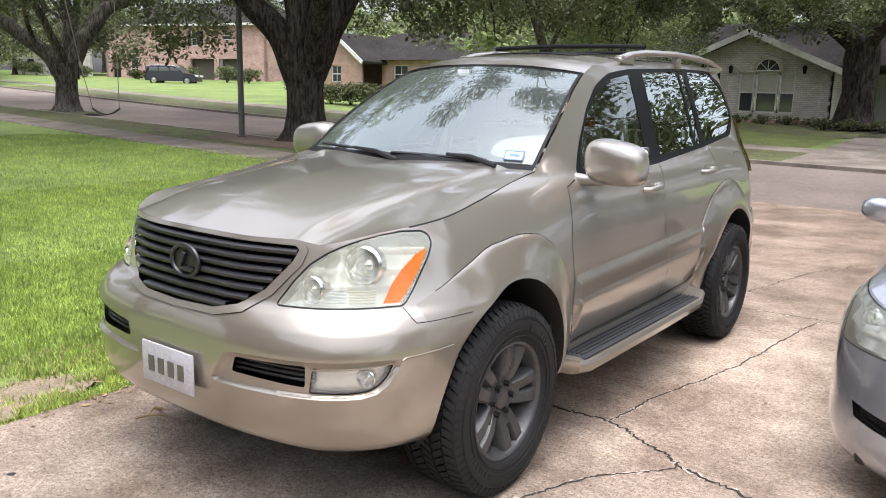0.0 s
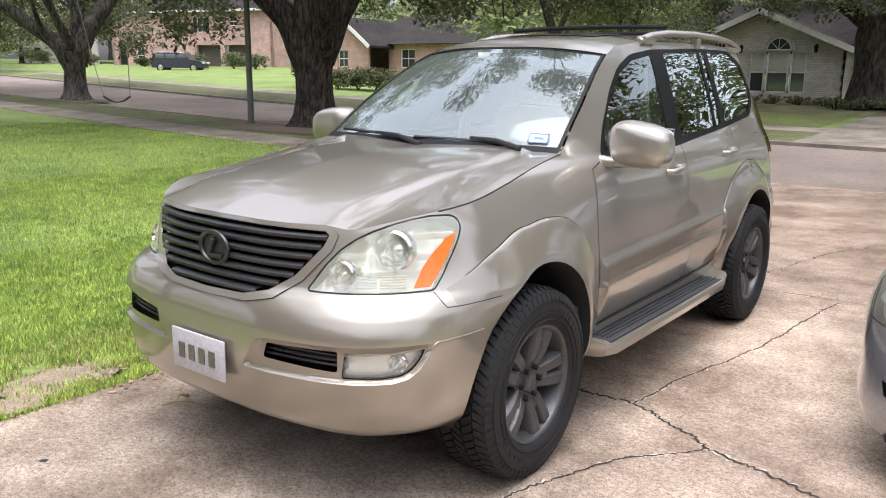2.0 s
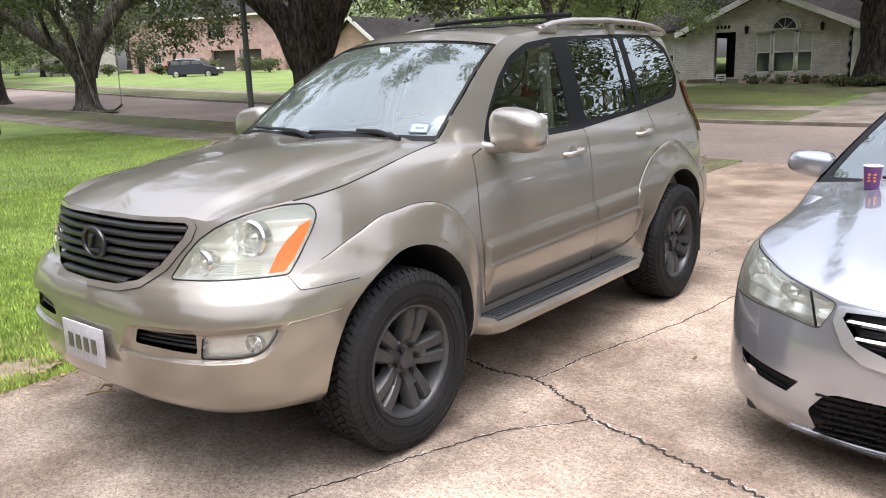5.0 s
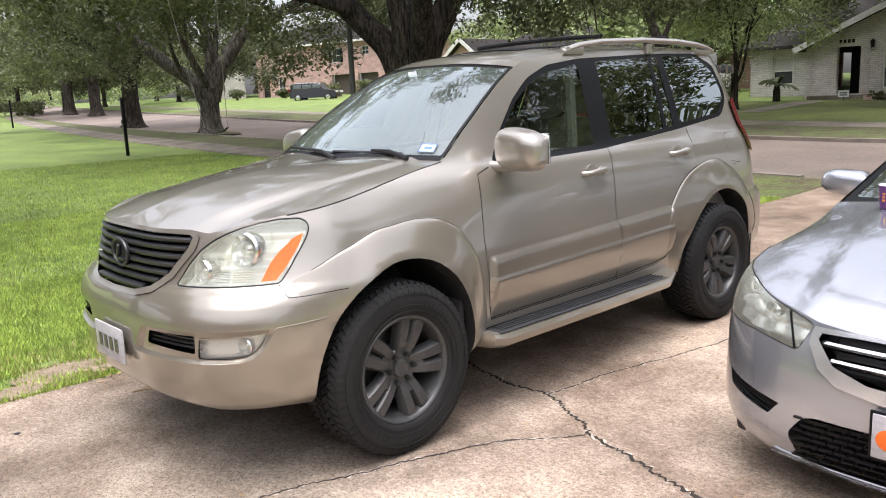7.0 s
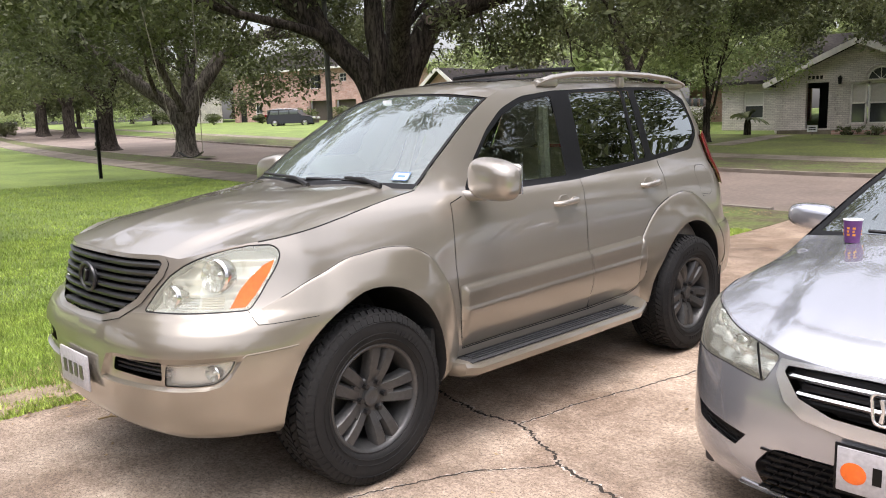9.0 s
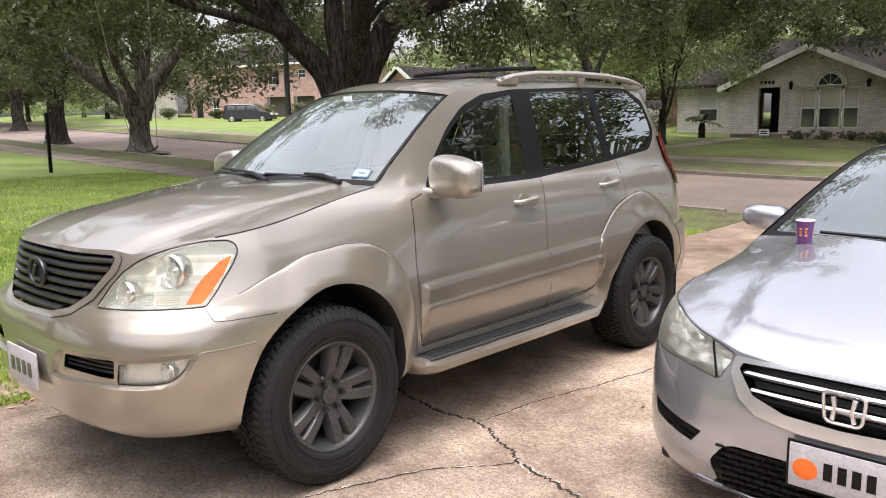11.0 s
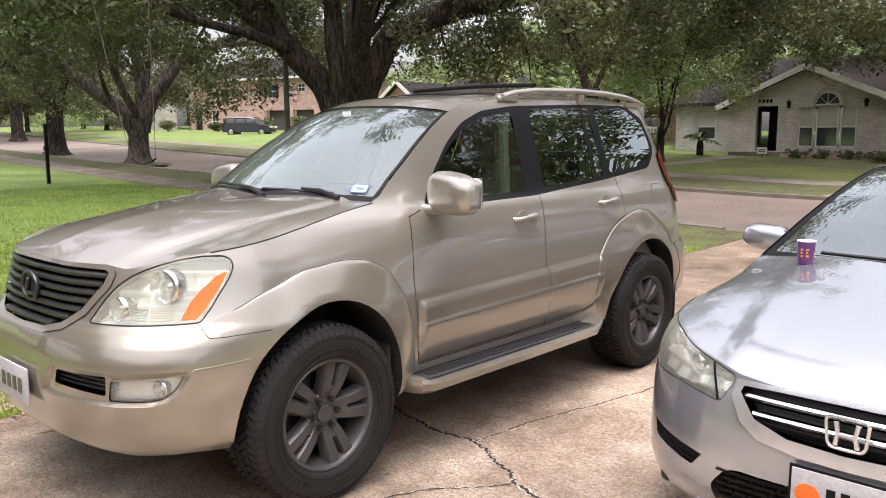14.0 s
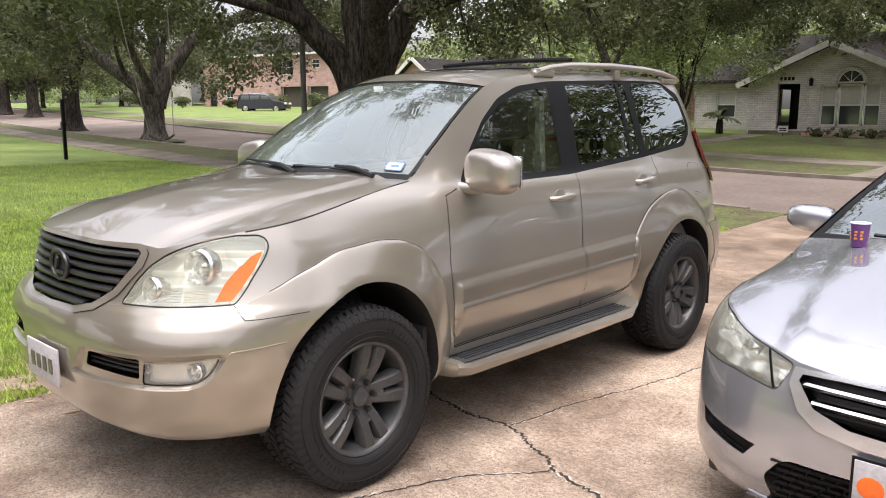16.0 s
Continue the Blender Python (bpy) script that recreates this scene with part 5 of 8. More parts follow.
ax, up = (b - a).normalized(), (c - a).normalized()
ny = up.cross(ax).normalized() * -1
up = ax.cross(ny) * -1
st.matrix_world = Matrix.Translation(shield(0.845, 0.115) + Vector((0, -0.004, 0.004))) @ Matrix((ax, -ax.cross(up), up)).transposed().to_4x4()
p = shield(-0.08, 0.90)
boxpart("toll_tag", (p.x - 0.035, p.x + 0.035, p.y - 0.012, p.y - 0.008, p.z - 0.02, p.z + 0.012), PAPER, suv)


# wheels
def wheel(name, parent, r=0.393, w=0.285, rim=0.239, face=GUNMETAL, lugs=True, spokes=5):
    """A wheel with its outer face towards +x, its axle along x."""
    hub = new(name)
    hub.parent = parent
    bm = bmesh.new()
    h = w / 2
    lathe(bm, [(-h * 0.8, rim), (-h * 0.98, rim + 0.03), (-h, r - 0.07), (-h * 0.93, r - 0.025), (-h * 0.82, r - 0.013), (h * 0.82, r - 0.013), (h * 0.93, r - 0.025), (h * 1.0, r - 0.055), (h * 1.01, r - 0.075), (h * 0.975, rim + 0.03), (h * 0.92, rim + 0.012), (h * 0.82, rim)], 72)
    tyre = part("tyre", bm, RUBBER, hub)
    verts, faces = [], []
    n = 66
    for k in range(n):
        for row, (x0, x1, sk) in enumerate(((-0.96, -0.62, 0.010), (-0.56, -0.20, -0.012), (-0.14, 0.16, 0.012), (0.22, 0.56, -0.012), (0.62, 0.96, 0.010))):
            a0 = 2 * math.pi * (k + (0.5 if row % 2 else 0)) / n
            a1 = a0 + 2 * math.pi / n * 0.72
            base = len(verts)
            for x, s in ((x0 * h * 0.94, -1), (x1 * h * 0.94, 1)):
                for a in (a0, a1):
                    aa = a + sk * s / r * 1.2
                    drop = 0.014 if abs(x) > h * 0.85 else 0.0
                    for rr in (r - 0.016 - drop, r - drop):
                        verts.append((x, rr * math.cos(aa), rr * math.sin(aa)))
            faces += [[base + q for q in f] for f in ((1, 3, 7, 5), (0, 1, 5, 4), (2, 6, 7, 3), (0, 2, 3, 1), (4, 5, 7, 6))]
        # shoulder lugs running down the side wall
        a0 = 2 * math.pi * k / n
        a1 = a0 + 2 * math.pi / n * 0.6
        base = len(verts)
        for x, rr in ((h * 0.90, r - 0.012), (h * 1.0, r - 0.045), (h * 0.90, r - 0.03), (h * 0.97, r - 0.05)):
            for a in (a0, a1):
                verts.append((x, rr * math.cos(a), rr * math.sin(a)))
        faces += [[base + q for q in f] for f in ((0, 1, 3, 2), (0, 2, 6, 4), (1, 5, 7, 3), (2, 3, 7, 6))]
    raw("tread", verts, faces, RUBBER, tyre)
    bm = bmesh.new()
    for rr in (rim + 0.03, rim + 0.055, r - 0.05):
        tube(bm, [Vector((h * 1.005, rr * math.cos(a), rr * math.sin(a))) for a in [2 * math.pi * k / 60 for k in range(61)]], 0.0022, 5, False)
    part("sidewall_rib", bm, RUBBER, tyre)
    for mid in (-2.35, 0.85):
        for k in range(8):
            m = Matrix.Rotation(mid + (k - 3.5) * 0.085, 4, "X") @ Matrix.Translation((h * 1.0, rim + (r - rim) * 0.42, 0))
            boxpart("sidewall_mark", (-0.001, 0.0035, -0.012, 0.012, -0.009 if k % 3 else -0.004, 0.009 if k % 2 else 0.005), RUBBER, tyre, 0, "", m)
    bm = bmesh.new()
    lathe(bm, [(-h * 0.8, rim - 0.02), (-h * 0.5, rim - 0.035), (h * 0.5, rim - 0.03), (h * 0.74, rim - 0.016), (h * 0.82, rim - 0.013), (h * 0.88, rim - 0.006), (h * 0.90, rim + 0.002), (h * 0.86, rim + 0.010)], 72)
    part("rim", bm, face, hub)
    wide = 2 * math.pi / spokes
    for k in range(spokes):
        bm = bmesh.new()
        for s in (-1, 1):
            rows = []
            for t in (0.0, 0.25, 0.5, 0.75, 1.0):
                rr = 0.055 + (rim - 0.055 - 0.008) * t
                mid = s * (0.0225 + 0.0215 * t) / rr
                arc_half = (0.0220 + 0.011 * t) / rr
                top = h * (0.54 + 0.09 * math.sin(math.pi * t) + 0.25 * t)
                rows.append([bm.verts.new((x, rr * math.cos(mid + a * arc_half + k * wide), rr * math.sin(mid + a * arc_half + k * wide))) for a, x in ((-1.25, top - 0.05), (-1.0, top - 0.012), (-0.7, top), (0.7, top), (1.0, top - 0.012), (1.25, top - 0.05))])
            for r0, r1 in zip(rows, rows[1:]):
                for j in range(5):
                    bm.faces.new((r0[j], r0[j + 1], r1[j + 1], r1[j]))
        rows = []
        for t in (0.0, 0.2, 0.38, 0.44):
            rr = 0.055 + (rim - 0.063) * t
            top = h * (0.54 + 0.09 * math.sin(math.pi * t) + 0.25 * t) - (0.004 if t < 0.4 else 0.03)
            rows.append([bm.verts.new((top, rr * math.cos(k * wide + a * 0.02 / rr), rr * math.sin(k * wide + a * 0.02 / rr))) for a in (-1, 1)])
        for r0, r1 in zip(rows, rows[1:]):
            bm.faces.new((r0[0], r0[1], r1[1], r1[0]))
        bmesh.ops.recalc_face_normals(bm, faces=bm.faces)
        part("spoke", bm, face, hub)
    bm = bmesh.new()
    lathe(bm, [(h * 0.1, 0.096), (h * 0.52, 0.092), (h * 0.575, 0.084), (h * 0.575, 0.045), (h * 0.66, 0.041), (h * 0.69, 0.033), (h * 0.685, 0.025), (h * 0.675, 0.022), (h * 0.68, 0.001)], 36)
    part("hub_cap", bm, face, hub)
    for k in range(6):
        a = 2 * math.pi * k / 6
        bm = bmesh.new()
        bmesh.ops.create_cone(bm, cap_ends=True, segments=6, radius1=0.014, radius2=0.012, depth=0.05, matrix=Matrix.Translation((h * 0.58, 0.066 * math.cos(a), 0.066 * math.sin(a))) @ Matrix.Rotation(radians(90), 4, "Y"))
        part("lug_nut", bm, STEEL if face is STEEL else LUG, hub, smooth=False)
    bm = bmesh.new()
    lathe(bm, [(-0.035, 0.16), (0.0, 0.165), (0.0, 0.07), (0.02, 0.06)], 40)
    part("brake_disc", bm, STEEL, hub)
    bm = bmesh.new()
    lathe(bm, [(-0.06, rim - 0.03), (-0.05, 0.04)], 40)
    part("wheel_back", bm, LINER, hub)
    return hub


first = wheel("wheel", suv)
first.matrix_basis = pose(0.775, ARCH["front"], 0.393, 1, 0, 0)
for x, y, turn, spin in ((0.775, ARCH["rear"], 0, 52), (-0.775, ARCH["front"], 180, 0), (-0.775, ARCH["rear"], 180, 30)):
    copy_thing(first, pose(x, y, 0.393, 0, 0, turn) @ pose(0, 0, 0, spin, 0, 0))


# ---- the silver sedan beside it, in its own frame: y to its rear from the front axle ----
S_LEVEL = (0.14, 0.20, 0.30, 0.42, 0.52, 0.60, 0.68, 0.74, 0.80, 0.88, 0.97, 1.03, 1.20, 1.39, 1.46)
S_FRONT_X = hermite(S_LEVEL, (0.82, 0.90, 0.93, 0.932, 0.93, 0.926, 0.918, 0.905, 0.882, 0.81, 0.735, 0.70, 0.62, 0.5, 0.4))
S_FRONT_Y = hermite(S_LEVEL, (-0.90, -0.955, -0.975, -0.97, -0.96, -0.945, -0.925, -0.90, -0.85, -0.78, -0.7, -0.6, -0.5, -0.5, -0.5))
S_MIDDLE_X = hermite(S_LEVEL, (0.82, 0.865, 0.89, 0.905, 0.914, 0.92, 0.922, 0.922, 0.918, 0.905, 0.87, 0.83, 0.735, 0.60, 0.5))
S_REAR_Y = hermite(S_LEVEL, (3.72, 3.80, 3.86, 3.88, 3.88, 3.87, 3.86, 3.84, 3.82, 3.78, 3.72, 3.66, 3.0, 2.6, 2.5))
S_ARCHES = (0.0, 2.775)


def sedan_skin(u, z):
    if u < -0.35:
        w = min(1.0, (-0.35 - u) / 1.25)
        b = CORNER_SHARP(w) * 0.6 + CORNER_SOFT(w) * 0.4
        return Vector((S_FRONT_X(z) * CORNER_X(w), -0.35 + (S_FRONT_Y(z) + 0.35) * b, z))
    if u > 3.2:
        w = min(1.0, (u - 3.2) / 1.3)
        return Vector((S_MIDDLE_X(z) * CORNER_X(w), 3.2 + (S_REAR_Y(z) - 3.2) * CORNER_SHARP(w), z))
    return Vector((S_FRONT_X(z) + (S_MIDDLE_X(z) - S_FRONT_X(z)) * smooth01((u + 0.35) / 1.0), u, z))


def s_arch(yc, r, first=-15, last=195, n=24):
    return [(yc + r * math.cos(radians(first + (last - first) * k / n)), 0.325 + r * math.sin(radians(first + (last - first) * k / n))) for k in range(n + 1)]


sedan = thing("sedan", "silver sedan with chrome-barred grille on the driveway", "car")
S_HOOD = [(-1.60, 0.708), (-1.38, 0.706), (-1.22, 0.718), (-1.097, 0.748), (-0.98, 0.778), (-0.86, 0.812), (-0.66, 0.844), (-0.44, 0.866), (-0.32, 0.875)]
S_SEAM = [(-0.32, 0.87), (0.0, 0.91), (0.2, 0.925), (0.38, 0.968)]
S_PILLAR = [(0.38, 0.968), (0.52, 1.03), (0.72, 1.14), (0.92, 1.245), (1.12, 1.335), (1.30, 1.395)]
S_ROOF = [(1.30, 1.395), (1.55, 1.42), (2.0, 1.42), (2.5, 1.375), (2.9, 1.27), (3.2, 1.14), (3.3, 1.10)]
s_outline = [(-1.60, 0.15), (-0.40, 0.17), (0.4, 0.19), (2.4, 0.19), (3.2, 0.2), (4.5, 0.24), (4.5, 1.05), (3.4, 1.06)] + S_ROOF[::-1] + S_PILLAR[-2::-1] + S_SEAM[-2::-1] + S_HOOD[-2::-1]
S_LAMP = rounded([(-1.16, 0.606), (-1.205, 0.706), (-1.097, 0.738), (-0.98, 0.766), (-0.86, 0.80), (-0.66, 0.832), (-0.46, 0.855), (-0.36, 0.858), (-0.40, 0.78), (-0.53, 0.672), (-0.66, 0.645), (-0.98, 0.634)], 0.02)
S_DIVIDER = [(-1.10, 0.735), (-1.125, 0.68), (-1.15, 0.61)]
S_GRILLE = [(-1.6005, 0.535), (-1.417, 0.542), (-1.30, 0.582), (-1.238, 0.662), (-1.246, 0.684), (-1.36, 0.690), (-1.6005, 0.692)]
S_SURROUND = [(-1.6005, 0.488), (-1.46, 0.49), (-1.32, 0.512), (-1.25, 0.56), (-1.206, 0.645), (-1.214, 0.703), (-1.38, 0.7055), (-1.6005, 0.7075)]
S_VENT = [(-0.82, 0.435), (-0.84, 0.375), (-1.065, 0.335), (-1.11, 0.388)]
S_LOW = rounded([(-1.6005, 0.20), (-1.6005, 0.385), (-1.25, 0.378), (-1.205, 0.362), (-1.15, 0.29), (-1.18, 0.20)], 0.02)
s_regions = [("void", [(S_ARCHES[0] - 0.36, 0.1), (S_ARCHES[0] + 0.36, 0.1)] + s_arch(S_ARCHES[0], 0.365), 0), ("void", [(S_ARCHES[1] - 0.36, 0.1), (S_ARCHES[1] + 0.36, 0.1)] + s_arch(S_ARCHES[1], 0.365), 0),
             ("lamp_divider", ribbon(S_DIVIDER, 0.005), -0.002), ("lens", S_LAMP, 0.0), ("lamp_gap", ribbon(list(S_LAMP) + [Vector(S_LAMP[0])], 0.004), -0.004),
             ("grille_back", S_GRILLE, -0.05), ("chrome", S_SURROUND, 0.008), ("vent", S_VENT, -0.03), ("intake", S_LOW, -0.05),
             ("glass", rounded([(0.66, 1.02), (0.95, 1.20), (1.30, 1.34), (1.62, 1.375), (1.62, 1.04)], 0.03), -0.004),
             ("rear_glass", rounded([(1.68, 1.04), (1.68, 1.375), (2.05, 1.37), (2.45, 1.32), (2.85, 1.19), (2.9, 1.08)], 0.03), -0.004),
             ("frame", rounded([(0.58, 0.99), (0.92, 1.205), (1.27, 1.355), (1.62, 1.392), (2.05, 1.388), (2.5, 1.335), (3.0, 1.15), (2.98, 1.06)], 0.03), 0),
             ("seam", ribbon([(0.50, 0.24), (0.52, 0.7), (0.50, 0.98)], 0.002), -0.002), ("seam", ribbon([(1.65, 0.24), (1.67, 0.7), (1.65, 1.03)], 0.002), -0.002),
             ("seam", ribbon([(-0.34, 0.62), (-0.45, 0.66), (-0.37, 0.76), (-0.33, 0.83)], 0.0015), -0.002),
             ("bumper", [(-1.6005, 0.1), (-1.6005, 0.7085), (-1.215, 0.715), (-1.1, 0.62), (-0.62, 0.635), (-0.38, 0.62), (-0.30, 0.1)], 0)]
s_cut = panels([(n, [Vector(p) for p in poly], o) for n, poly, o in s_regions], [Vector(p) for p in s_outline], 0.035, sedan_skin)
panelpart("body", both(s_cut["rest"]), SILVER, sedan)
s_bumper = panelpart("front_bumper", both(s_cut["bumper"]), SILVER, sedan)
panelpart("panel_gaps", both(s_cut["seam"]), SEAM, sedan)
s_grille = panelpart("grille", both(s_cut["grille_back"]), BLACK, sedan, "black grille with chrome bars")
panelpart("grille_surround", both(s_cut["chrome"]), SATINCHROME, s_grille)
panelpart("lower_intake", both(s_cut["intake"]), BLACK, s_bumper)
for mirror in (False, True):
    panelpart("side_vent", s_cut["vent"], BLACK, s_bumper, "", mirror)
    panelpart("side_window", s_cut["glass"], SIDEGLASS, sedan, "", mirror)
    panelpart("side_window", s_cut["rear_glass"], PRIVACY, sedan, "", mirror)
    panelpart("window_frame", s_cut["frame"], SATIN, sedan, "", mirror)
    sl = panelpart("headlamp", s_cut["lens"], SEDANLENS, sedan, "clouded clear headlamp", mirror)
    sl.visible_shadow = False
    panelpart("lamp_gap", s_cut["lamp_gap"], SEAM, sl, "", mirror)
    panelpart("lamp_divider", s_cut["lamp_divider"], SATIN, sl, "", mirror)
    p, n, t = panels([], [Vector(p) for p in S_LAMP], 0.013, sedan_skin)["rest"]
    panelpart("reflector", ([a - b * (0.035 + 0.03 * (a.z / 0.07 % 1.0) + 0.006 * math.sin(a.x * 60)) for a, b in zip(p, n)], n, t), SATINCHROME, sl, "", mirror, custom=False)
    for u, z, r in ((-0.76, 0.742, 0.046), (-0.97, 0.70, 0.038)):
        c = sedan_skin(u, z) - Vector((0.03, 0, 0))
        aim = Vector((0.35, -1, 0.05)).normalized()
        bm = bmesh.new()
        lathe(bm, [(-0.04, r * 1.1), (0.0, r * 1.12), (0.006, r), (-0.005, r * 0.8), (0.004, r * 0.45), (0.008, 0.001)], 26, Matrix.Translation(c - aim * 0.03) @ aim.to_track_quat("X", "Z").to_matrix().to_4x4())
        if mirror:
            bmesh.ops.scale(bm, vec=(-1, 1, 1), verts=bm.verts)
            bmesh.ops.reverse_faces(bm, faces=bm.faces)
        part("projector", bm, CHROME, sl)
    for k in range(3):
        z = 0.362 + k * 0.02
        bm = bmesh.new()
        sgn = -1 if mirror else 1
        tube(bm, [Vector((sgn * q.x, q.y, q.z)) for q in [sedan_skin(u, z + (u + 0.95) * 0.2) - Vector((0.01, -0.012, 0)) for u in np.linspace(-1.06, -0.87, 6)]], 0.004, 5)
        part("vent_slat", bm, SATIN, s_bumper)


def grille_bar(name, z, reach, size, material, parent, sink=-0.012, tall=0.010):
    bm = bmesh.new()
    row = []
    us = np.linspace(-1.60, reach, 14)
    for side, u in [(-1, u) for u in us[::-1]] + [(1, u) for u in us[1:]]:
        c = sedan_skin(u, z)
        c.x *= side
        row.append([bm.verts.new(c + Vector((0, -(sink + o), d))) for o, d in ((-0.03, tall * 0.7), (0.0, tall), (size, tall * 0.2), (0.0, -tall), (-0.03, -tall * 0.7))])
    for r0, r1 in zip(row, row[1:]):
        for j in range(5):
            bm.faces.new((r0[j], r1[j], r1[(j + 1) % 5], r0[(j + 1) % 5]))
    bmesh.ops.recalc_face_normals(bm, faces=bm.faces)
    return part(name, bm, material, parent)


grille_bar("chrome_bar", 0.648, -1.245, 0.008, CHROME, s_grille)
grille_bar("chrome_bar", 0.592, -1.285, 0.008, CHROME, s_grille)
for z in (0.668, 0.618, 0.565):
    grille_bar("black_slat", z, -1.30, 0.004, SATIN, s_grille, -0.02, 0.012)
grille_bar("lip_trim", 0.182, -1.05, 0.02, CHROME, s_bumper, 0.0, 0.012)
for k in range(7):
    for j in range(18):
        x = -0.42 + j * 0.05 + (0.025 if k % 2 else 0)
        if abs(x) < 0.43:
            boxpart("mesh_cell", (x - 0.021, x + 0.021, -0.95, -0.925, 0.215 + k * 0.024, 0.221 + k * 0.024), SATIN, s_bumper)
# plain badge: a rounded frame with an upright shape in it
bm = bmesh.new()
frame_pts = rounded([(-0.068, 0.012), (0.068, 0.012), (0.058, -0.095), (-0.058, -0.095)], 0.025, 5)
tube(bm, [Vector((q.x, -0.965 - 0.0, 0.655 + q.y)) for q in list(frame_pts) + [frame_pts[0]]], 0.006, 8, False)
for s in (-1, 1):
    tube(bm, [Vector((s * 0.034, -0.965, 0.65)), Vector((s * 0.027, -0.97, 0.612)), Vector((s * 0.034, -0.965, 0.572))], [0.009, 0.0065, 0.009], 8)
tube(bm, [Vector((-0.03, -0.968, 0.61)), Vector((0.03, -0.968, 0.61))], 0.0065, 8)
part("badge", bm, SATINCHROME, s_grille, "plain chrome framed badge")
s_plate = boxpart("number_plate", (-0.155, 0.155, -0.998, -0.99, 0.315, 0.47), PLATEGREY, s_bumper, 0.004, "white number plate with orange picture and bars")
boxpart("plate_frame", (-0.165, 0.165, -0.994, -0.985, 0.305, 0.48), SATIN, s_plate, 0.004)
bm = bmesh.new()
bmesh.ops.create_uvsphere(bm, u_segments=16, v_segments=8, radius=1, matrix=Matrix.Translation((-0.10, -0.9985, 0.385)) @ Matrix.Diagonal((0.042, 0.002, 0.038, 1)))
part("plate_picture", bm, AMBER, s_plate)
for k in range(4):
    boxpart("bar", (-0.04 + k * 0.045, -0.012 + k * 0.045, -1.0005, -0.9975, 0.365, 0.425), SATIN, s_plate)

def s_along(line, t):
    pts = [sedan_skin(*p) for p in line]
    d = np.r_[0, np.cumsum([(b - a).length for a, b in zip(pts, pts[1:])])]
    k = min(len(pts) - 2, max(0, int(np.searchsorted(d, t * d[-1], "right")) - 1))
    return pts[k].lerp(pts[k + 1], (t * d[-1] - d[k]) / (d[k + 1] - d[k]))


sf = [tuple(p) for p in resample([Vector(p) for p in S_HOOD], 0.02, False)]
ss = [tuple(p) for p in resample([Vector(p) for p in S_SEAM], 0.03, False)]
sp = [tuple(p) for p in resample([Vector(p) for p in S_PILLAR], 0.03, False)]
sr = [tuple(p) for p in resample([Vector(p) for p in S_ROOF], 0.05, False)]
s_front, s_side = [s_along(sf, k / 30) for k in range(31)], [s_along(ss, k / 30) for k in range(31)]
q1 = Vector((0, 0.16, 1.0))
s_back = [q1.lerp(s_side[-1], k / 30) + Vector((0, -0.055 * math.sin(math.pi * k / 30), 0.012 * math.sin(math.pi * k / 30))) for k in range(31)]
s_mid = [s_front[0].lerp(q1, k / 30) + Vector((0, 0, 0.055 * math.sin(math.pi * (k / 30) ** 0.8))) for k in range(31)]


def s_hood_at(i, j):
    s, t = i / 30, j / 30
    p = s_front[i] * (1 - t) + s_back[i] * t + s_mid[j] * (1 - s) + s_side[j] * s
    p = p - (s_front[0] * (1 - s) * (1 - t) + s_front[30] * s * (1 - t) + s_back[0] * (1 - s) * t + s_back[30] * s * t)
    p.z += 0.026 * smooth01((0.47 + 0.16 * t - abs(p.x)) / 0.055) * smooth01(t / 0.12) * (1 - 0.6 * t) + 0.022 * math.sin(math.pi * s) * smooth01(t * 4) * (1 - 0.4 * t)
    return p


bm = bmesh.new()
grid = {}
for i in range(-30, 31):
    for j in range(31):
        p = s_hood_at(abs(i), j)
        grid[i, j] = bm.verts.new((p.x if i >= 0 else -p.x, p.y, p.z + 0.001))
for i in range(-30, 30):
    for j in range(30):
        bm.faces.new((grid[i, j], grid[i + 1, j], grid[i + 1, j + 1], grid[i, j + 1]))
bmesh.ops.recalc_face_normals(bm, faces=bm.faces)
for v in [g for g in bmesh.ops.extrude_edge_only(bm, edges=[e for e in bm.edges if e.is_boundary])["geom"] if isinstance(g, bmesh.types.BMVert)]:
    v.co.z -= 0.015
part("hood", bm, SILVER, sedan)
for side in (-1, 1):
    tubepart("hood_gap", [Vector((p.x * side, p.y, p.z - 0.003)) for p in s_side], 0.0035, SEAM, sedan, 6)


def s_shield(s, t):
    e = s_along(sp, t)
    k = 1 - s * s
    return Vector((s * (e.x - 0.012), e.y - (0.20 - 0.05 * t) * k, e.z + (0.025 + 0.02 * t) * k - 0.004))


def s_roof(s, t):
    e = s_along(sr, t)
    return Vector((s * e.x, e.y - 0.15 * (1 - smooth01(t * 2.5)) * (1 - s * s), e.z + 0.045 * (1 - abs(s) ** 2.4)))


sheet("windshield", lambda s, t: s_shield(s * 0.97, 0.05 + 0.91 * t), 30, 20, SEDANSHIELD, sedan)
for at in (lambda s, t: s_shield(s, 0.96 + 0.04 * t) + Vector((0, 0, 0.003)), lambda s, t: s_shield(0.955 + 0.045 * (s + 1) / 2, t) + Vector((0, 0, 0.003)),
           lambda s, t: s_shield(-0.955 - 0.045 * (1 - s) / 2, t) + Vector((0, 0, 0.003)), lambda s, t: s_shield(s, 0.06 * t) + Vector((0, 0, 0.003))):
    sheet("windshield_seal", at, 24, 12, SATIN, sedan)
sheet("cowl", lambda s, t: Vector((abs(s_back[min(30, int(abs(s) * 30))].x) * (1 if s >= 0 else -1), s_back[min(30, int(abs(s) * 30))].y - 0.02, s_back[min(30, int(abs(s) * 30))].z - 0.02)).lerp(s_shield(s, 0) + Vector((0, 0, -0.004)), t), 60, 4, BLACK, sedan)
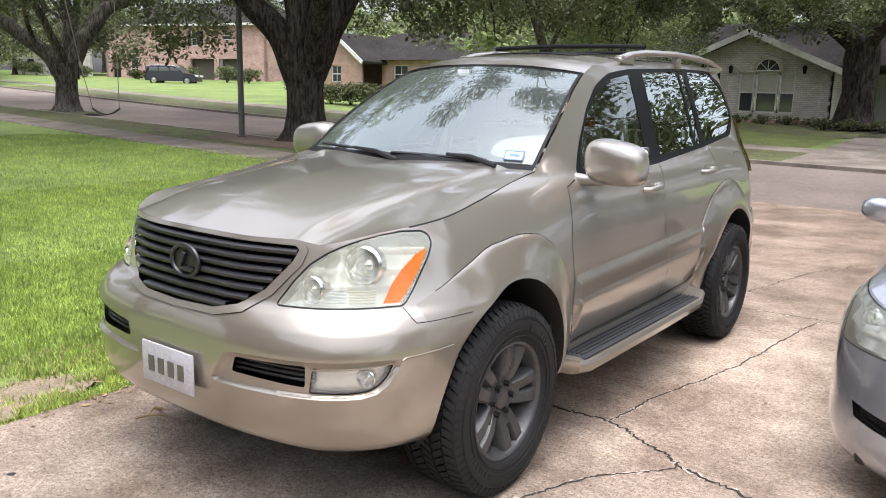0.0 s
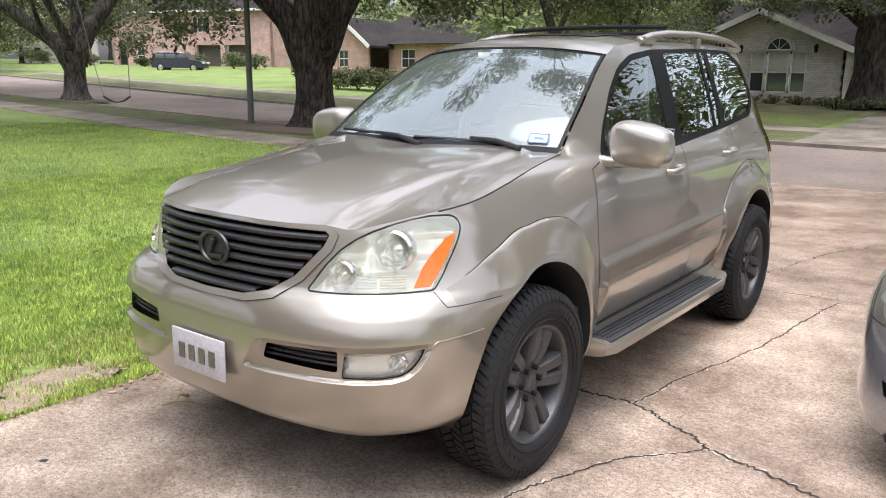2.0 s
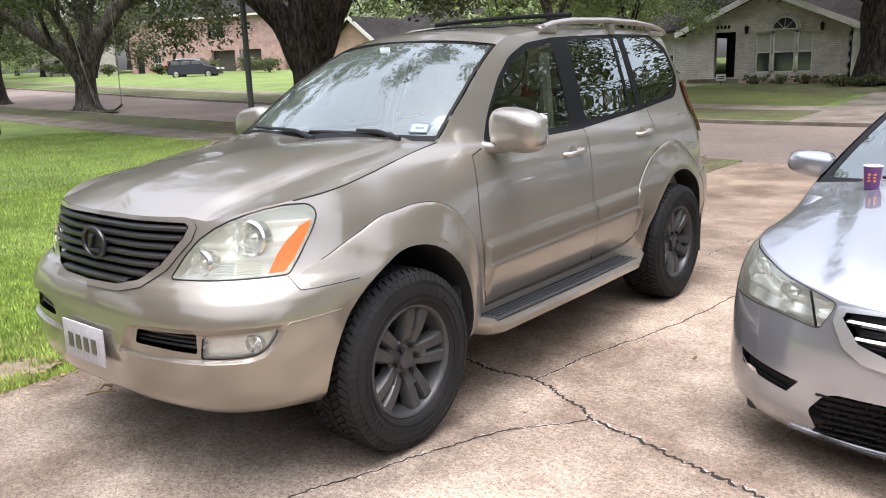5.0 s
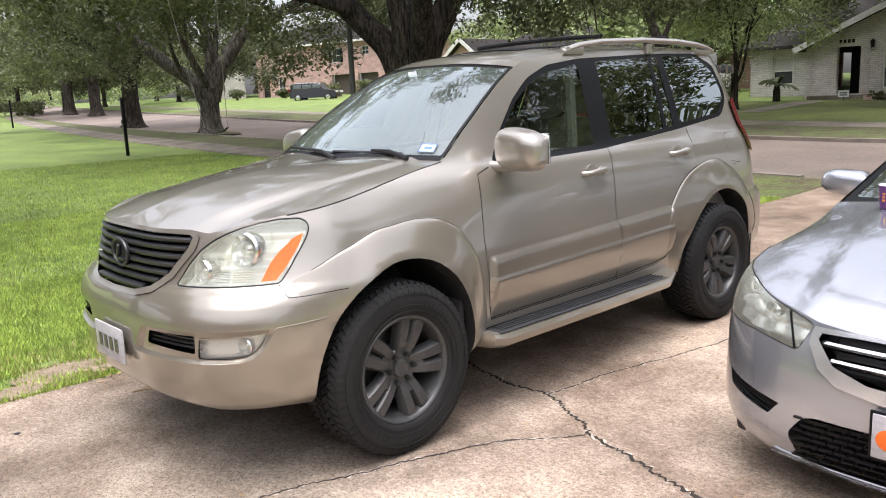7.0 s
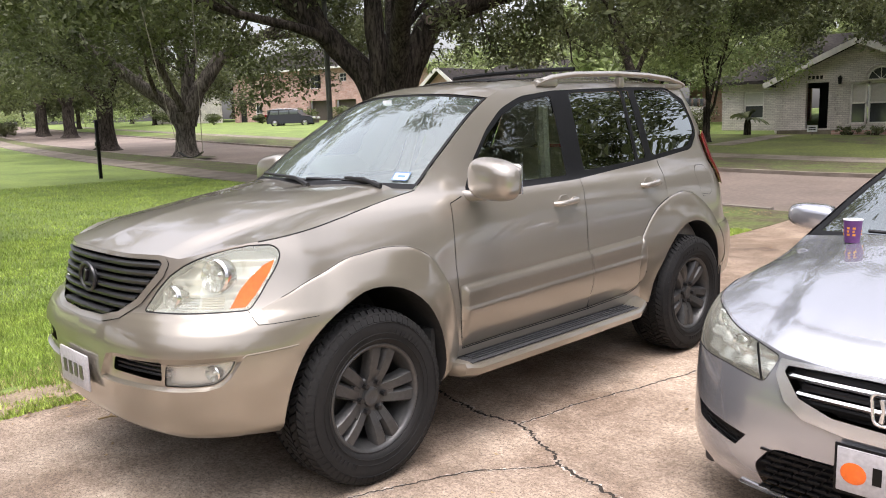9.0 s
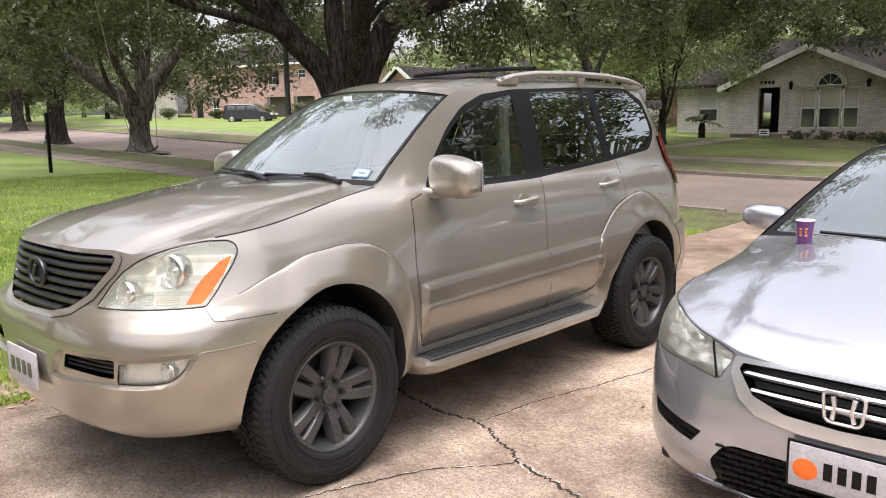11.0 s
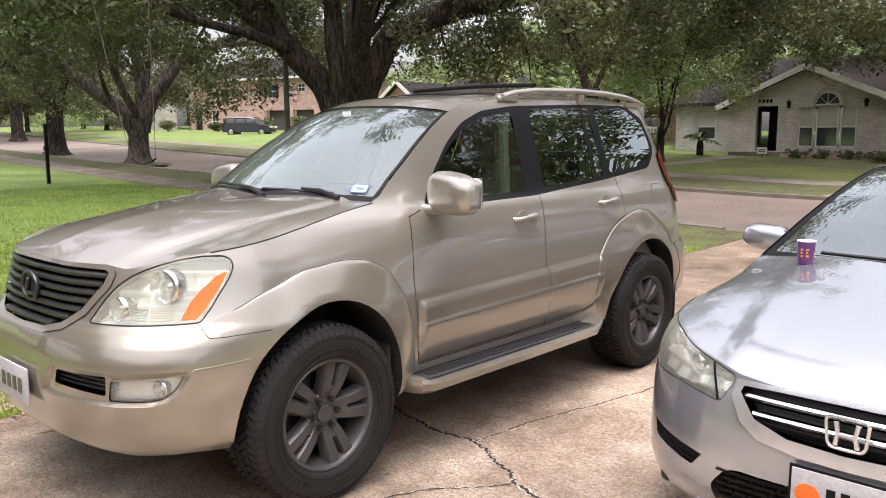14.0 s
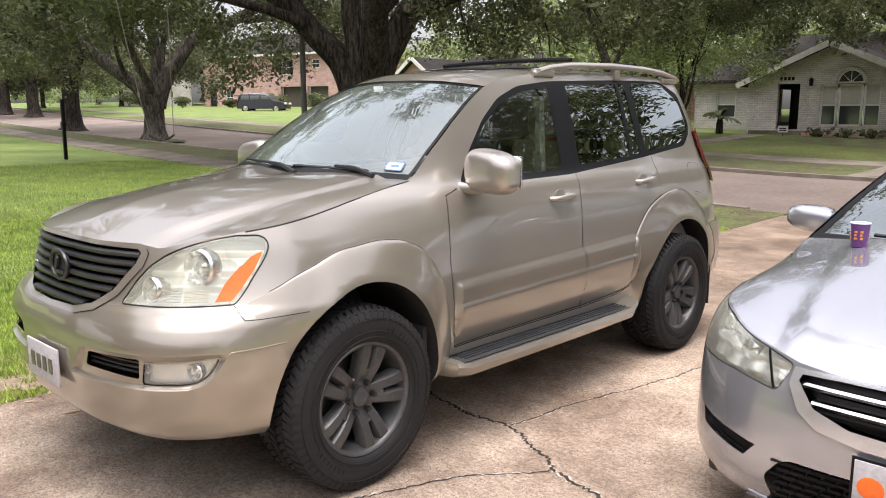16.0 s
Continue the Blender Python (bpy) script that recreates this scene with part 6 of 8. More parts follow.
sheet("roof", s_roof, 40, 30, SILVER, sedan)
tubepart("wiper", [(0.3, 0.17, 1.02), (-0.1, 0.18, 1.035), (-0.52, 0.29, 1.025)], 0.009, BLACK, sedan, 6)
for side in (-1, 1):
    bm = bmesh.new()
    for v in bmesh.ops.create_uvsphere(bm, u_segments=28, v_segments=16, radius=1.0)["verts"]:
        s = [math.copysign(abs(c) ** 0.65, c) for c in v.co]
        v.co = Vector((s[0] * 0.125, s[1] * (0.085 if s[1] < 0 else 0.045) * (1 - 0.25 * s[0]), s[2] * 0.072 * (1 - 0.15 * s[0])))
    bmesh.ops.transform(bm, matrix=Matrix.Translation((0.985 * side, 0.80, 1.015)) @ Matrix.Diagonal((side, 1, 1, 1)) @ Matrix.Rotation(radians(-8), 4, "Y") @ Matrix.Rotation(radians(-12), 4, "Z"), verts=bm.verts)
    bmesh.ops.recalc_face_normals(bm, faces=bm.faces)
    mir = part("door_mirror", bm, SILVER, sedan)
    boxpart("mirror_glass", (0.985 * side - 0.1, 0.985 * side + 0.1, 0.832, 0.85, 0.955, 1.07), SATIN, mir, 0.004)
    tubepart("mirror_arm", [(0.80 * side, 0.74, 0.955), (0.90 * side, 0.77, 0.965)], [0.03, 0.025], SATIN, mir, 10)
    for yc in S_ARCHES:
        bm = bmesh.new()
        edge = [sedan_skin(y, z) for y, z in s_arch(yc, 0.369, -20, 200, 20)]
        a, b = [bm.verts.new((0.5 * side, p.y, p.z)) for p in edge], [bm.verts.new((p.x * side, p.y, p.z)) for p in edge]
        for k in range(len(edge) - 1):
            bm.faces.new((a[k], a[k + 1], b[k + 1], b[k]))
        bm.faces.new(a)
        part("arch_liner", bm, LINER, sedan)
boxpart("underbody", (-0.75, 0.75, -0.80, 3.7, 0.17, 0.30), BLACK, sedan, 0.03)
boxpart("dashboard", (-0.70, 0.70, 0.40, 1.0, 0.75, 0.955), DARKCLOTH, sedan, 0.05)
for sx in (-0.36, 0.36):
    bm = bmesh.new()
    box(bm, sx - 0.24, sx + 0.24, 1.35, 1.5, 0.5, 1.10, 0.05, seg=3)
    box(bm, sx - 0.12, sx + 0.12, 1.48, 1.58, 1.10, 1.28, 0.04, seg=3)
    part("front_seat", bm, DARKCLOTH, sedan)
w0 = wheel("wheel", sedan, 0.325, 0.215, 0.215, STEEL)
w0.matrix_basis = pose(0.79, 0, 0.325, 10, 0, 0)
for x, y, turn in ((0.79, S_ARCHES[1], 0), (-0.79, 0.0, 180), (-0.79, S_ARCHES[1], 180)):
    copy_thing(w0, pose(x, y, 0.325, 0, 0, turn))
sedan_at = pose(1.76, 2.42, 0, 0, 0, -1.0) @ pose(1.04, -0.80, 0)
sedan.matrix_world = sedan_at

# the paper cup left on its hood
rest_on = min((s_hood_at(i, j) for i in range(31) for j in range(31)), key=lambda p: (p.x - 0.515) ** 2 + (p.y - 0.11) ** 2)
cup = thing("paper_cup", "purple paper cup with orange bars on the silver hood", "cup", sedan_at @ Matrix.Translation((-rest_on.x, rest_on.y, rest_on.z)) @ Matrix.Scale(0.88, 4))
CUPPAPER = surface("purple_paper", (0.13, 0.045, 0.17), 0.5)
CUPORANGE = surface("orange_print", (0.75, 0.30, 0.05), 0.5)
bm = bmesh.new()
bmesh.ops.create_cone(bm, cap_ends=False, segments=40, radius1=0.035, radius2=0.045, depth=0.118, matrix=Matrix.Translation((0, 0, 0.059)))
part("wall", bm, CUPPAPER, cup)
bm = bmesh.new()
tube(bm, [Vector((0.045 * math.cos(a), 0.045 * math.sin(a), 0.119)) for a in [2 * math.pi * k / 40 for k in range(41)]], 0.003, 8, False)
part("rim", bm, PAPER, cup)
bm = bmesh.new()
bmesh.ops.create_cone(bm, cap_ends=True, segments=40, radius1=0.0345, radius2=0.0438, depth=0.112, matrix=Matrix.Translation((0, 0, 0.06)))
bmesh.ops.delete(bm, geom=[f for f in bm.faces if f.normal.z > 0.9], context="FACES")
part("inside", bm, PAPER, cup)
for a in (200, 262, 300, 30, 100):
    for k in range(3):
        m = Matrix.Rotation(radians(a), 4, "Z") @ Matrix.Translation((0.0395, 0, 0.038 + k * 0.017)) @ Matrix.Rotation(radians(6), 4, "Y")
        boxpart("print_bar", (0.0, 0.0022, -0.008, 0.006 - 0.004 * (k % 2), 0, 0.01), CUPORANGE, cup, 0, "", m)


# ---- trees, lawn and shrubs ----
def leaves(name, centres, sizes, count, leaf, material, parent, seed, droop=0.0):
    """Many small leaves in clumps round the centres, as one mesh."""
    rng = np.random.default_rng(seed)
    centres, sizes = np.array(centres), np.array(sizes)
    weight = sizes ** 2
    pick = rng.choice(len(centres), count, p=weight / weight.sum())
    d = rng.normal(size=(count, 3))
    d /= np.linalg.norm(d, axis=1)[:, None]
    r = rng.random(count) ** 0.45
    c = centres[pick] + d * (r * sizes[pick])[:, None] * np.array([1.0, 1.0, 0.62])
    c[:, 2] -= droop * rng.random(count) ** 2
    n = rng.normal(size=(count, 3)) + np.array([0, 0, 0.9])
    n /= np.linalg.norm(n, axis=1)[:, None]
    a = np.cross(n, rng.normal(size=(count, 3)))
    a /= np.linalg.norm(a, axis=1)[:, None]
    b = np.cross(n, a)
    s = (leaf * rng.uniform(0.6, 1.35, count))[:, None]
    v = np.stack([c - a * s, c + b * s * 0.42 + n * s * 0.12, c + a * s, c - b * s * 0.42 + n * s * 0.12], 1).reshape(-1, 3)
    me = bpy.data.meshes.new(name)
    me.vertices.add(4 * count)
    me.vertices.foreach_set("co", v.ravel())
    me.loops.add(4 * count)
    me.loops.foreach_set("vertex_index", np.arange(4 * count))
    me.polygons.add(count)
    me.polygons.foreach_set("loop_start", np.arange(0, 4 * count, 4))
    me.update(calc_edges=True)
    me.materials.append(material)
    ob = new(name, me)
    ob.parent = parent
    return ob


def bough(bm, start, way, length, radius, rnd, depth, tips, bend=0.35, sides=8, up=0.12):
    """A crooked tapering limb with side branches; its outer points are added to tips."""
    p, d = Vector(start), Vector(way).normalized()
    n = max(4, int(length / 0.7))
    pts, rad = [p.copy()], [radius]
    for k in range(n):
        d = (d + Vector((rnd.uniform(-1, 1), rnd.uniform(-1, 1), rnd.uniform(-0.7, 0.7) + up)) * bend * 0.5).normalized()
        p = p + d * (length / n)
        pts.append(p.copy())
        rad.append(radius * (1 - 0.72 * (k + 1) / n))
        if depth > 0 and k >= n * 0.25 and rnd.random() < 0.75:
            side = (d + Vector((rnd.uniform(-1, 1), rnd.uniform(-1, 1), rnd.uniform(-0.5, 0.6))) * 0.9).normalized()
            bough(bm, p, side, length * rnd.uniform(0.35, 0.6), rad[-1] * 0.55, rnd, depth - 1, tips, bend * 1.2, 6, up)
        if k >= n * 0.4:
            tips.append((p.copy(), depth))
    tube(bm, pts, rad, sides)


def limb(bm, place, line, r0, r1, more, rnd, tips):
    """A heavy limb along a given line, with side boughs, that ends in a bough of its own."""
    pts = [place(*p) for p in line]
    n = 4 * (len(pts) - 1)
    curve = [hermite(range(len(pts)), [p[c] for p in pts]) for c in range(3)]
    way = [Vector([c(4 ** -1 * k) for c in curve]) for k in range(n + 1)]
    way = [p + Vector([noise.noise((p.x * 1.3 + c, p.y * 1.3, p.z * 1.3)) * 0.08 * min(1, k / 4) for c in (0, 7, 13)]) for k, p in enumerate(way)]
    rad = [(r0 + (r1 - r0) * (k / n) ** 0.8) * (1 + 0.10 * noise.noise((k * 0.7, r0 * 50, 0))) for k in range(n + 1)]
    tube(bm, way, rad, 14)
    for k in range(n // 2, n):
        if rnd.random() < 0.5:
            d = (way[k + 1] - way[k]).normalized()
            bough(bm, way[k], d + Vector((rnd.uniform(-1, 1), rnd.uniform(-1, 1), rnd.uniform(-0.2, 0.8))) * 0.9, rnd.uniform(2.5, 4.5), rad[k] * 0.4, rnd, 1, tips)
    if more:
        bough(bm, way[-1], way[-1] - way[-3], more, r1, rnd, 2, tips, 0.3, 10)


def sawn_knot(place, aim, radius, parent):
    """A pale sawn branch stub with a bark collar."""
    m = Matrix.Translation(place) @ Vector(aim).normalized().to_track_quat("X", "Z").to_matrix().to_4x4()
    bm = bmesh.new()
    lathe(bm, [(-0.35, radius * 1.25), (-0.03, radius * 1.2), (0.0, radius * 1.05), (-0.01, radius * 0.85)], 20, m)
    knot = part("knot", bm, BARK, parent)
    bm = bmesh.new()
    lathe(bm, [(-0.012, radius * 0.9), (-0.004, radius * 0.5), (-0.01, radius * 0.35), (-0.008, 0.001)], 20, m)
    part("sawn_face", bm, SAWN, knot, "pale grey sawn wood")


def tree(label, x, y, radius, fork, limbs, crown, bottom, top, count, leaf, seed, material=None, lean=(0, 0), category="tree", name="oak_tree", clump=1.0, extra=70, branch=2, heavy=(), right=(0.66, 0.75), knots=(), twigs=(), hang=(), bark=None):
    """A tree: trunk with root flare, limbs (direction, length, radius), and a crown of leaf clumps from bottom to top."""
    rnd = random.Random(seed)
    z0 = land(x, y)
    ob = thing(name, label, category, pose(x, y, z0 - 0.03), "street oaks" if name == "oak_tree" else "trees behind the houses" if name == "far_tree" else "")
    bm = bmesh.new()
    hs = [0, 0.12, 0.35, 0.8, 1.4, fork * 0.85, fork + 0.15]
    pts = [Vector((lean[0] * h / fork + 0.05 * noise.noise((seed, h, 0)), lean[1] * h / fork + 0.05 * noise.noise((seed, h, 9)), h)) for h in hs]
    tube(bm, pts, [radius * k for k in ((1.75, 1.4, 1.14, 1.0, 0.97, 1.12, 1.2) if heavy else (1.75, 1.4, 1.14, 1.0, 0.95, 1.0, 0.9))], 20)
    for v in bm.verts:
        a = math.atan2(v.co.y, v.co.x)
        f = 1 + 0.10 * math.sin(a * 5 + seed) * math.exp(-v.co.z * 1.2) + 0.05 * noise.noise((v.co.x * 3, v.co.y * 3, v.co.z * 1.5 + seed))
        v.co.x, v.co.y = v.co.x * f, v.co.y * f
    tips = []
    head = pts[-1]
    for way, length, r in limbs:
        bough(bm, head + Vector((0, 0, -0.25)), way, length, r, rnd, branch, tips)
    r_ax, b_ax = Vector((right[0], right[1], 0)).normalized(), Vector((-right[1], right[0], 0)).normalized()

    def place(r, b, u):
        return r_ax * r + b_ax * b + Vector((0, 0, u))
    for line, r0, r1, more in heavy:
        limb(bm, place, line, r0, r1, more, rnd, tips)
    for start, way, length, r in twigs:
        bough(bm, place(*start), place(*way), length, r, rnd, 2, [], 0.7, 6, -0.05)
    part("trunk", bm, bark or BARK, ob)
    for at, aim, r in knots:
        sawn_knot(place(*at), place(*aim), r, ob)
    centres, sizes = [], []
    for p, depth in tips:
        if bottom - 0.4 < p.z < top:
            centres.append(p)
            sizes.append(rnd.uniform(0.5, 1.05) * clump)
    for r0, r1, u0, u1, n in hang:
        for _ in range(n):
            centres.append(place(rnd.uniform(r0, r1), rnd.uniform(-2.0, 1.0), rnd.uniform(u0, u1)))
            sizes.append(rnd.uniform(0.35, 0.65))
    tries = 0
    while len(centres) < len(tips) + extra and tries < 5000:
        tries += 1
        a, q = rnd.uniform(0, 2 * math.pi), math.sqrt(rnd.random())
        z = rnd.uniform(0, 1)
        low = bottom + (1 - q) * 1.4 + rnd.uniform(-0.5, 0.5)
        high = top - (q ** 2) * (top - bottom) * 0.75
        p = Vector((lean[0] + crown * q * math.cos(a), lean[1] + crown * q * math.sin(a), low + (high - low) * z ** 1.3))
        if noise.noise(p * 0.42 + Vector((seed, 0, 0))) > 0.02:
            centres.append(p)
            sizes.append(rnd.uniform(0.45, 1.05) * clump)
    leaves("crown", centres, sizes, count, leaf, material or LEAF, ob, seed, 0.5)
    return ob


OAK = "large spreading live oak with dark furrowed bark"
R, L = Vector((0.745, 0.667, 0)), Vector((-0.745, -0.667, 0))
B, F = Vector((-0.667, 0.745, 0)), Vector((0.667, -0.745, 0))
U = Vector((0, 0, 1))
tree(OAK + " on the lawn edge", -13.65, 12.66, 0.50, 2.3, [(B * 0.9 + U * 0.7, 9, 0.26)],
     12.5, 4.1, 16.0, 190000, 0.087, 11, extra=560, hang=((1.3, 4.4, 3.3, 4.8, 28), (-3.6, -1.9, 2.4, 3.4, 7), (4, 8, 3.5, 4.8, 26), (-10.0, -3.4, 3.4, 5.2, 46)), heavy=(
         ([(-0.15, 0, 1.7), (-0.55, 0, 2.6), (-1.2, 0, 3.4), (-2.0, 0, 4.25), (-2.9, -0.3, 5.3)], 0.42, 0.26, 5),
         ([(-1.3, 0, 3.6), (-2.2, -0.5, 4.0), (-3.4, -1.0, 4.25), (-4.6, -1.3, 4.6)], 0.17, 0.09, 3),
         ([(-0.1, 0, 1.9), (-0.2, -0.25, 3.0), (-0.3, -0.2, 4.2), (-0.45, 0, 5.8)], 0.36, 0.22, 4),
         ([(0.1, 0.2, 1.9), (0.3, 0.3, 3.0), (0.38, 0.35, 4.2), (0.5, 0.4, 5.8)], 0.34, 0.22, 4),
         ([(0.15, -0.05, 1.8), (0.55, -0.1, 2.8), (1.0, -0.2, 3.7), (1.35, -0.3, 4.2), (2.1, -0.4, 4.5), (3.4, -0.6, 4.9), (5.2, -0.8, 5.3)], 0.42, 0.28, 6),
         ([(0.2, -0.3, 2.0), (0.4, -1.5, 3.9), (0.8, -3.5, 5.4), (1.4, -6, 6.6)], 0.30, 0.2, 7)),
     knots=(((1.2, -0.62, 4.15), (0.1, -1, 0), 0.15),),
     twigs=(((4.0, -0.7, 5.0), (0.8, -0.2, -0.6), 2.4, 0.06), ((4.9, -0.8, 5.2), (0.9, 0, -0.5), 2.6, 0.06), ((5.6, -0.8, 5.3), (0.5, 0, -0.8), 2.2, 0.05), ((2.6, -0.5, 4.6), (0.3, -0.3, -0.8), 1.2, 0.05), ((6.5, -0.9, 5.4), (0.8, 0, -0.5), 2.2, 0.05)))
tree(OAK + " beside the street", -29.1, 14.35, 0.41, 1.8, [(F * 0.8 + U * 0.9, 6, 0.2), (B * 0.9 + U * 0.7, 6, 0.2)], 9.5, 4.5, 11.0, 72000, 0.09, 12, extra=320, hang=((3.2, 6.8, 2.9, 4.2, 16), (-8, -2.6, 2.3, 4.2, 22)), bark=GREYBARK, right=(0.45, 0.893), heavy=(
         ([(-0.1, 0, 1.3), (-0.45, 0, 2.0), (-1.03, 0, 2.6), (-1.8, 0, 3.2), (-3.0, 0, 4.2)], 0.34, 0.24, 4),
         ([(0.1, 0, 1.4), (0.4, 0, 2.4), (0.9, 0, 3.2), (1.7, 0, 4.15), (2.9, -0.1, 4.8)], 0.40, 0.25, 3),
         ([(2.2, 0, 4.5), (3.4, 0.2, 5.0), (4.8, 0.3, 5.2)], 0.14, 0.09, 3),
         ([(0, 0.1, 1.6), (0.15, 0.1, 2.6), (0.2, 0.1, 3.4), (0, 0.1, 4.9), (-0.1, 0.1, 6)], 0.27, 0.2, 3)),
     knots=(((2.98, -0.28, 4.85), (0.7, -1, 0.2), 0.2),))
tree(OAK + " beside the street", -41.7, 16.0, 0.45, 2.6, [(L * 0.7 + U * 0.8, 6, 0.24), (R * 0.7 + U, 6, 0.24), (F + U * 0.7, 7, 0.2), (U, 6, 0.2)], 8.5, 2.5, 11.0, 44000, 0.12, 13, extra=200)
tree(OAK + " far down the street", -69.6, 24.0, 0.5, 2.6, [(L * 0.7 + U * 0.8, 6, 0.24), (R * 0.7 + U, 6, 0.24), (F + U * 0.8, 6, 0.2)], 8.0, 3.2, 11.0, 22000, 0.16, 14, extra=150)
tree(OAK + " far down the street", -79.9, 25.2, 0.45, 2.6, [(L * 0.7 + U * 0.8, 6, 0.24), (R * 0.7 + U, 6, 0.24)], 8.0, 3.4, 11.0, 16000, 0.19, 15, extra=130)
tree("large live oak with dark bark in front of the white house", -3.35, 30.6, 0.62, 3.0, [(L * 0.8 + U * 0.7, 8, 0.3), (R * 0.6 + U, 7, 0.26), (F + U * 0.6, 8, 0.26), (Vector((-1, -0.2, 0.62)), 9, 0.34)], 9.5, 4.0, 11.0, 95000, 0.10, 16, extra=240, hang=((-7.6, -2.6, 3.5, 4.6, 14), (-4.0, 5.0, 3.6, 5.4, 44)))
tree("leaning tree with a dark bare trunk across the street", -10.6, 21.3, 0.20, 2.6, [(Vector((-0.62, 0.1, 1)), 5.5, 0.17), (Vector((0.3, 0.3, 1)), 3, 0.1)], 5.0, 5.0, 9.5, 12000, 0.09, 17, lean=(-0.6, 0), extra=60)
tree("slender many-stemmed tree with light leaves", -11.6, 27.0, 0.13, 0.9, [(Vector((0.15, 0, 1)), 5.5, 0.07), (Vector((-0.15, 0.1, 1)), 5.5, 0.07), (Vector((0.05, -0.2, 1)), 5.5, 0.06), (Vector((0.3, 0.1, 1)), 5, 0.06)], 3.4, 2.5, 8.0, 17000, 0.08, 18, LEAFLIGHT, name="crape_myrtle", extra=90, clump=0.8)
rnd = random.Random(5)
far = [(-30, 47, 7), (-22, 50, 7), (-16, 45, 6), (-26, 58, 8), (-38, 52, 7), (-8, 52, 7), (-48, 62, 8), (-60, 66, 8), (-2, 48, 7), (6, 46, 7), (-74, 68, 8), (-92, 66, 9), (-104, 60, 9), (-96, 44, 8), (-112, 48, 8), (-84, 33, 6), (-100, 36, 7), (-20, 36, 4.0), (-96, 25, 7), (-125, 30, 9), (-118, 14, 8), (-92, 9, 7), (-140, 22, 9), (-76, 4, 6), (-91.2, 28.4, 6), (-150, 45, 9), (-165, 12, 10), (-150, -2, 9), (-175, 30, 10), (-128, 55, 9), (-135, 8, 8), (-185, 50, 11)]
for k, (x, y, r) in enumerate(far):
    tree("leafy tree standing behind the houses", x, y, 0.25, 2.5, [(Vector((rnd.uniform(-0.6, 0.6), rnd.uniform(-0.6, 0.6), 1)), 5, 0.16) for _ in range(3)], r, 2.6 if x > -110 else 0.9, 9 + rnd.uniform(-1.5, 2.5), 8500, 0.22, 30 + k, LEAF if k % 3 == 0 else LEAFLIGHT, name="far_tree", extra=100, clump=1.25, branch=1)
for k, (x, y) in enumerate(((8.4, 12.5), (21, 21), (22, 3), (18, -14), (-2, -28))):
    tree("spreading oak on the near side of the street", x, y, 0.4, 2.6, [(Vector((rnd.uniform(-1, 1), rnd.uniform(-1, 1), 0.8)), 6, 0.2) for _ in range(4)], 7.5, 3.6 if k else 2.9, 11, 38000 if k else 95000, 0.105 if k else 0.08, 60 + k, extra=190, branch=1)

tree("spreading oak beside the lawn", -9.3, -6.2, 0.42, 2.6, [(Vector((0.9, 0.5, 0.8)), 6, 0.2), (Vector((-0.6, 0.2, 0.9)), 6, 0.2), (Vector((0.3, -0.9, 0.8)), 6, 0.2), (Vector((0.8, -0.3, 1.0)), 6, 0.2)], 6.4, 3.4, 11, 80000, 0.09, 66, extra=240, branch=1)

# grass blades on the near lawn
BARE_SPOTS = ((-1.60, -0.66, 0.12, 0.15), (-1.45, -0.47, 0.09, 0.10), (-1.42, -1.0, 0.09, 0.14), (-1.85, -0.72, 0.08, 0.1))


def grass(count, x0, x1, y0, y1, height, seed, power=1.0, material=BLADE, label="short bright green lawn grass blades"):
    rng = np.random.default_rng(seed)
    x = x1 - (x1 - x0) * rng.random(count) ** power
    y = rng.uniform(y0, y1, count)
    thin = np.array([noise.noise((a * 0.9, b * 0.9, 4)) for a, b in zip(x, y)])
    ragged = 0.25 * np.array([noise.noise((a * 5, b * 5, 9)) for a, b in zip(x, y)])
    bare = np.zeros(count, bool)
    for bx, by, ra, rb in BARE_SPOTS:
        bare |= ((x - bx) / ra) ** 2 + ((y - by) / rb) ** 2 + 2 * ragged < 1.0
    keep = (~bare | (rng.random(count) < 0.12)) & ((x < -1.75) | (rng.random(count) < 0.55 + thin) | (x < -1.33) & (thin > -0.1))
    x, y = x[keep], y[keep]
    z = np.array([land(a, b) for a, b in zip(x, y)]) - 0.005
    n = len(x)
    a = rng.uniform(0, 2 * np.pi, n)
    h = height * rng.uniform(0.5, 1.3, n)
    lean = rng.uniform(0.1, 0.8, n) * h
    w = 0.0034 + 0.0018 * rng.random(n)
    b = rng.uniform(0, 2 * np.pi, n)
    base = np.stack([x, y, z], 1)
    side = np.stack([np.cos(a), np.sin(a), np.zeros(n)], 1) * w[:, None]
    tip = base + np.stack([np.cos(b) * lean, np.sin(b) * lean, h], 1)
    v = np.stack([base - side, base + side, tip], 1).reshape(-1, 3)
    me = bpy.data.meshes.new("grass")
    me.vertices.add(3 * n)
    me.vertices.foreach_set("co", v.ravel())
    me.loops.add(3 * n)
    me.loops.foreach_set("vertex_index", np.arange(3 * n))
    me.polygons.add(n)
    me.polygons.foreach_set("loop_start", np.arange(0, 3 * n, 3))
    me.update(calc_edges=True)
    me.materials.append(material)
    return tagged(new("grass", me), label, "grass", kind="stuff")


grass(230000, -9.0, -1.28, -2.2, 8.5, 0.038, 3, 1.5)
grass(80000, -4.6, -1.28, -2.2, 2.6, 0.034, 5)
grass(9000, -2.2, -1.27, -2.0, 1.4, 0.03, 6, 0.8, STRAW, "dry straw-coloured blades along the lawn edge")
grass(90000, -19.0, -6.0, -1.0, 9.0, 0.05, 4)

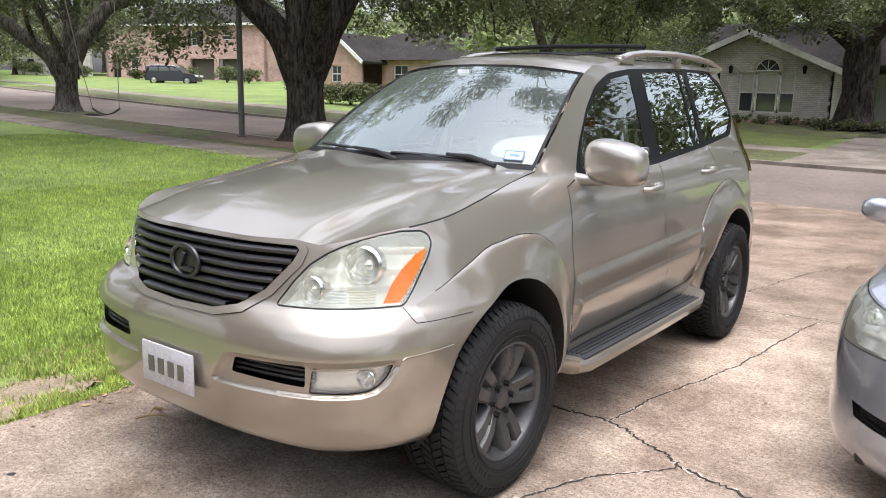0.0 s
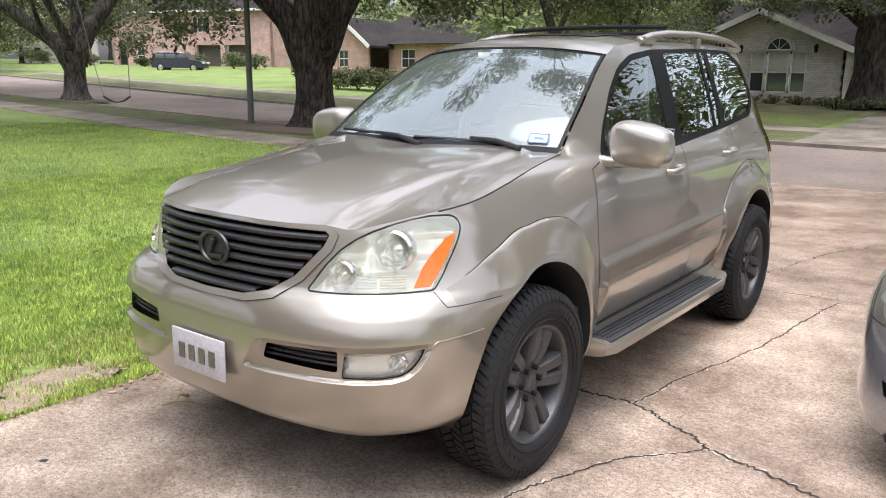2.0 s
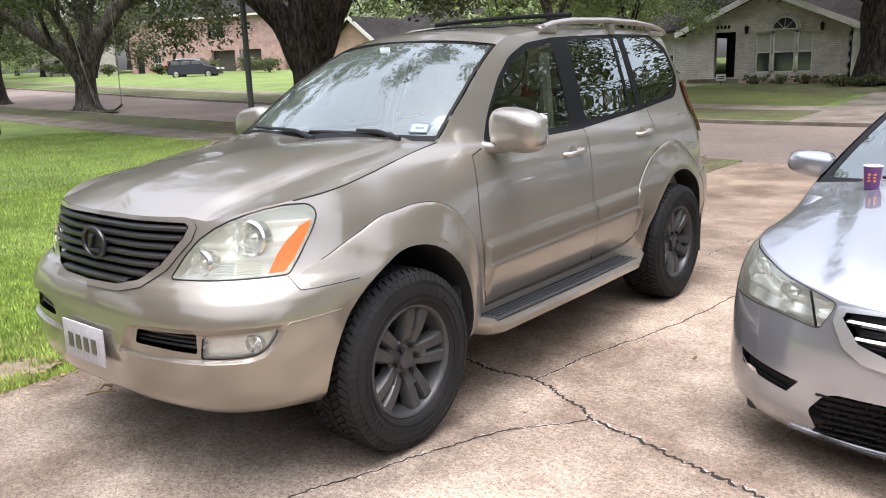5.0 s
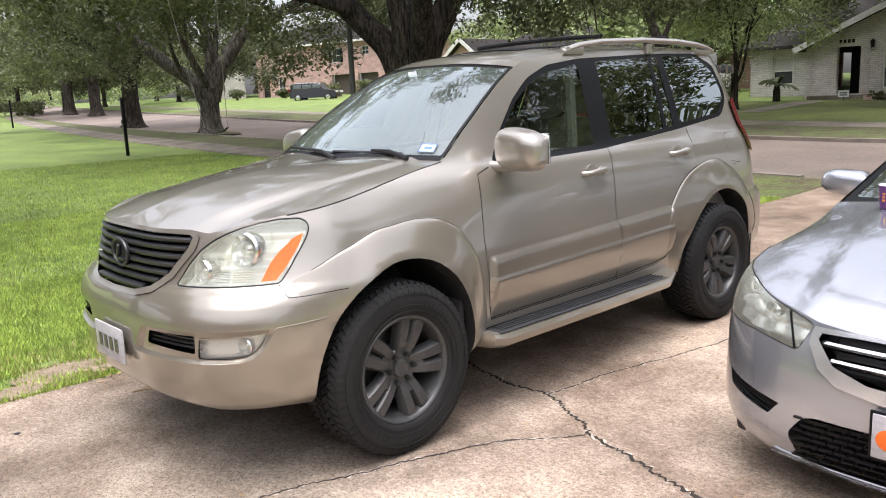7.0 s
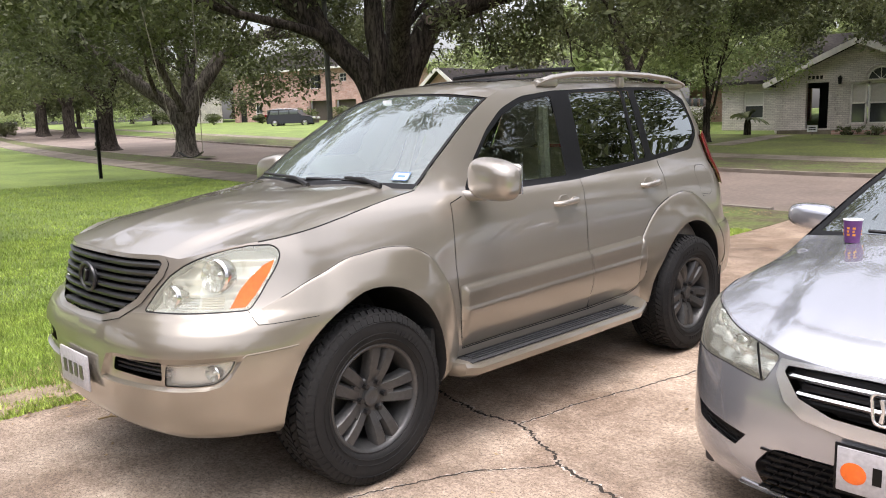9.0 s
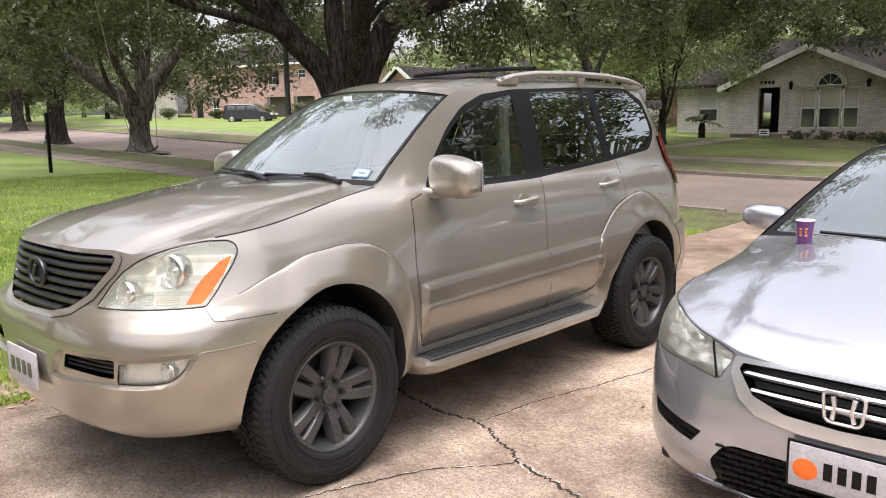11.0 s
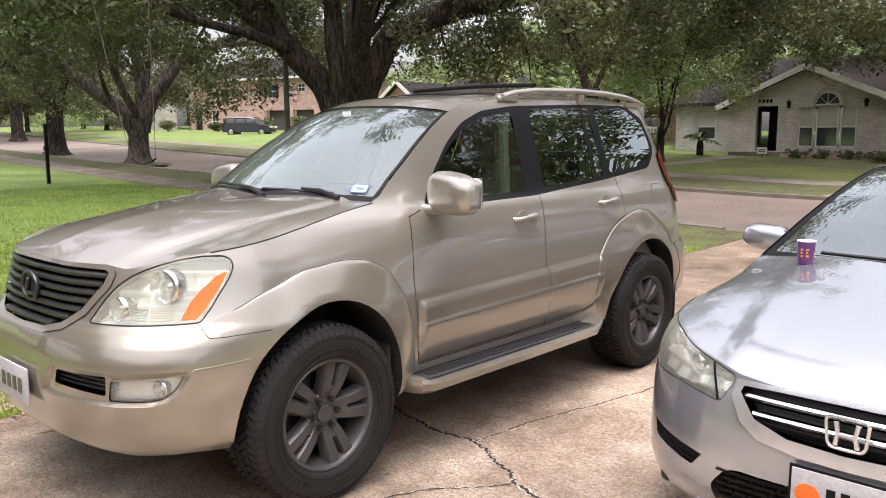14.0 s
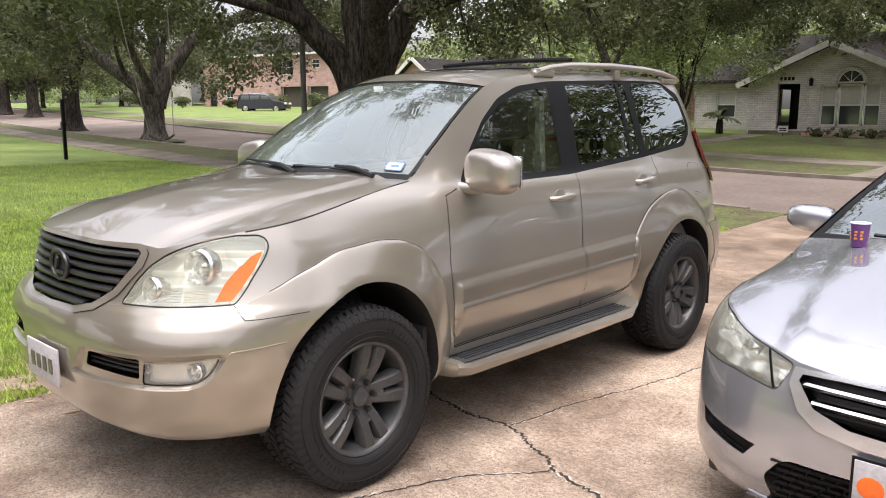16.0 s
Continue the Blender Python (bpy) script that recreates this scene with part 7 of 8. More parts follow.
# fallen leaves and a twig on the driveway and along the lawn's edge
rng = random.Random(8)
verts, faces = [], []
for k in range(640):
    if k < 200:
        x, y = -1.3 + rng.gauss(0, 0.10), rng.uniform(-2, 3.5)
    elif k < 520:
        x, y = rng.uniform(-2.4, 5), 10.1 + rng.gauss(0, 0.22)
    else:
        x, y = rng.uniform(-1.2, 3.5), rng.uniform(-1.8, 9)
    z, s, a = land(x, y) + 0.006 + (0.02 if x < -1.3 else 0), rng.uniform(0.008, 0.021) if x < -1.1 else rng.uniform(0.005, 0.013), rng.uniform(0, 6.3)
    base = len(verts)
    for q, r, h in ((0, 1.6, 0.004), (1.57, 0.7, 0.0), (3.14, 1.6, 0.005), (4.71, 0.7, 0.0)):
        verts.append((x + s * r * math.cos(a + q), y + s * r * math.sin(a + q), z + h))
    faces.append((base, base + 1, base + 2, base + 3))
tagged(raw("fallen_leaves", verts, faces, DRYLEAF), "small dry brown leaves scattered on the concrete", "fallen leaves", kind="stuff")
bm = bmesh.new()
for v in bmesh.ops.create_icosphere(bm, subdivisions=2, radius=1.0)["verts"]:
    f = 1 + 0.3 * noise.noise(v.co * 1.7)
    v.co = Vector((v.co.x * 0.019 * f, v.co.y * 0.013 * f, max(-0.3, v.co.z) * 0.006 * f + 0.002))
pebble = tagged(part("pebble", bm, surface("dark_stone", (0.02, 0.02, 0.022), 0.6)), "small dark flat pebble on the concrete", "pebble")
pebble.matrix_world = pose(-0.755, -1.182, 0.0, 0, 0, 40)
bm = bmesh.new()
tube(bm, [(-0.86, -0.55, 0.012), (-0.82, -0.49, 0.022), (-0.77, -0.43, 0.012)], 0.005, 6)
tube(bm, [(-0.83, -0.50, 0.02), (-0.86, -0.45, 0.035), (-0.85, -0.41, 0.02)], [0.004, 0.006, 0.012], 6)
tagged(part("twig", bm, DRYLEAF), "small curled dry twig on the concrete", "twig")


# ---- houses and street things ----
def wall(name, width, height, holes, material, parent, m, thick=0.2, peak=0.0, label=""):
    """A wall in its own x-z plane with openings (x0, x1, z0, z1) cut through it; peak: height of a gable on top."""
    bm = bmesh.new()
    xs = sorted({0.0, width} | {h[0] for h in holes} | {h[1] for h in holes})
    zs = sorted({-0.4, height} | {h[2] for h in holes} | {h[3] for h in holes})
    for x0, x1 in zip(xs, xs[1:]):
        for z0, z1 in zip(zs, zs[1:]):
            cx, cz = (x0 + x1) / 2, (z0 + z1) / 2
            if not any(h[0] < cx < h[1] and h[2] < cz < h[3] for h in holes):
                box(bm, x0, x1, 0, thick, z0, z1)
    bmesh.ops.remove_doubles(bm, verts=bm.verts, dist=0.001)
    if peak:
        v = [bm.verts.new(p) for p in ((0, 0, height), (width, 0, height), (width / 2, 0, height + peak), (0, thick, height), (width, thick, height), (width / 2, thick, height + peak))]
        for f in ((0, 1, 2), (5, 4, 3), (0, 2, 5, 3), (2, 1, 4, 5), (1, 0, 3, 4)):
            bm.faces.new([v[k] for k in f])
    bmesh.ops.remove_doubles(bm, verts=bm.verts, dist=0.001)
    ob = part(name, bm, material, parent, label, False)
    ob.matrix_basis = m
    return ob


def window(parent, m, w, h, split=True, bars=0, blind=False, material=None):
    """A framed window, its lower corner at the origin of m, facing -y."""
    bm = bmesh.new()
    f = 0.06
    for d in ((0, f, 0, h), (w - f, w, 0, h), (0, w, 0, f), (0, w, h - f, h)) + (((0, w, h / 2 - f / 2, h / 2 + f / 2),) if split else ()):
        box(bm, d[0], d[1], 0.02, 0.12, d[2], d[3])
    for k in range(bars):
        box(bm, w * (k + 1) / (bars + 1) - 0.012, w * (k + 1) / (bars + 1) + 0.012, 0.05, 0.09, 0, h)
    ob = part("window", bm, material or TRIMWHITE, parent, smooth=False)
    ob.matrix_basis = m
    boxpart("pane", (f, w - f, 0.08, 0.09, f, h - f), WINDOWDARK, ob)
    if blind:
        boxpart("blind", (f, w - f, 0.07, 0.078, h / 2, h - f), BLIND, ob)
    return ob


def gable_roof(name, width, depth, rise, over, material, parent, m, hip=0.0, trim=True):
    """A roof with its ridge along y (hip: how far the ridge's far end is drawn in)."""
    bm = bmesh.new()
    t = 0.14
    a = [(-over, -over, -over * rise / (width / 2)), (width + over, -over, -over * rise / (width / 2)), (width + over, depth + over, -over * rise / (width / 2)), (-over, depth + over, -over * rise / (width / 2)), (width / 2, -over + hip, rise), (width / 2, depth + over - hip, rise)]
    lo, hi = [bm.verts.new(p) for p in a], [bm.verts.new((p[0], p[1], p[2] + t)) for p in a]
    for f in ((0, 4, 5, 3), (1, 2, 5, 4), (0, 1, 4), (2, 3, 5)):
        bm.faces.new([hi[k] for k in f])
    for f in ((0, 3, 5, 4), (1, 4, 5, 2)):
        bm.faces.new([lo[k] for k in f])
    for p, q in ((0, 3), (1, 2), (0, 4), (4, 1), (3, 5), (5, 2)):
        bm.faces.new((lo[p], lo[q], hi[q], hi[p]))
    bmesh.ops.recalc_face_normals(bm, faces=bm.faces)
    if not hip:
        bmesh.ops.delete(bm, geom=[f for f in bm.faces if len(f.verts) == 3], context="FACES")
    ob = part(name, bm, material, parent, smooth=False)
    ob.matrix_basis = m
    if trim:
        s = math.hypot(width / 2 + over, rise * (1 + over / (width / 2)))
        ang = math.atan2(rise * (1 + over / (width / 2)), width / 2 + over)
        for side in (0, 1):
            mm = Matrix.Translation((-over if side == 0 else width + over, -over - 0.03, -over * rise / (width / 2) - 0.05)) @ Matrix.Rotation(-ang if side == 0 else ang + math.pi, 4, "Y")
            boxpart("barge_board", (0, s, -0.02, 0.03, -0.01 if side == 0 else -0.22, 0.22 if side == 0 else 0.01), TRIMWHITE, ob, 0, "", mm)
    return ob


# the white painted brick house across the street
hz = 0.86
white = thing("white_house", "single-storey white painted brick house with arched window", "house", pose(0, 32.3, hz))
GX0, GX1 = -11.2, -4.6
holes = [(GX0 - GX0 + 1.25, GX0 - GX0 + 2.15, 0.05, 1.92), (2.98, 5.21, 0.22, 1.86)]
wall("front_wall", GX1 - GX0, 1.95, holes, WHITEBRICK, white, pose(GX0, 0, 0), peak=1.44)
wall("side_wall", 6.0, 1.95, [], WHITEBRICK, white, pose(GX1, 0, 0, 0, 0, 90))
wall("wing_wall", 3.6, 2.2, [(1.05, 2.0, 0.5, 1.72)], WHITEBRICK, white, pose(-14.6, 2.0, 0))
wall("end_wall", 8.0, 2.2, [], WHITEBRICK, white, pose(-14.4, 2.2, 0, 0, 0, 90))
wall("porch_wall", 2.0, 1.95, [], WHITEBRICK, white, pose(-10.95, 0.2, 0, 0, 0, 90), 0.2)
wall("garage_wall", 7.0, 1.9, [], surface("grey_siding", (0.38, 0.37, 0.35), 0.8), white, pose(GX1 + 0.02, 3.2, 0))
gable_roof("front_roof", GX1 - GX0, 6.0, 1.44, 0.35, ROOF, white, pose(GX0, 0, 1.98))
bm = bmesh.new()
v = [bm.verts.new(p) for p in ((-15.1, 1.5, 2.2), (4.0, 1.5, 2.2), (4.0, 11.5, 2.2), (-15.1, 11.5, 2.2), (-11.6, 5.5, 4.3), (1.5, 5.5, 4.3), (-15.1, 1.5, 2.07), (4.0, 1.5, 2.07), (4.0, 11.5, 2.07), (-15.1, 11.5, 2.07))]
for f in ((0, 1, 5, 4), (3, 0, 4), (2, 3, 4, 5), (1, 2, 5), (6, 7, 1, 0), (7, 8, 2, 1), (8, 9, 3, 2), (9, 6, 0, 3), (9, 8, 7, 6)):
    bm.faces.new([v[k] for k in f])
bmesh.ops.recalc_face_normals(bm, faces=bm.faces)
part("main_roof", bm, ROOF, white, smooth=False)
for k, (x, w) in enumerate(((2.98, 0.62), (3.66, 0.88), (4.60, 0.62))):
    window(white, pose(GX0 + x, 0.03, 0.22), w, 1.64, True, 0, True)
window(white, pose(-13.55, 2.03, 0.5), 0.95, 1.22, True, 0, True)
bm = bmesh.new()
pts = [(GX0 + 4.10 + 0.47 * math.cos(a), 1.93 + 0.47 * math.sin(a)) for a in [math.pi * k / 16 for k in range(17)]]
bm.faces.new([bm.verts.new((x, -0.015, z)) for x, z in pts][::-1])
arch = part("arch_window", bm, WINDOWDARK, white, smooth=False)
bm = bmesh.new()
tube(bm, [Vector((x, -0.02, z)) for x, z in pts + [pts[0]]], 0.03, 6, False)
for a in (45, 90, 135):
    tube(bm, [Vector((GX0 + 4.10, -0.02, 1.93)), Vector((GX0 + 4.10 + 0.46 * math.cos(radians(a)), -0.02, 1.93 + 0.46 * math.sin(radians(a))))], 0.014, 5)
part("arch_frame", bm, TRIMWHITE, arch)
bm = bmesh.new()
tube(bm, [Vector((GX0 + 4.10 + 0.56 * math.cos(a), -0.005, 1.93 + 0.56 * math.sin(a))) for a in [math.pi * k / 16 for k in range(17)]], 0.075, 6)
part("brick_arch", bm, WHITEBRICK, white)
dr = boxpart("front_door", (GX0 + 1.27, GX0 + 2.13, 1.4, 1.46, 0.02, 1.92), DOORBLACK, white, 0.01, "dark front door in a recessed porch")
boxpart("door_pane", (GX0 + 1.42, GX0 + 1.62, 1.385, 1.398, 0.7, 1.7), WINDOWDARK, dr)
boxpart("porch_floor", (GX0 + 0.3, GX0 + 2.6, -0.5, 1.5, -0.3, 0.0), WALKWAY, white)
for k in range(10):
    for x in (GX0 + 0.0, GX0 + 2.2, GX1 - 0.35):
        boxpart("quoin", (x, x + (0.34 if k % 2 else 0.26), -0.025, 0.01, -0.05 + k * 0.2, 0.13 + k * 0.2), WHITEBRICK, white)
boxpart("planter_edge", (GX0 + 2.6, GX1 + 0.6, -0.8, -0.62, -0.35, -0.02), REDBRICK, white, 0.02)
for k in range(4):
    boxpart("number_bar", (GX0 + 1.32 + k * 0.16, GX0 + 1.42 + k * 0.16, -0.02, 0.005, 2.06, 2.2), SATIN, white)
for x in (GX0 + 2.62, GX0 + 5.55):
    bm = bmesh.new()
    bmesh.ops.create_cone(bm, cap_ends=True, segments=6, radius1=0.06, radius2=0.09, depth=0.24, matrix=Matrix.Translation((x, -0.14, 1.93)))
    bmesh.ops.create_cone(bm, cap_ends=True, segments=6, radius1=0.11, radius2=0.01, depth=0.1, matrix=Matrix.Translation((x, -0.14, 2.1)))
    box(bm, x - 0.02, x + 0.02, -0.14, 0, 2.0, 2.04)
    part("wall_lantern", bm, SATIN, white, smooth=False)

# beds, palm and shrubs in front of it
def shrub(label, x, y, rx, rz, count, leaf, seed, material=HEDGELEAF, name="shrub", ry=None):
    rnd = random.Random(seed)
    ob = thing(name, label, "shrub", pose(x, y, land(x, y)), {"hedge": "hedge row", "bed_plant": "bed plants", "shrub": "shrubs"}[name])
    bm = bmesh.new()
    for k in range(5):
        a = 6.28 * k / 5
        tube(bm, [(0.04 * math.cos(a), 0.04 * math.sin(a), -0.03), (rx * 0.4 * math.cos(a), rx * 0.4 * math.sin(a), rz * 0.7)], [0.025, 0.008], 6)
    part("stems", bm, BARK, ob)
    cs = [(rnd.uniform(-1, 1) * rx * 0.8, rnd.uniform(-1, 1) * (ry or rx) * 0.8, rz * rnd.uniform(0.25, 0.85)) for _ in range(int(14 + rx * 10))]
    leaves("foliage", cs, [rz * rnd.uniform(0.25, 0.4) for _ in cs], count, leaf, material, ob, seed)
    return ob


palm = thing("sago_palm", "spiky green palm growing beside the porch", "palm", pose(-11.9, 31.2, land(-11.9, 31.2) + 0.1))
bm = bmesh.new()
tube(bm, [(0, 0, -0.15), (0, 0, 0.35), (0, 0, 0.55)], [0.16, 0.15, 0.1], 10)
part("trunk", bm, BARK, palm)
for k in range(22):
    a, e = 2.4 * k, radians(20 + (k * 37) % 60)
    verts, faces = [], []
    for j in range(9):
        t = j / 8
        r = 1.0 * t
        c = Vector((math.cos(a) * r * math.cos(e), math.sin(a) * r * math.cos(e), 0.5 + r * math.sin(e) - 0.55 * t * t))
        o = Vector((-math.sin(a), math.cos(a), 0)) * 0.13 * math.sin(math.pi * min(1, t * 0.9 + 0.1))
        verts += [c - o + Vector((0, 0, 0.05)), c, c + o + Vector((0, 0, 0.05))]
        if j:
            b = 3 * j
            faces += [(b - 3, b - 2, b + 1, b), (b - 2, b - 1, b + 2, b + 1)]
    raw("frond", verts, faces, LEAF, palm)
shrub("dark round shrub at the corner of the white house", -14.6, 31.5, 0.7, 1.3, 2600, 0.06, 71, LEAF)
for k in range(6):
    shrub("low green plants in the bed under the window", -7.8 + 0.95 * k, 31.3, 0.45, 0.35, 350, 0.06, 80 + k, LEAF, "bed_plant")
for k in range(5):
    shrub("low bushes in leaf litter under the oak", -4.2 + 1.0 * k, 29.6 - 0.1 * k, 0.5, 0.45, 400, 0.06, 90 + k, LEAF, "bed_plant")
strip("garden_path", lambda x: 25.6 + 0.0 * x, lambda x: 31.2, [-10.9, -10.4, -9.9], 0.015, WALKWAY, "narrow concrete path to the porch", "path", 0.03)
sign = thing("yard_sign", "small white sign on a stake in the bed", "sign", pose(-9.1, 30.9, land(-9.1, 30.9)))
boxpart("stake", (-0.01, 0.01, 0, 0.02, -0.05, 0.2), SATIN, sign)
boxpart("board", (-0.2, 0.2, -0.012, 0.0, 0.16, 0.42), PAPER, sign)
for k in range(2):
    boxpart("bar", (-0.14, 0.14, -0.016, -0.012, 0.22 + 0.08 * k, 0.26 + 0.08 * k), SATIN, sign)

# low brick house with a long dark roof behind the hedge
low = thing("brick_house", "low orange brick house with long dark roof", "house", pose(-37.4, 36.0, land(-30, 36)))
wall("front_wall", 4.2, 2.4, [(1.5, 2.4, 0.9, 2.0)], ORANGEBRICK, low, pose(0, 0, 0), peak=1.5)
wall("main_wall", 13.0, 2.4, [(1.0, 2.2, 0.9, 2.1), (5, 6.5, 0.9, 2.1)], ORANGEBRICK, low, pose(4.2, 2.0, 0))
wall("side_wall", 9.0, 2.4, [], ORANGEBRICK, low, pose(0.2, 0.2, 0, 0, 0, 90))
gable_roof("front_roof", 4.2, 4.0, 1.5, 0.45, ROOF, low, pose(0, 0, 2.44))
bm = bmesh.new()
v = [bm.verts.new(p) for p in ((-0.5, 1.5, 2.4), (18, 1.5, 2.4), (18, 10.5, 2.4), (-0.5, 10.5, 2.4), (2.0, 6.0, 4.4), (17, 6.0, 4.4))]
for f in ((0, 1, 5, 4), (3, 0, 4), (2, 3, 4, 5), (1, 2, 5), (3, 2, 1, 0)):
    bm.faces.new([v[k] for k in f])
part("main_roof", bm, ROOF, low, smooth=False)
window(low, pose(1.5, 0.05, 0.9), 0.9, 1.1, True, 1)
for x, w in ((5.2, 1.2), (9.2, 1.5)):
    window(low, pose(x, 2.05, 0.9), w, 1.2, True, 1)
for k, (x, y) in enumerate(((-31.0, 28.6), (-29.6, 28.4), (-28.2, 28.3), (-26.8, 28.3), (-25.4, 28.2))):
    shrub("clipped brownish green hedge in front of the brick house", x, y, 0.85, 1.25, 2600, 0.07, 100 + k, HEDGELEAF, "hedge")

# two-storey red brick house further down the street
big = thing("brick_house", "two-storey red brick house with black shutters", "house", pose(-83.0, 48.0, 2.15, 0, 0, 12))
bh = [(0.85, 2.1, 0.0, 2.0), (3.6, 4.7, 0.1, 2.1), (12.3, 13.5, 3.5, 5.0), (16.6, 17.6, 4.1, 5.0), (12.1, 15.3, 0.0, 2.2), (15.9, 18.8, 0.0, 2.2)]
wall("front_wall", 22.0, 5.7, bh, REDBRICK, big, pose(0, 0, 0), 0.3)
wall("side_wall", 9.0, 5.6, [], REDBRICK, big, pose(22.0, 0, 0, 0, 0, 90), 0.3)
wall("side_wall", 9.0, 5.6, [], REDBRICK, big, pose(0.3, 0, 0, 0, 0, 90), 0.3)
bm = bmesh.new()
v = [bm.verts.new(p) for p in ((-0.6, -0.6, 5.7), (22.6, -0.6, 5.7), (22.6, 9.6, 5.7), (-0.6, 9.6, 5.7), (3, 4.5, 8.3), (19, 4.5, 8.3))]
for f in ((0, 1, 5, 4), (3, 0, 4), (2, 3, 4, 5), (1, 2, 5), (3, 2, 1, 0)):
    bm.faces.new([v[k] for k in f])
part("roof", bm, ROOF, big, smooth=False)
for x, z, w, h in ((3.6, 0.1, 1.1, 2.0), (12.3, 3.5, 1.2, 1.5), (16.6, 4.1, 1.0, 0.9)):
    wd = window(big, pose(x, 0.05, z), w, h, True, 1)
    if z > 1 and w > 1.1:
        for s in (-0.42, w + 0.04):
            boxpart("shutter", (s, s + 0.38, -0.1, -0.055, 0, h), SATIN, wd)
boxpart("front_door", (0.85, 2.1, 0.25, 0.29, 0.0, 2.0), DOORBLACK, big)
bm = bmesh.new()
bm.faces.new([bm.verts.new((1.475 + 0.62 * math.cos(a), -0.02, 2.0 + 0.62 * math.sin(a))) for a in [math.pi * k / 14 for k in range(15)]][::-1])
part("fanlight", bm, DOORBLACK, big, smooth=False)
bm = bmesh.new()
tube(bm, [Vector((1.475 + 0.72 * math.cos(a), -0.02, 2.0 + 0.72 * math.sin(a))) for a in [math.pi * k / 14 for k in range(15)]], 0.1, 6)
part("brick_arch", bm, REDBRICK, big)
boxpart("eaves_board", (-0.6, 22.6, -0.66, -0.6, 5.5, 5.72), TRIMWHITE, big)
for x0, x1 in ((12.1, 15.3), (15.9, 18.8)):
    boxpart("garage_door", (x0, x1, 0.6, 0.66, 0, 2.2), surface("garage_door_brown", (0.10, 0.08, 0.07), 0.6), big)
pale = thing("pale_house", "pale rendered house far down the street", "house", pose(-101.0, 46.0, 1.9, 0, 0, 10))
wall("front_wall", 14.0, 4.8, [(3, 4.2, 0.8, 2.3), (8, 9.2, 0.8, 2.3), (8, 9.2, 3.2, 4.3)], WHITEBRICK, pale, pose(0, 0, 0), 0.3)
gable_roof("roof", 14.0, 8.0, 2.2, 0.5, ROOF, pale, pose(0, 0, 4.85), 3.0, False)
for x, z in ((3, 0.8), (8, 0.8), (8, 3.2)):
    window(pale, pose(x, 0.05, z), 1.2, 1.5 if z < 2 else 1.1, True, 1, material=SATIN)
far_house = thing("small_house", "small house with a pale gable behind the trees", "house", pose(-20.5, 42.0, 1.5))
wall("front_wall", 7.0, 2.4, [(2.0, 3.2, 0.9, 2.1)], ORANGEBRICK, far_house, pose(0, 0, 0), peak=1.5)
gable_roof("roof", 7.0, 7.0, 1.5, 0.4, ROOF, far_house, pose(0, 0, 2.44))
window(far_house, pose(2.0, 0.05, 0.9), 1.2, 1.2)
fence = thing("wooden_fence", "weathered grey wooden privacy fence between houses", "fence", pose(-56.0, 50.0, land(-54, 50) - 0.05, 0, 0, 12))
for k in range(40):
    boxpart("board", (k * 0.15, k * 0.15 + 0.14, 0, 0.025, 0, 1.8 + 0.02 * (k % 3)), WOODFENCE, fence)
for z in (0.4, 1.4):
    boxpart("rail", (0, 6.0, 0.025, 0.06, z, z + 0.09), WOODFENCE, fence)
for k, (x, y, r) in enumerate(((-60.0, 46.5, 1.3), (-57.5, 47.0, 1.1), (-70.5, 46.0, 0.9), (-73.0, 45.5, 0.8), (-66.0, 46.5, 1.2), (-80.0, 43.5, 1.0), (-95.0, 44.5, 1.4), (-92.0, 44.5, 1.2))):
    shrub("rounded green shrub beside the brick wall", x, y, r, r * 1.25, 1200, 0.12, 120 + k, LEAF)

# the dark car parked further down
dark = thing("parked_suv", "dark grey SUV parked in front of a brick house", "car", pose(-61.6, 41.8, 1.58, 0, 0, -52))
CARPANE = surface("car_pane", (0.10, 0.11, 0.12), 0.05, spec=1.0)
DARKPAINT = surface("dark_paint", (0.012, 0.013, 0.015), 0.3, coat=0.25)


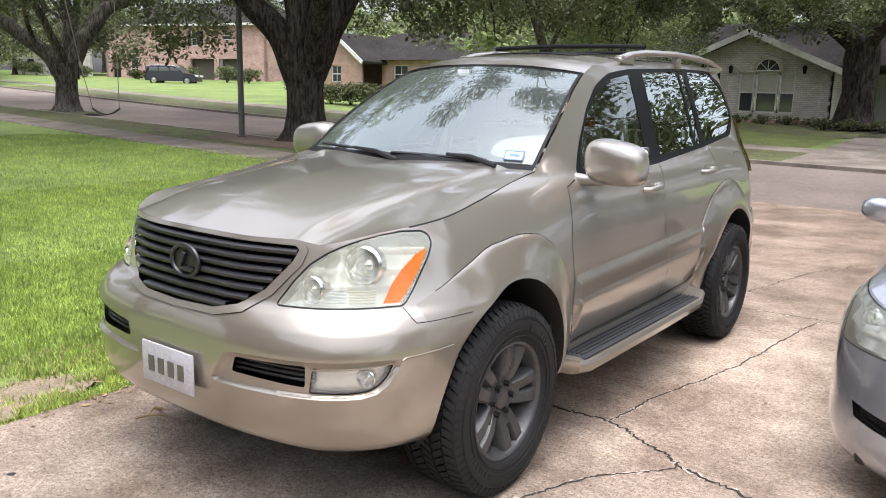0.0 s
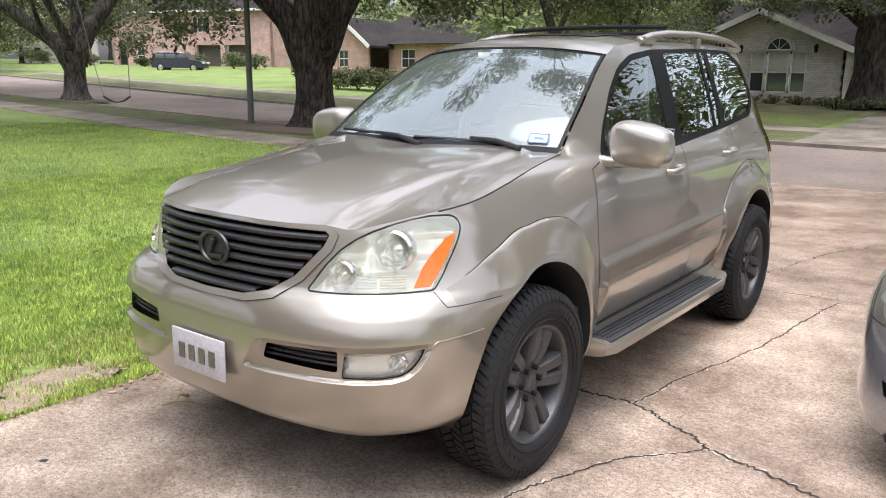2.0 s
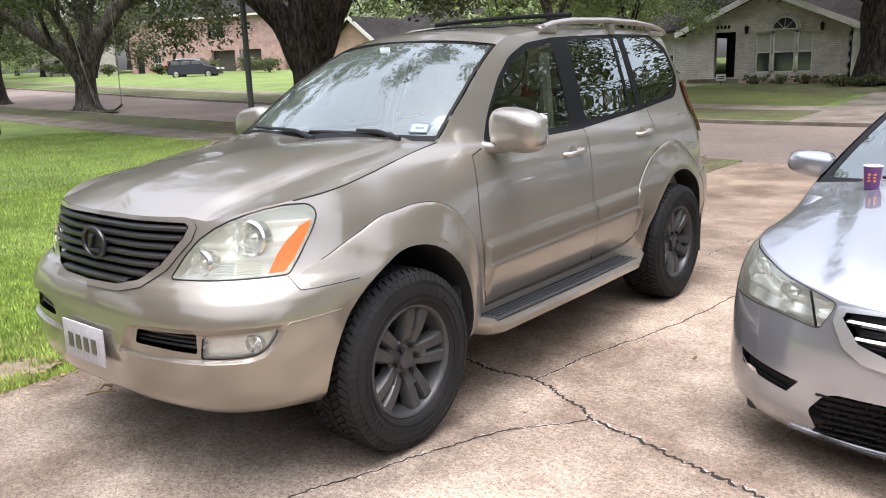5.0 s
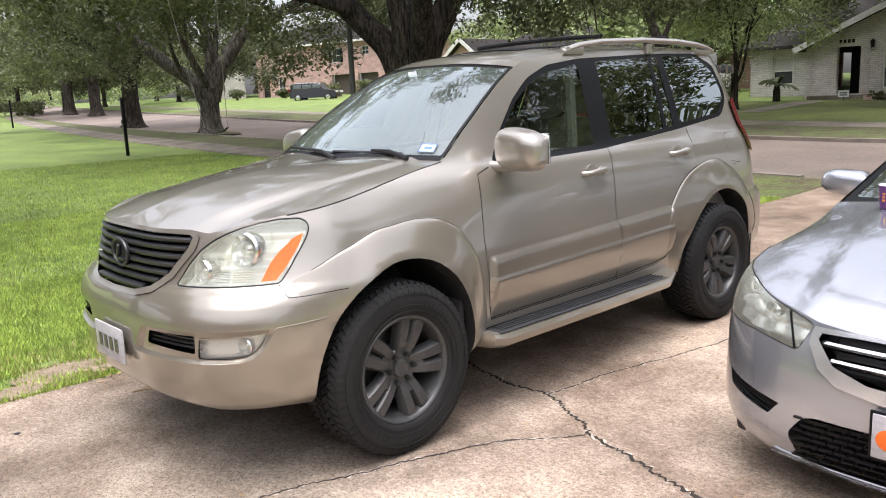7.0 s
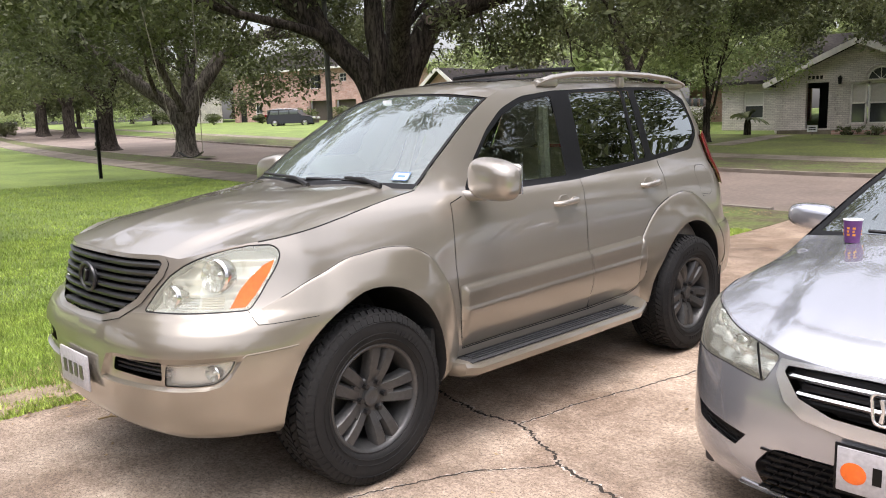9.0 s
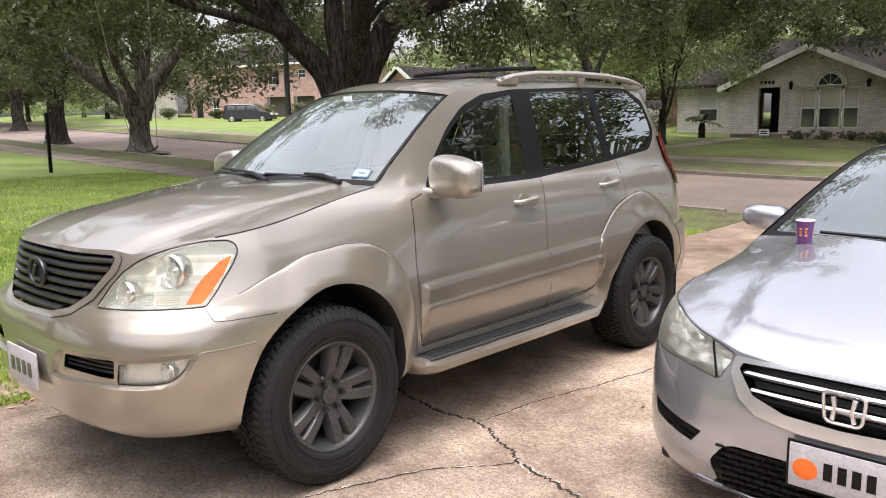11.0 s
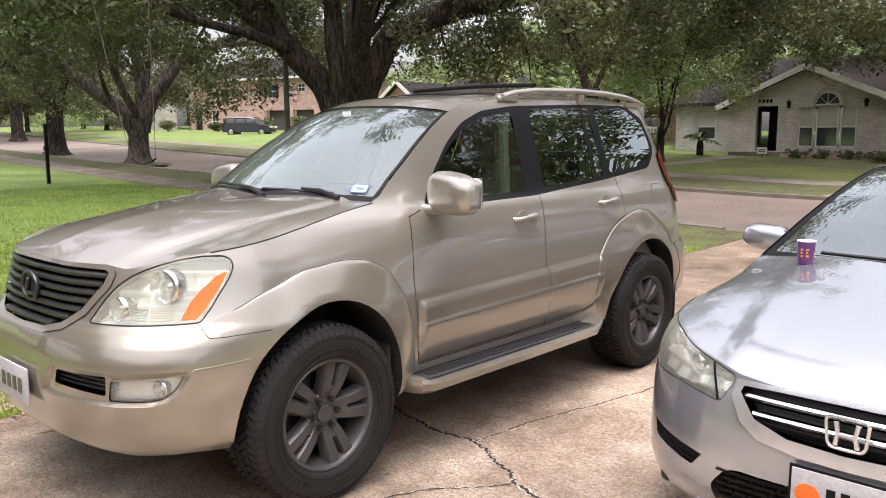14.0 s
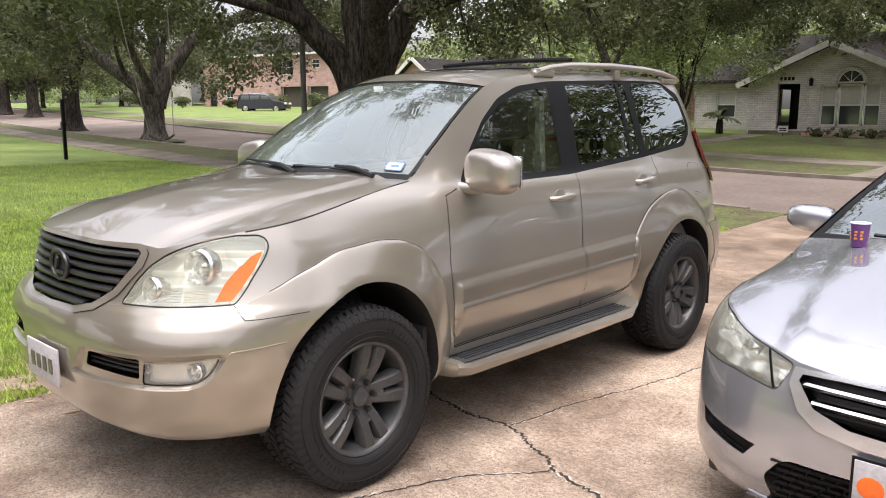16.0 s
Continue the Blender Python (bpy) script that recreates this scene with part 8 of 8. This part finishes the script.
def far_car(ob, paint_material, length=4.9, height=1.75):
    """A car seen from afar; it runs along y, its nose at +y."""
    prof = [(-2.4, 0.35), (-2.45, 0.8), (-2.35, 1.1), (-2.15, 1.62), (-1.9, 1.74), (0.3, 1.72), (0.55, 1.65), (1.25, 1.12), (2.1, 1.0), (2.38, 0.82), (2.42, 0.35)]
    bm = bmesh.new()
    rows = []
    for x, inset in ((-0.92, 0.0), (-0.94, 0.0), (0.94, 0.0), (0.92, 0.0)):
        rows.append([bm.verts.new((x * (0.78 if z > 1.2 else 1.0), y * length / 4.85, z * height / 1.74)) for y, z in prof])
    for r0, r1 in zip(rows, rows[1:]):
        for k in range(len(prof) - 1):
            bm.faces.new((r0[k], r0[k + 1], r1[k + 1], r1[k]))
    bm.faces.new(rows[0])
    bm.faces.new(rows[-1][::-1])
    bmesh.ops.recalc_face_normals(bm, faces=bm.faces)
    bmesh.ops.bevel(bm, geom=[e for e in bm.edges if e.calc_face_angle(0) > 0.6], offset=0.06, segments=2, affect="EDGES")
    part("body", bm, paint_material, ob)
    for side in (-1, 1):
        for y0, y1 in ((-1.95, -1.15), (-1.05, -0.15), (-0.05, 0.75)):
            boxpart("side_window", (min(side * 0.70, side * 0.86), max(side * 0.70, side * 0.86), y0, y1, 1.17, 1.55), CARPANE, ob, 0.03)
        for y in (-1.5, 1.45):
            bm = bmesh.new()
            lathe(bm, [(-0.1, 0.2), (-0.1, 0.34), (-0.08, 0.37), (0.08, 0.37), (0.1, 0.34), (0.1, 0.24)], 28)
            wh = part("wheel", bm, RUBBER, ob)
            wh.matrix_basis = pose(0.86 * side, y, 0.37)
            bm = bmesh.new()
            lathe(bm, [(0.085 * side, 0.24), (0.09 * side, 0.06), (0.10 * side, 0.0)], 20)
            part("rim", bm, CHROME, wh)
        boxpart("tail_lamp", (min(side * 0.72, side * 0.93), max(side * 0.72, side * 0.93), -2.46, -2.30, 0.95, 1.2), RED, ob, 0.02)
        boxpart("headlamp", (min(side * 0.6, side * 0.9), max(side * 0.6, side * 0.9), 2.2, 2.43, 0.72, 0.9), REFLECTOR, ob, 0.02)
    boxpart("rear_window", (-0.62, 0.62, -2.34, -2.2, 1.2, 1.6), CARPANE, ob, 0.03)
    return ob


far_car(dark, DARKPAINT, 4.6, 1.65)
for side in (-1, 1):
    tubepart("roof_rail", [(0.62 * side, y, z) for y, z in ((-1.85, 1.64), (-1.7, 1.70), (0.0, 1.70), (0.3, 1.63))], 0.03, SATINCHROME, dark, 6)
pale_car = thing("parked_car", "white car parked beside the white house", "car", pose(-16.6, 33.5, land(-16.6, 33.5), 0, 0, 190))
far_car(pale_car, paint("white_paint", (0.75, 0.75, 0.74), metal=0.0), 4.6, 1.5)

# swing, pole, post and hydrant
swing = thing("rope_swing", "black rubber swing seat hanging on two ropes", "swing", pose(-10.47, 5.03, 1.06))
bm = bmesh.new()
rows = []
for k in range(13):
    t = -1 + k / 6
    c = R * 0.22 * t + U * 0.10 * t * t
    rows.append([bm.verts.new(c + o) for o in (F * 0.06, F * 0.06 + U * 0.015, B * 0.06 + U * 0.015, B * 0.06)])
for r0, r1 in zip(rows, rows[1:]):
    for k in range(4):
        bm.faces.new((r0[k], r0[(k + 1) % 4], r1[(k + 1) % 4], r1[k]))
bmesh.ops.recalc_face_normals(bm, faces=bm.faces)
part("seat", bm, RUBBER, swing)
for s, top in ((-1, -1.25), (1, 0.24)):
    tubepart("rope", [R * 0.22 * s + U * 0.10, R * (0.22 * s + (top - 0.22 * s) * 0.15) + U * 0.8, R * top + U * 5.6], 0.007, ROPE, swing, 6)
    tubepart("knot", [R * (0.22 * s + (top - 0.22 * s) * 0.15) + U * 0.78, R * (0.22 * s + (top - 0.22 * s) * 0.165) + U * 0.88], 0.022, ROPE, swing, 6)
pole = thing("street_pole", "tall grey metal pole beside the oak", "pole", pose(-15.5, 12.0, land(-15.5, 12.0)))
tubepart("shaft", [(0, 0, -0.05), (-0.02, 0, 3), (-0.05, 0, 7.5)], [0.085, 0.08, 0.06], POLE, pole, 12)
tubepart("base", [(0, 0, -0.03), (0, 0, 0.06)], [0.15, 0.14], POLE, pole, 12)
post = thing("sign_post", "thin black post standing in the lawn", "post", pose(-20.7, 7.3, land(-20.7, 7.3)))
boxpart("stem", (-0.045, 0.045, -0.045, 0.045, -0.05, 1.72), SATIN, post, 0.01)
boxpart("bracket", (-0.09, 0.06, -0.06, 0.06, 0.95, 1.08), SATIN, post, 0.01)
post_two = thing("sign_post", "thin black post standing beside the far sidewalk", "post", pose(-54.7, 13.2, land(-54.7, 13.2)))
boxpart("stem", (-0.05, 0.05, -0.05, 0.05, -0.05, 1.8), SATIN, post_two, 0.01)
for k, (x, y, r) in enumerate(((-96.0, 23.5, 1.5), (-92.5, 23.8, 1.3), (-88.5, 24.0, 1.4), (-85.0, 23.2, 1.1))):
    shrub("grey-green shrub in a bed beside the street", x, y, r, r * 1.1, 1500, 0.11, 140 + k, HEDGELEAF)
hyd = thing("fire_hydrant", "small blue and white fire hydrant by the kerb", "hydrant", pose(-80.0, 31.5, land(-80, 31.5)))
bm = bmesh.new()
bmesh.ops.create_cone(bm, cap_ends=True, segments=14, radius1=0.16, radius2=0.13, depth=0.6, matrix=Matrix.Translation((0, 0, 0.3)))
bmesh.ops.create_uvsphere(bm, u_segments=14, v_segments=8, radius=0.15, matrix=Matrix.Translation((0, 0, 0.62)))
box(bm, -0.24, 0.24, -0.06, 0.06, 0.38, 0.5, 0.02)
part("barrel", bm, surface("hydrant_blue", (0.12, 0.25, 0.35), 0.5), hyd)


# an unseen house behind the camera, added to close the place and block front light
unseen_home = thing("unseen_home", "unseen low brick house with garage, added to block light behind the camera", "house", pose(-6.0, -8.6, 0))
wall("front_wall", 18.0, 2.9, [(7.5, 12.4, 0.0, 2.2)], ORANGEBRICK, unseen_home, Matrix.Translation((18.0, 0, 0)) @ Matrix.Rotation(math.pi, 4, "Z"), 0.25)
boxpart("garage_door", (5.65, 10.45, -0.2, -0.14, 0, 2.2), TRIMWHITE, unseen_home)
bm = bmesh.new()
v = [bm.verts.new(p) for p in ((-0.6, 1.2, 2.65), (18.6, 1.2, 2.65), (18.6, -9.0, 2.65), (-0.6, -9.0, 2.65), (3, -4.0, 6.2), (15, -4.0, 6.2))]
for f in ((0, 1, 5, 4), (3, 0, 4), (2, 3, 4, 5), (1, 2, 5), (3, 2, 1, 0)):
    bm.faces.new([v[k] for k in f])
part("roof", bm, ROOF, unseen_home, smooth=False)
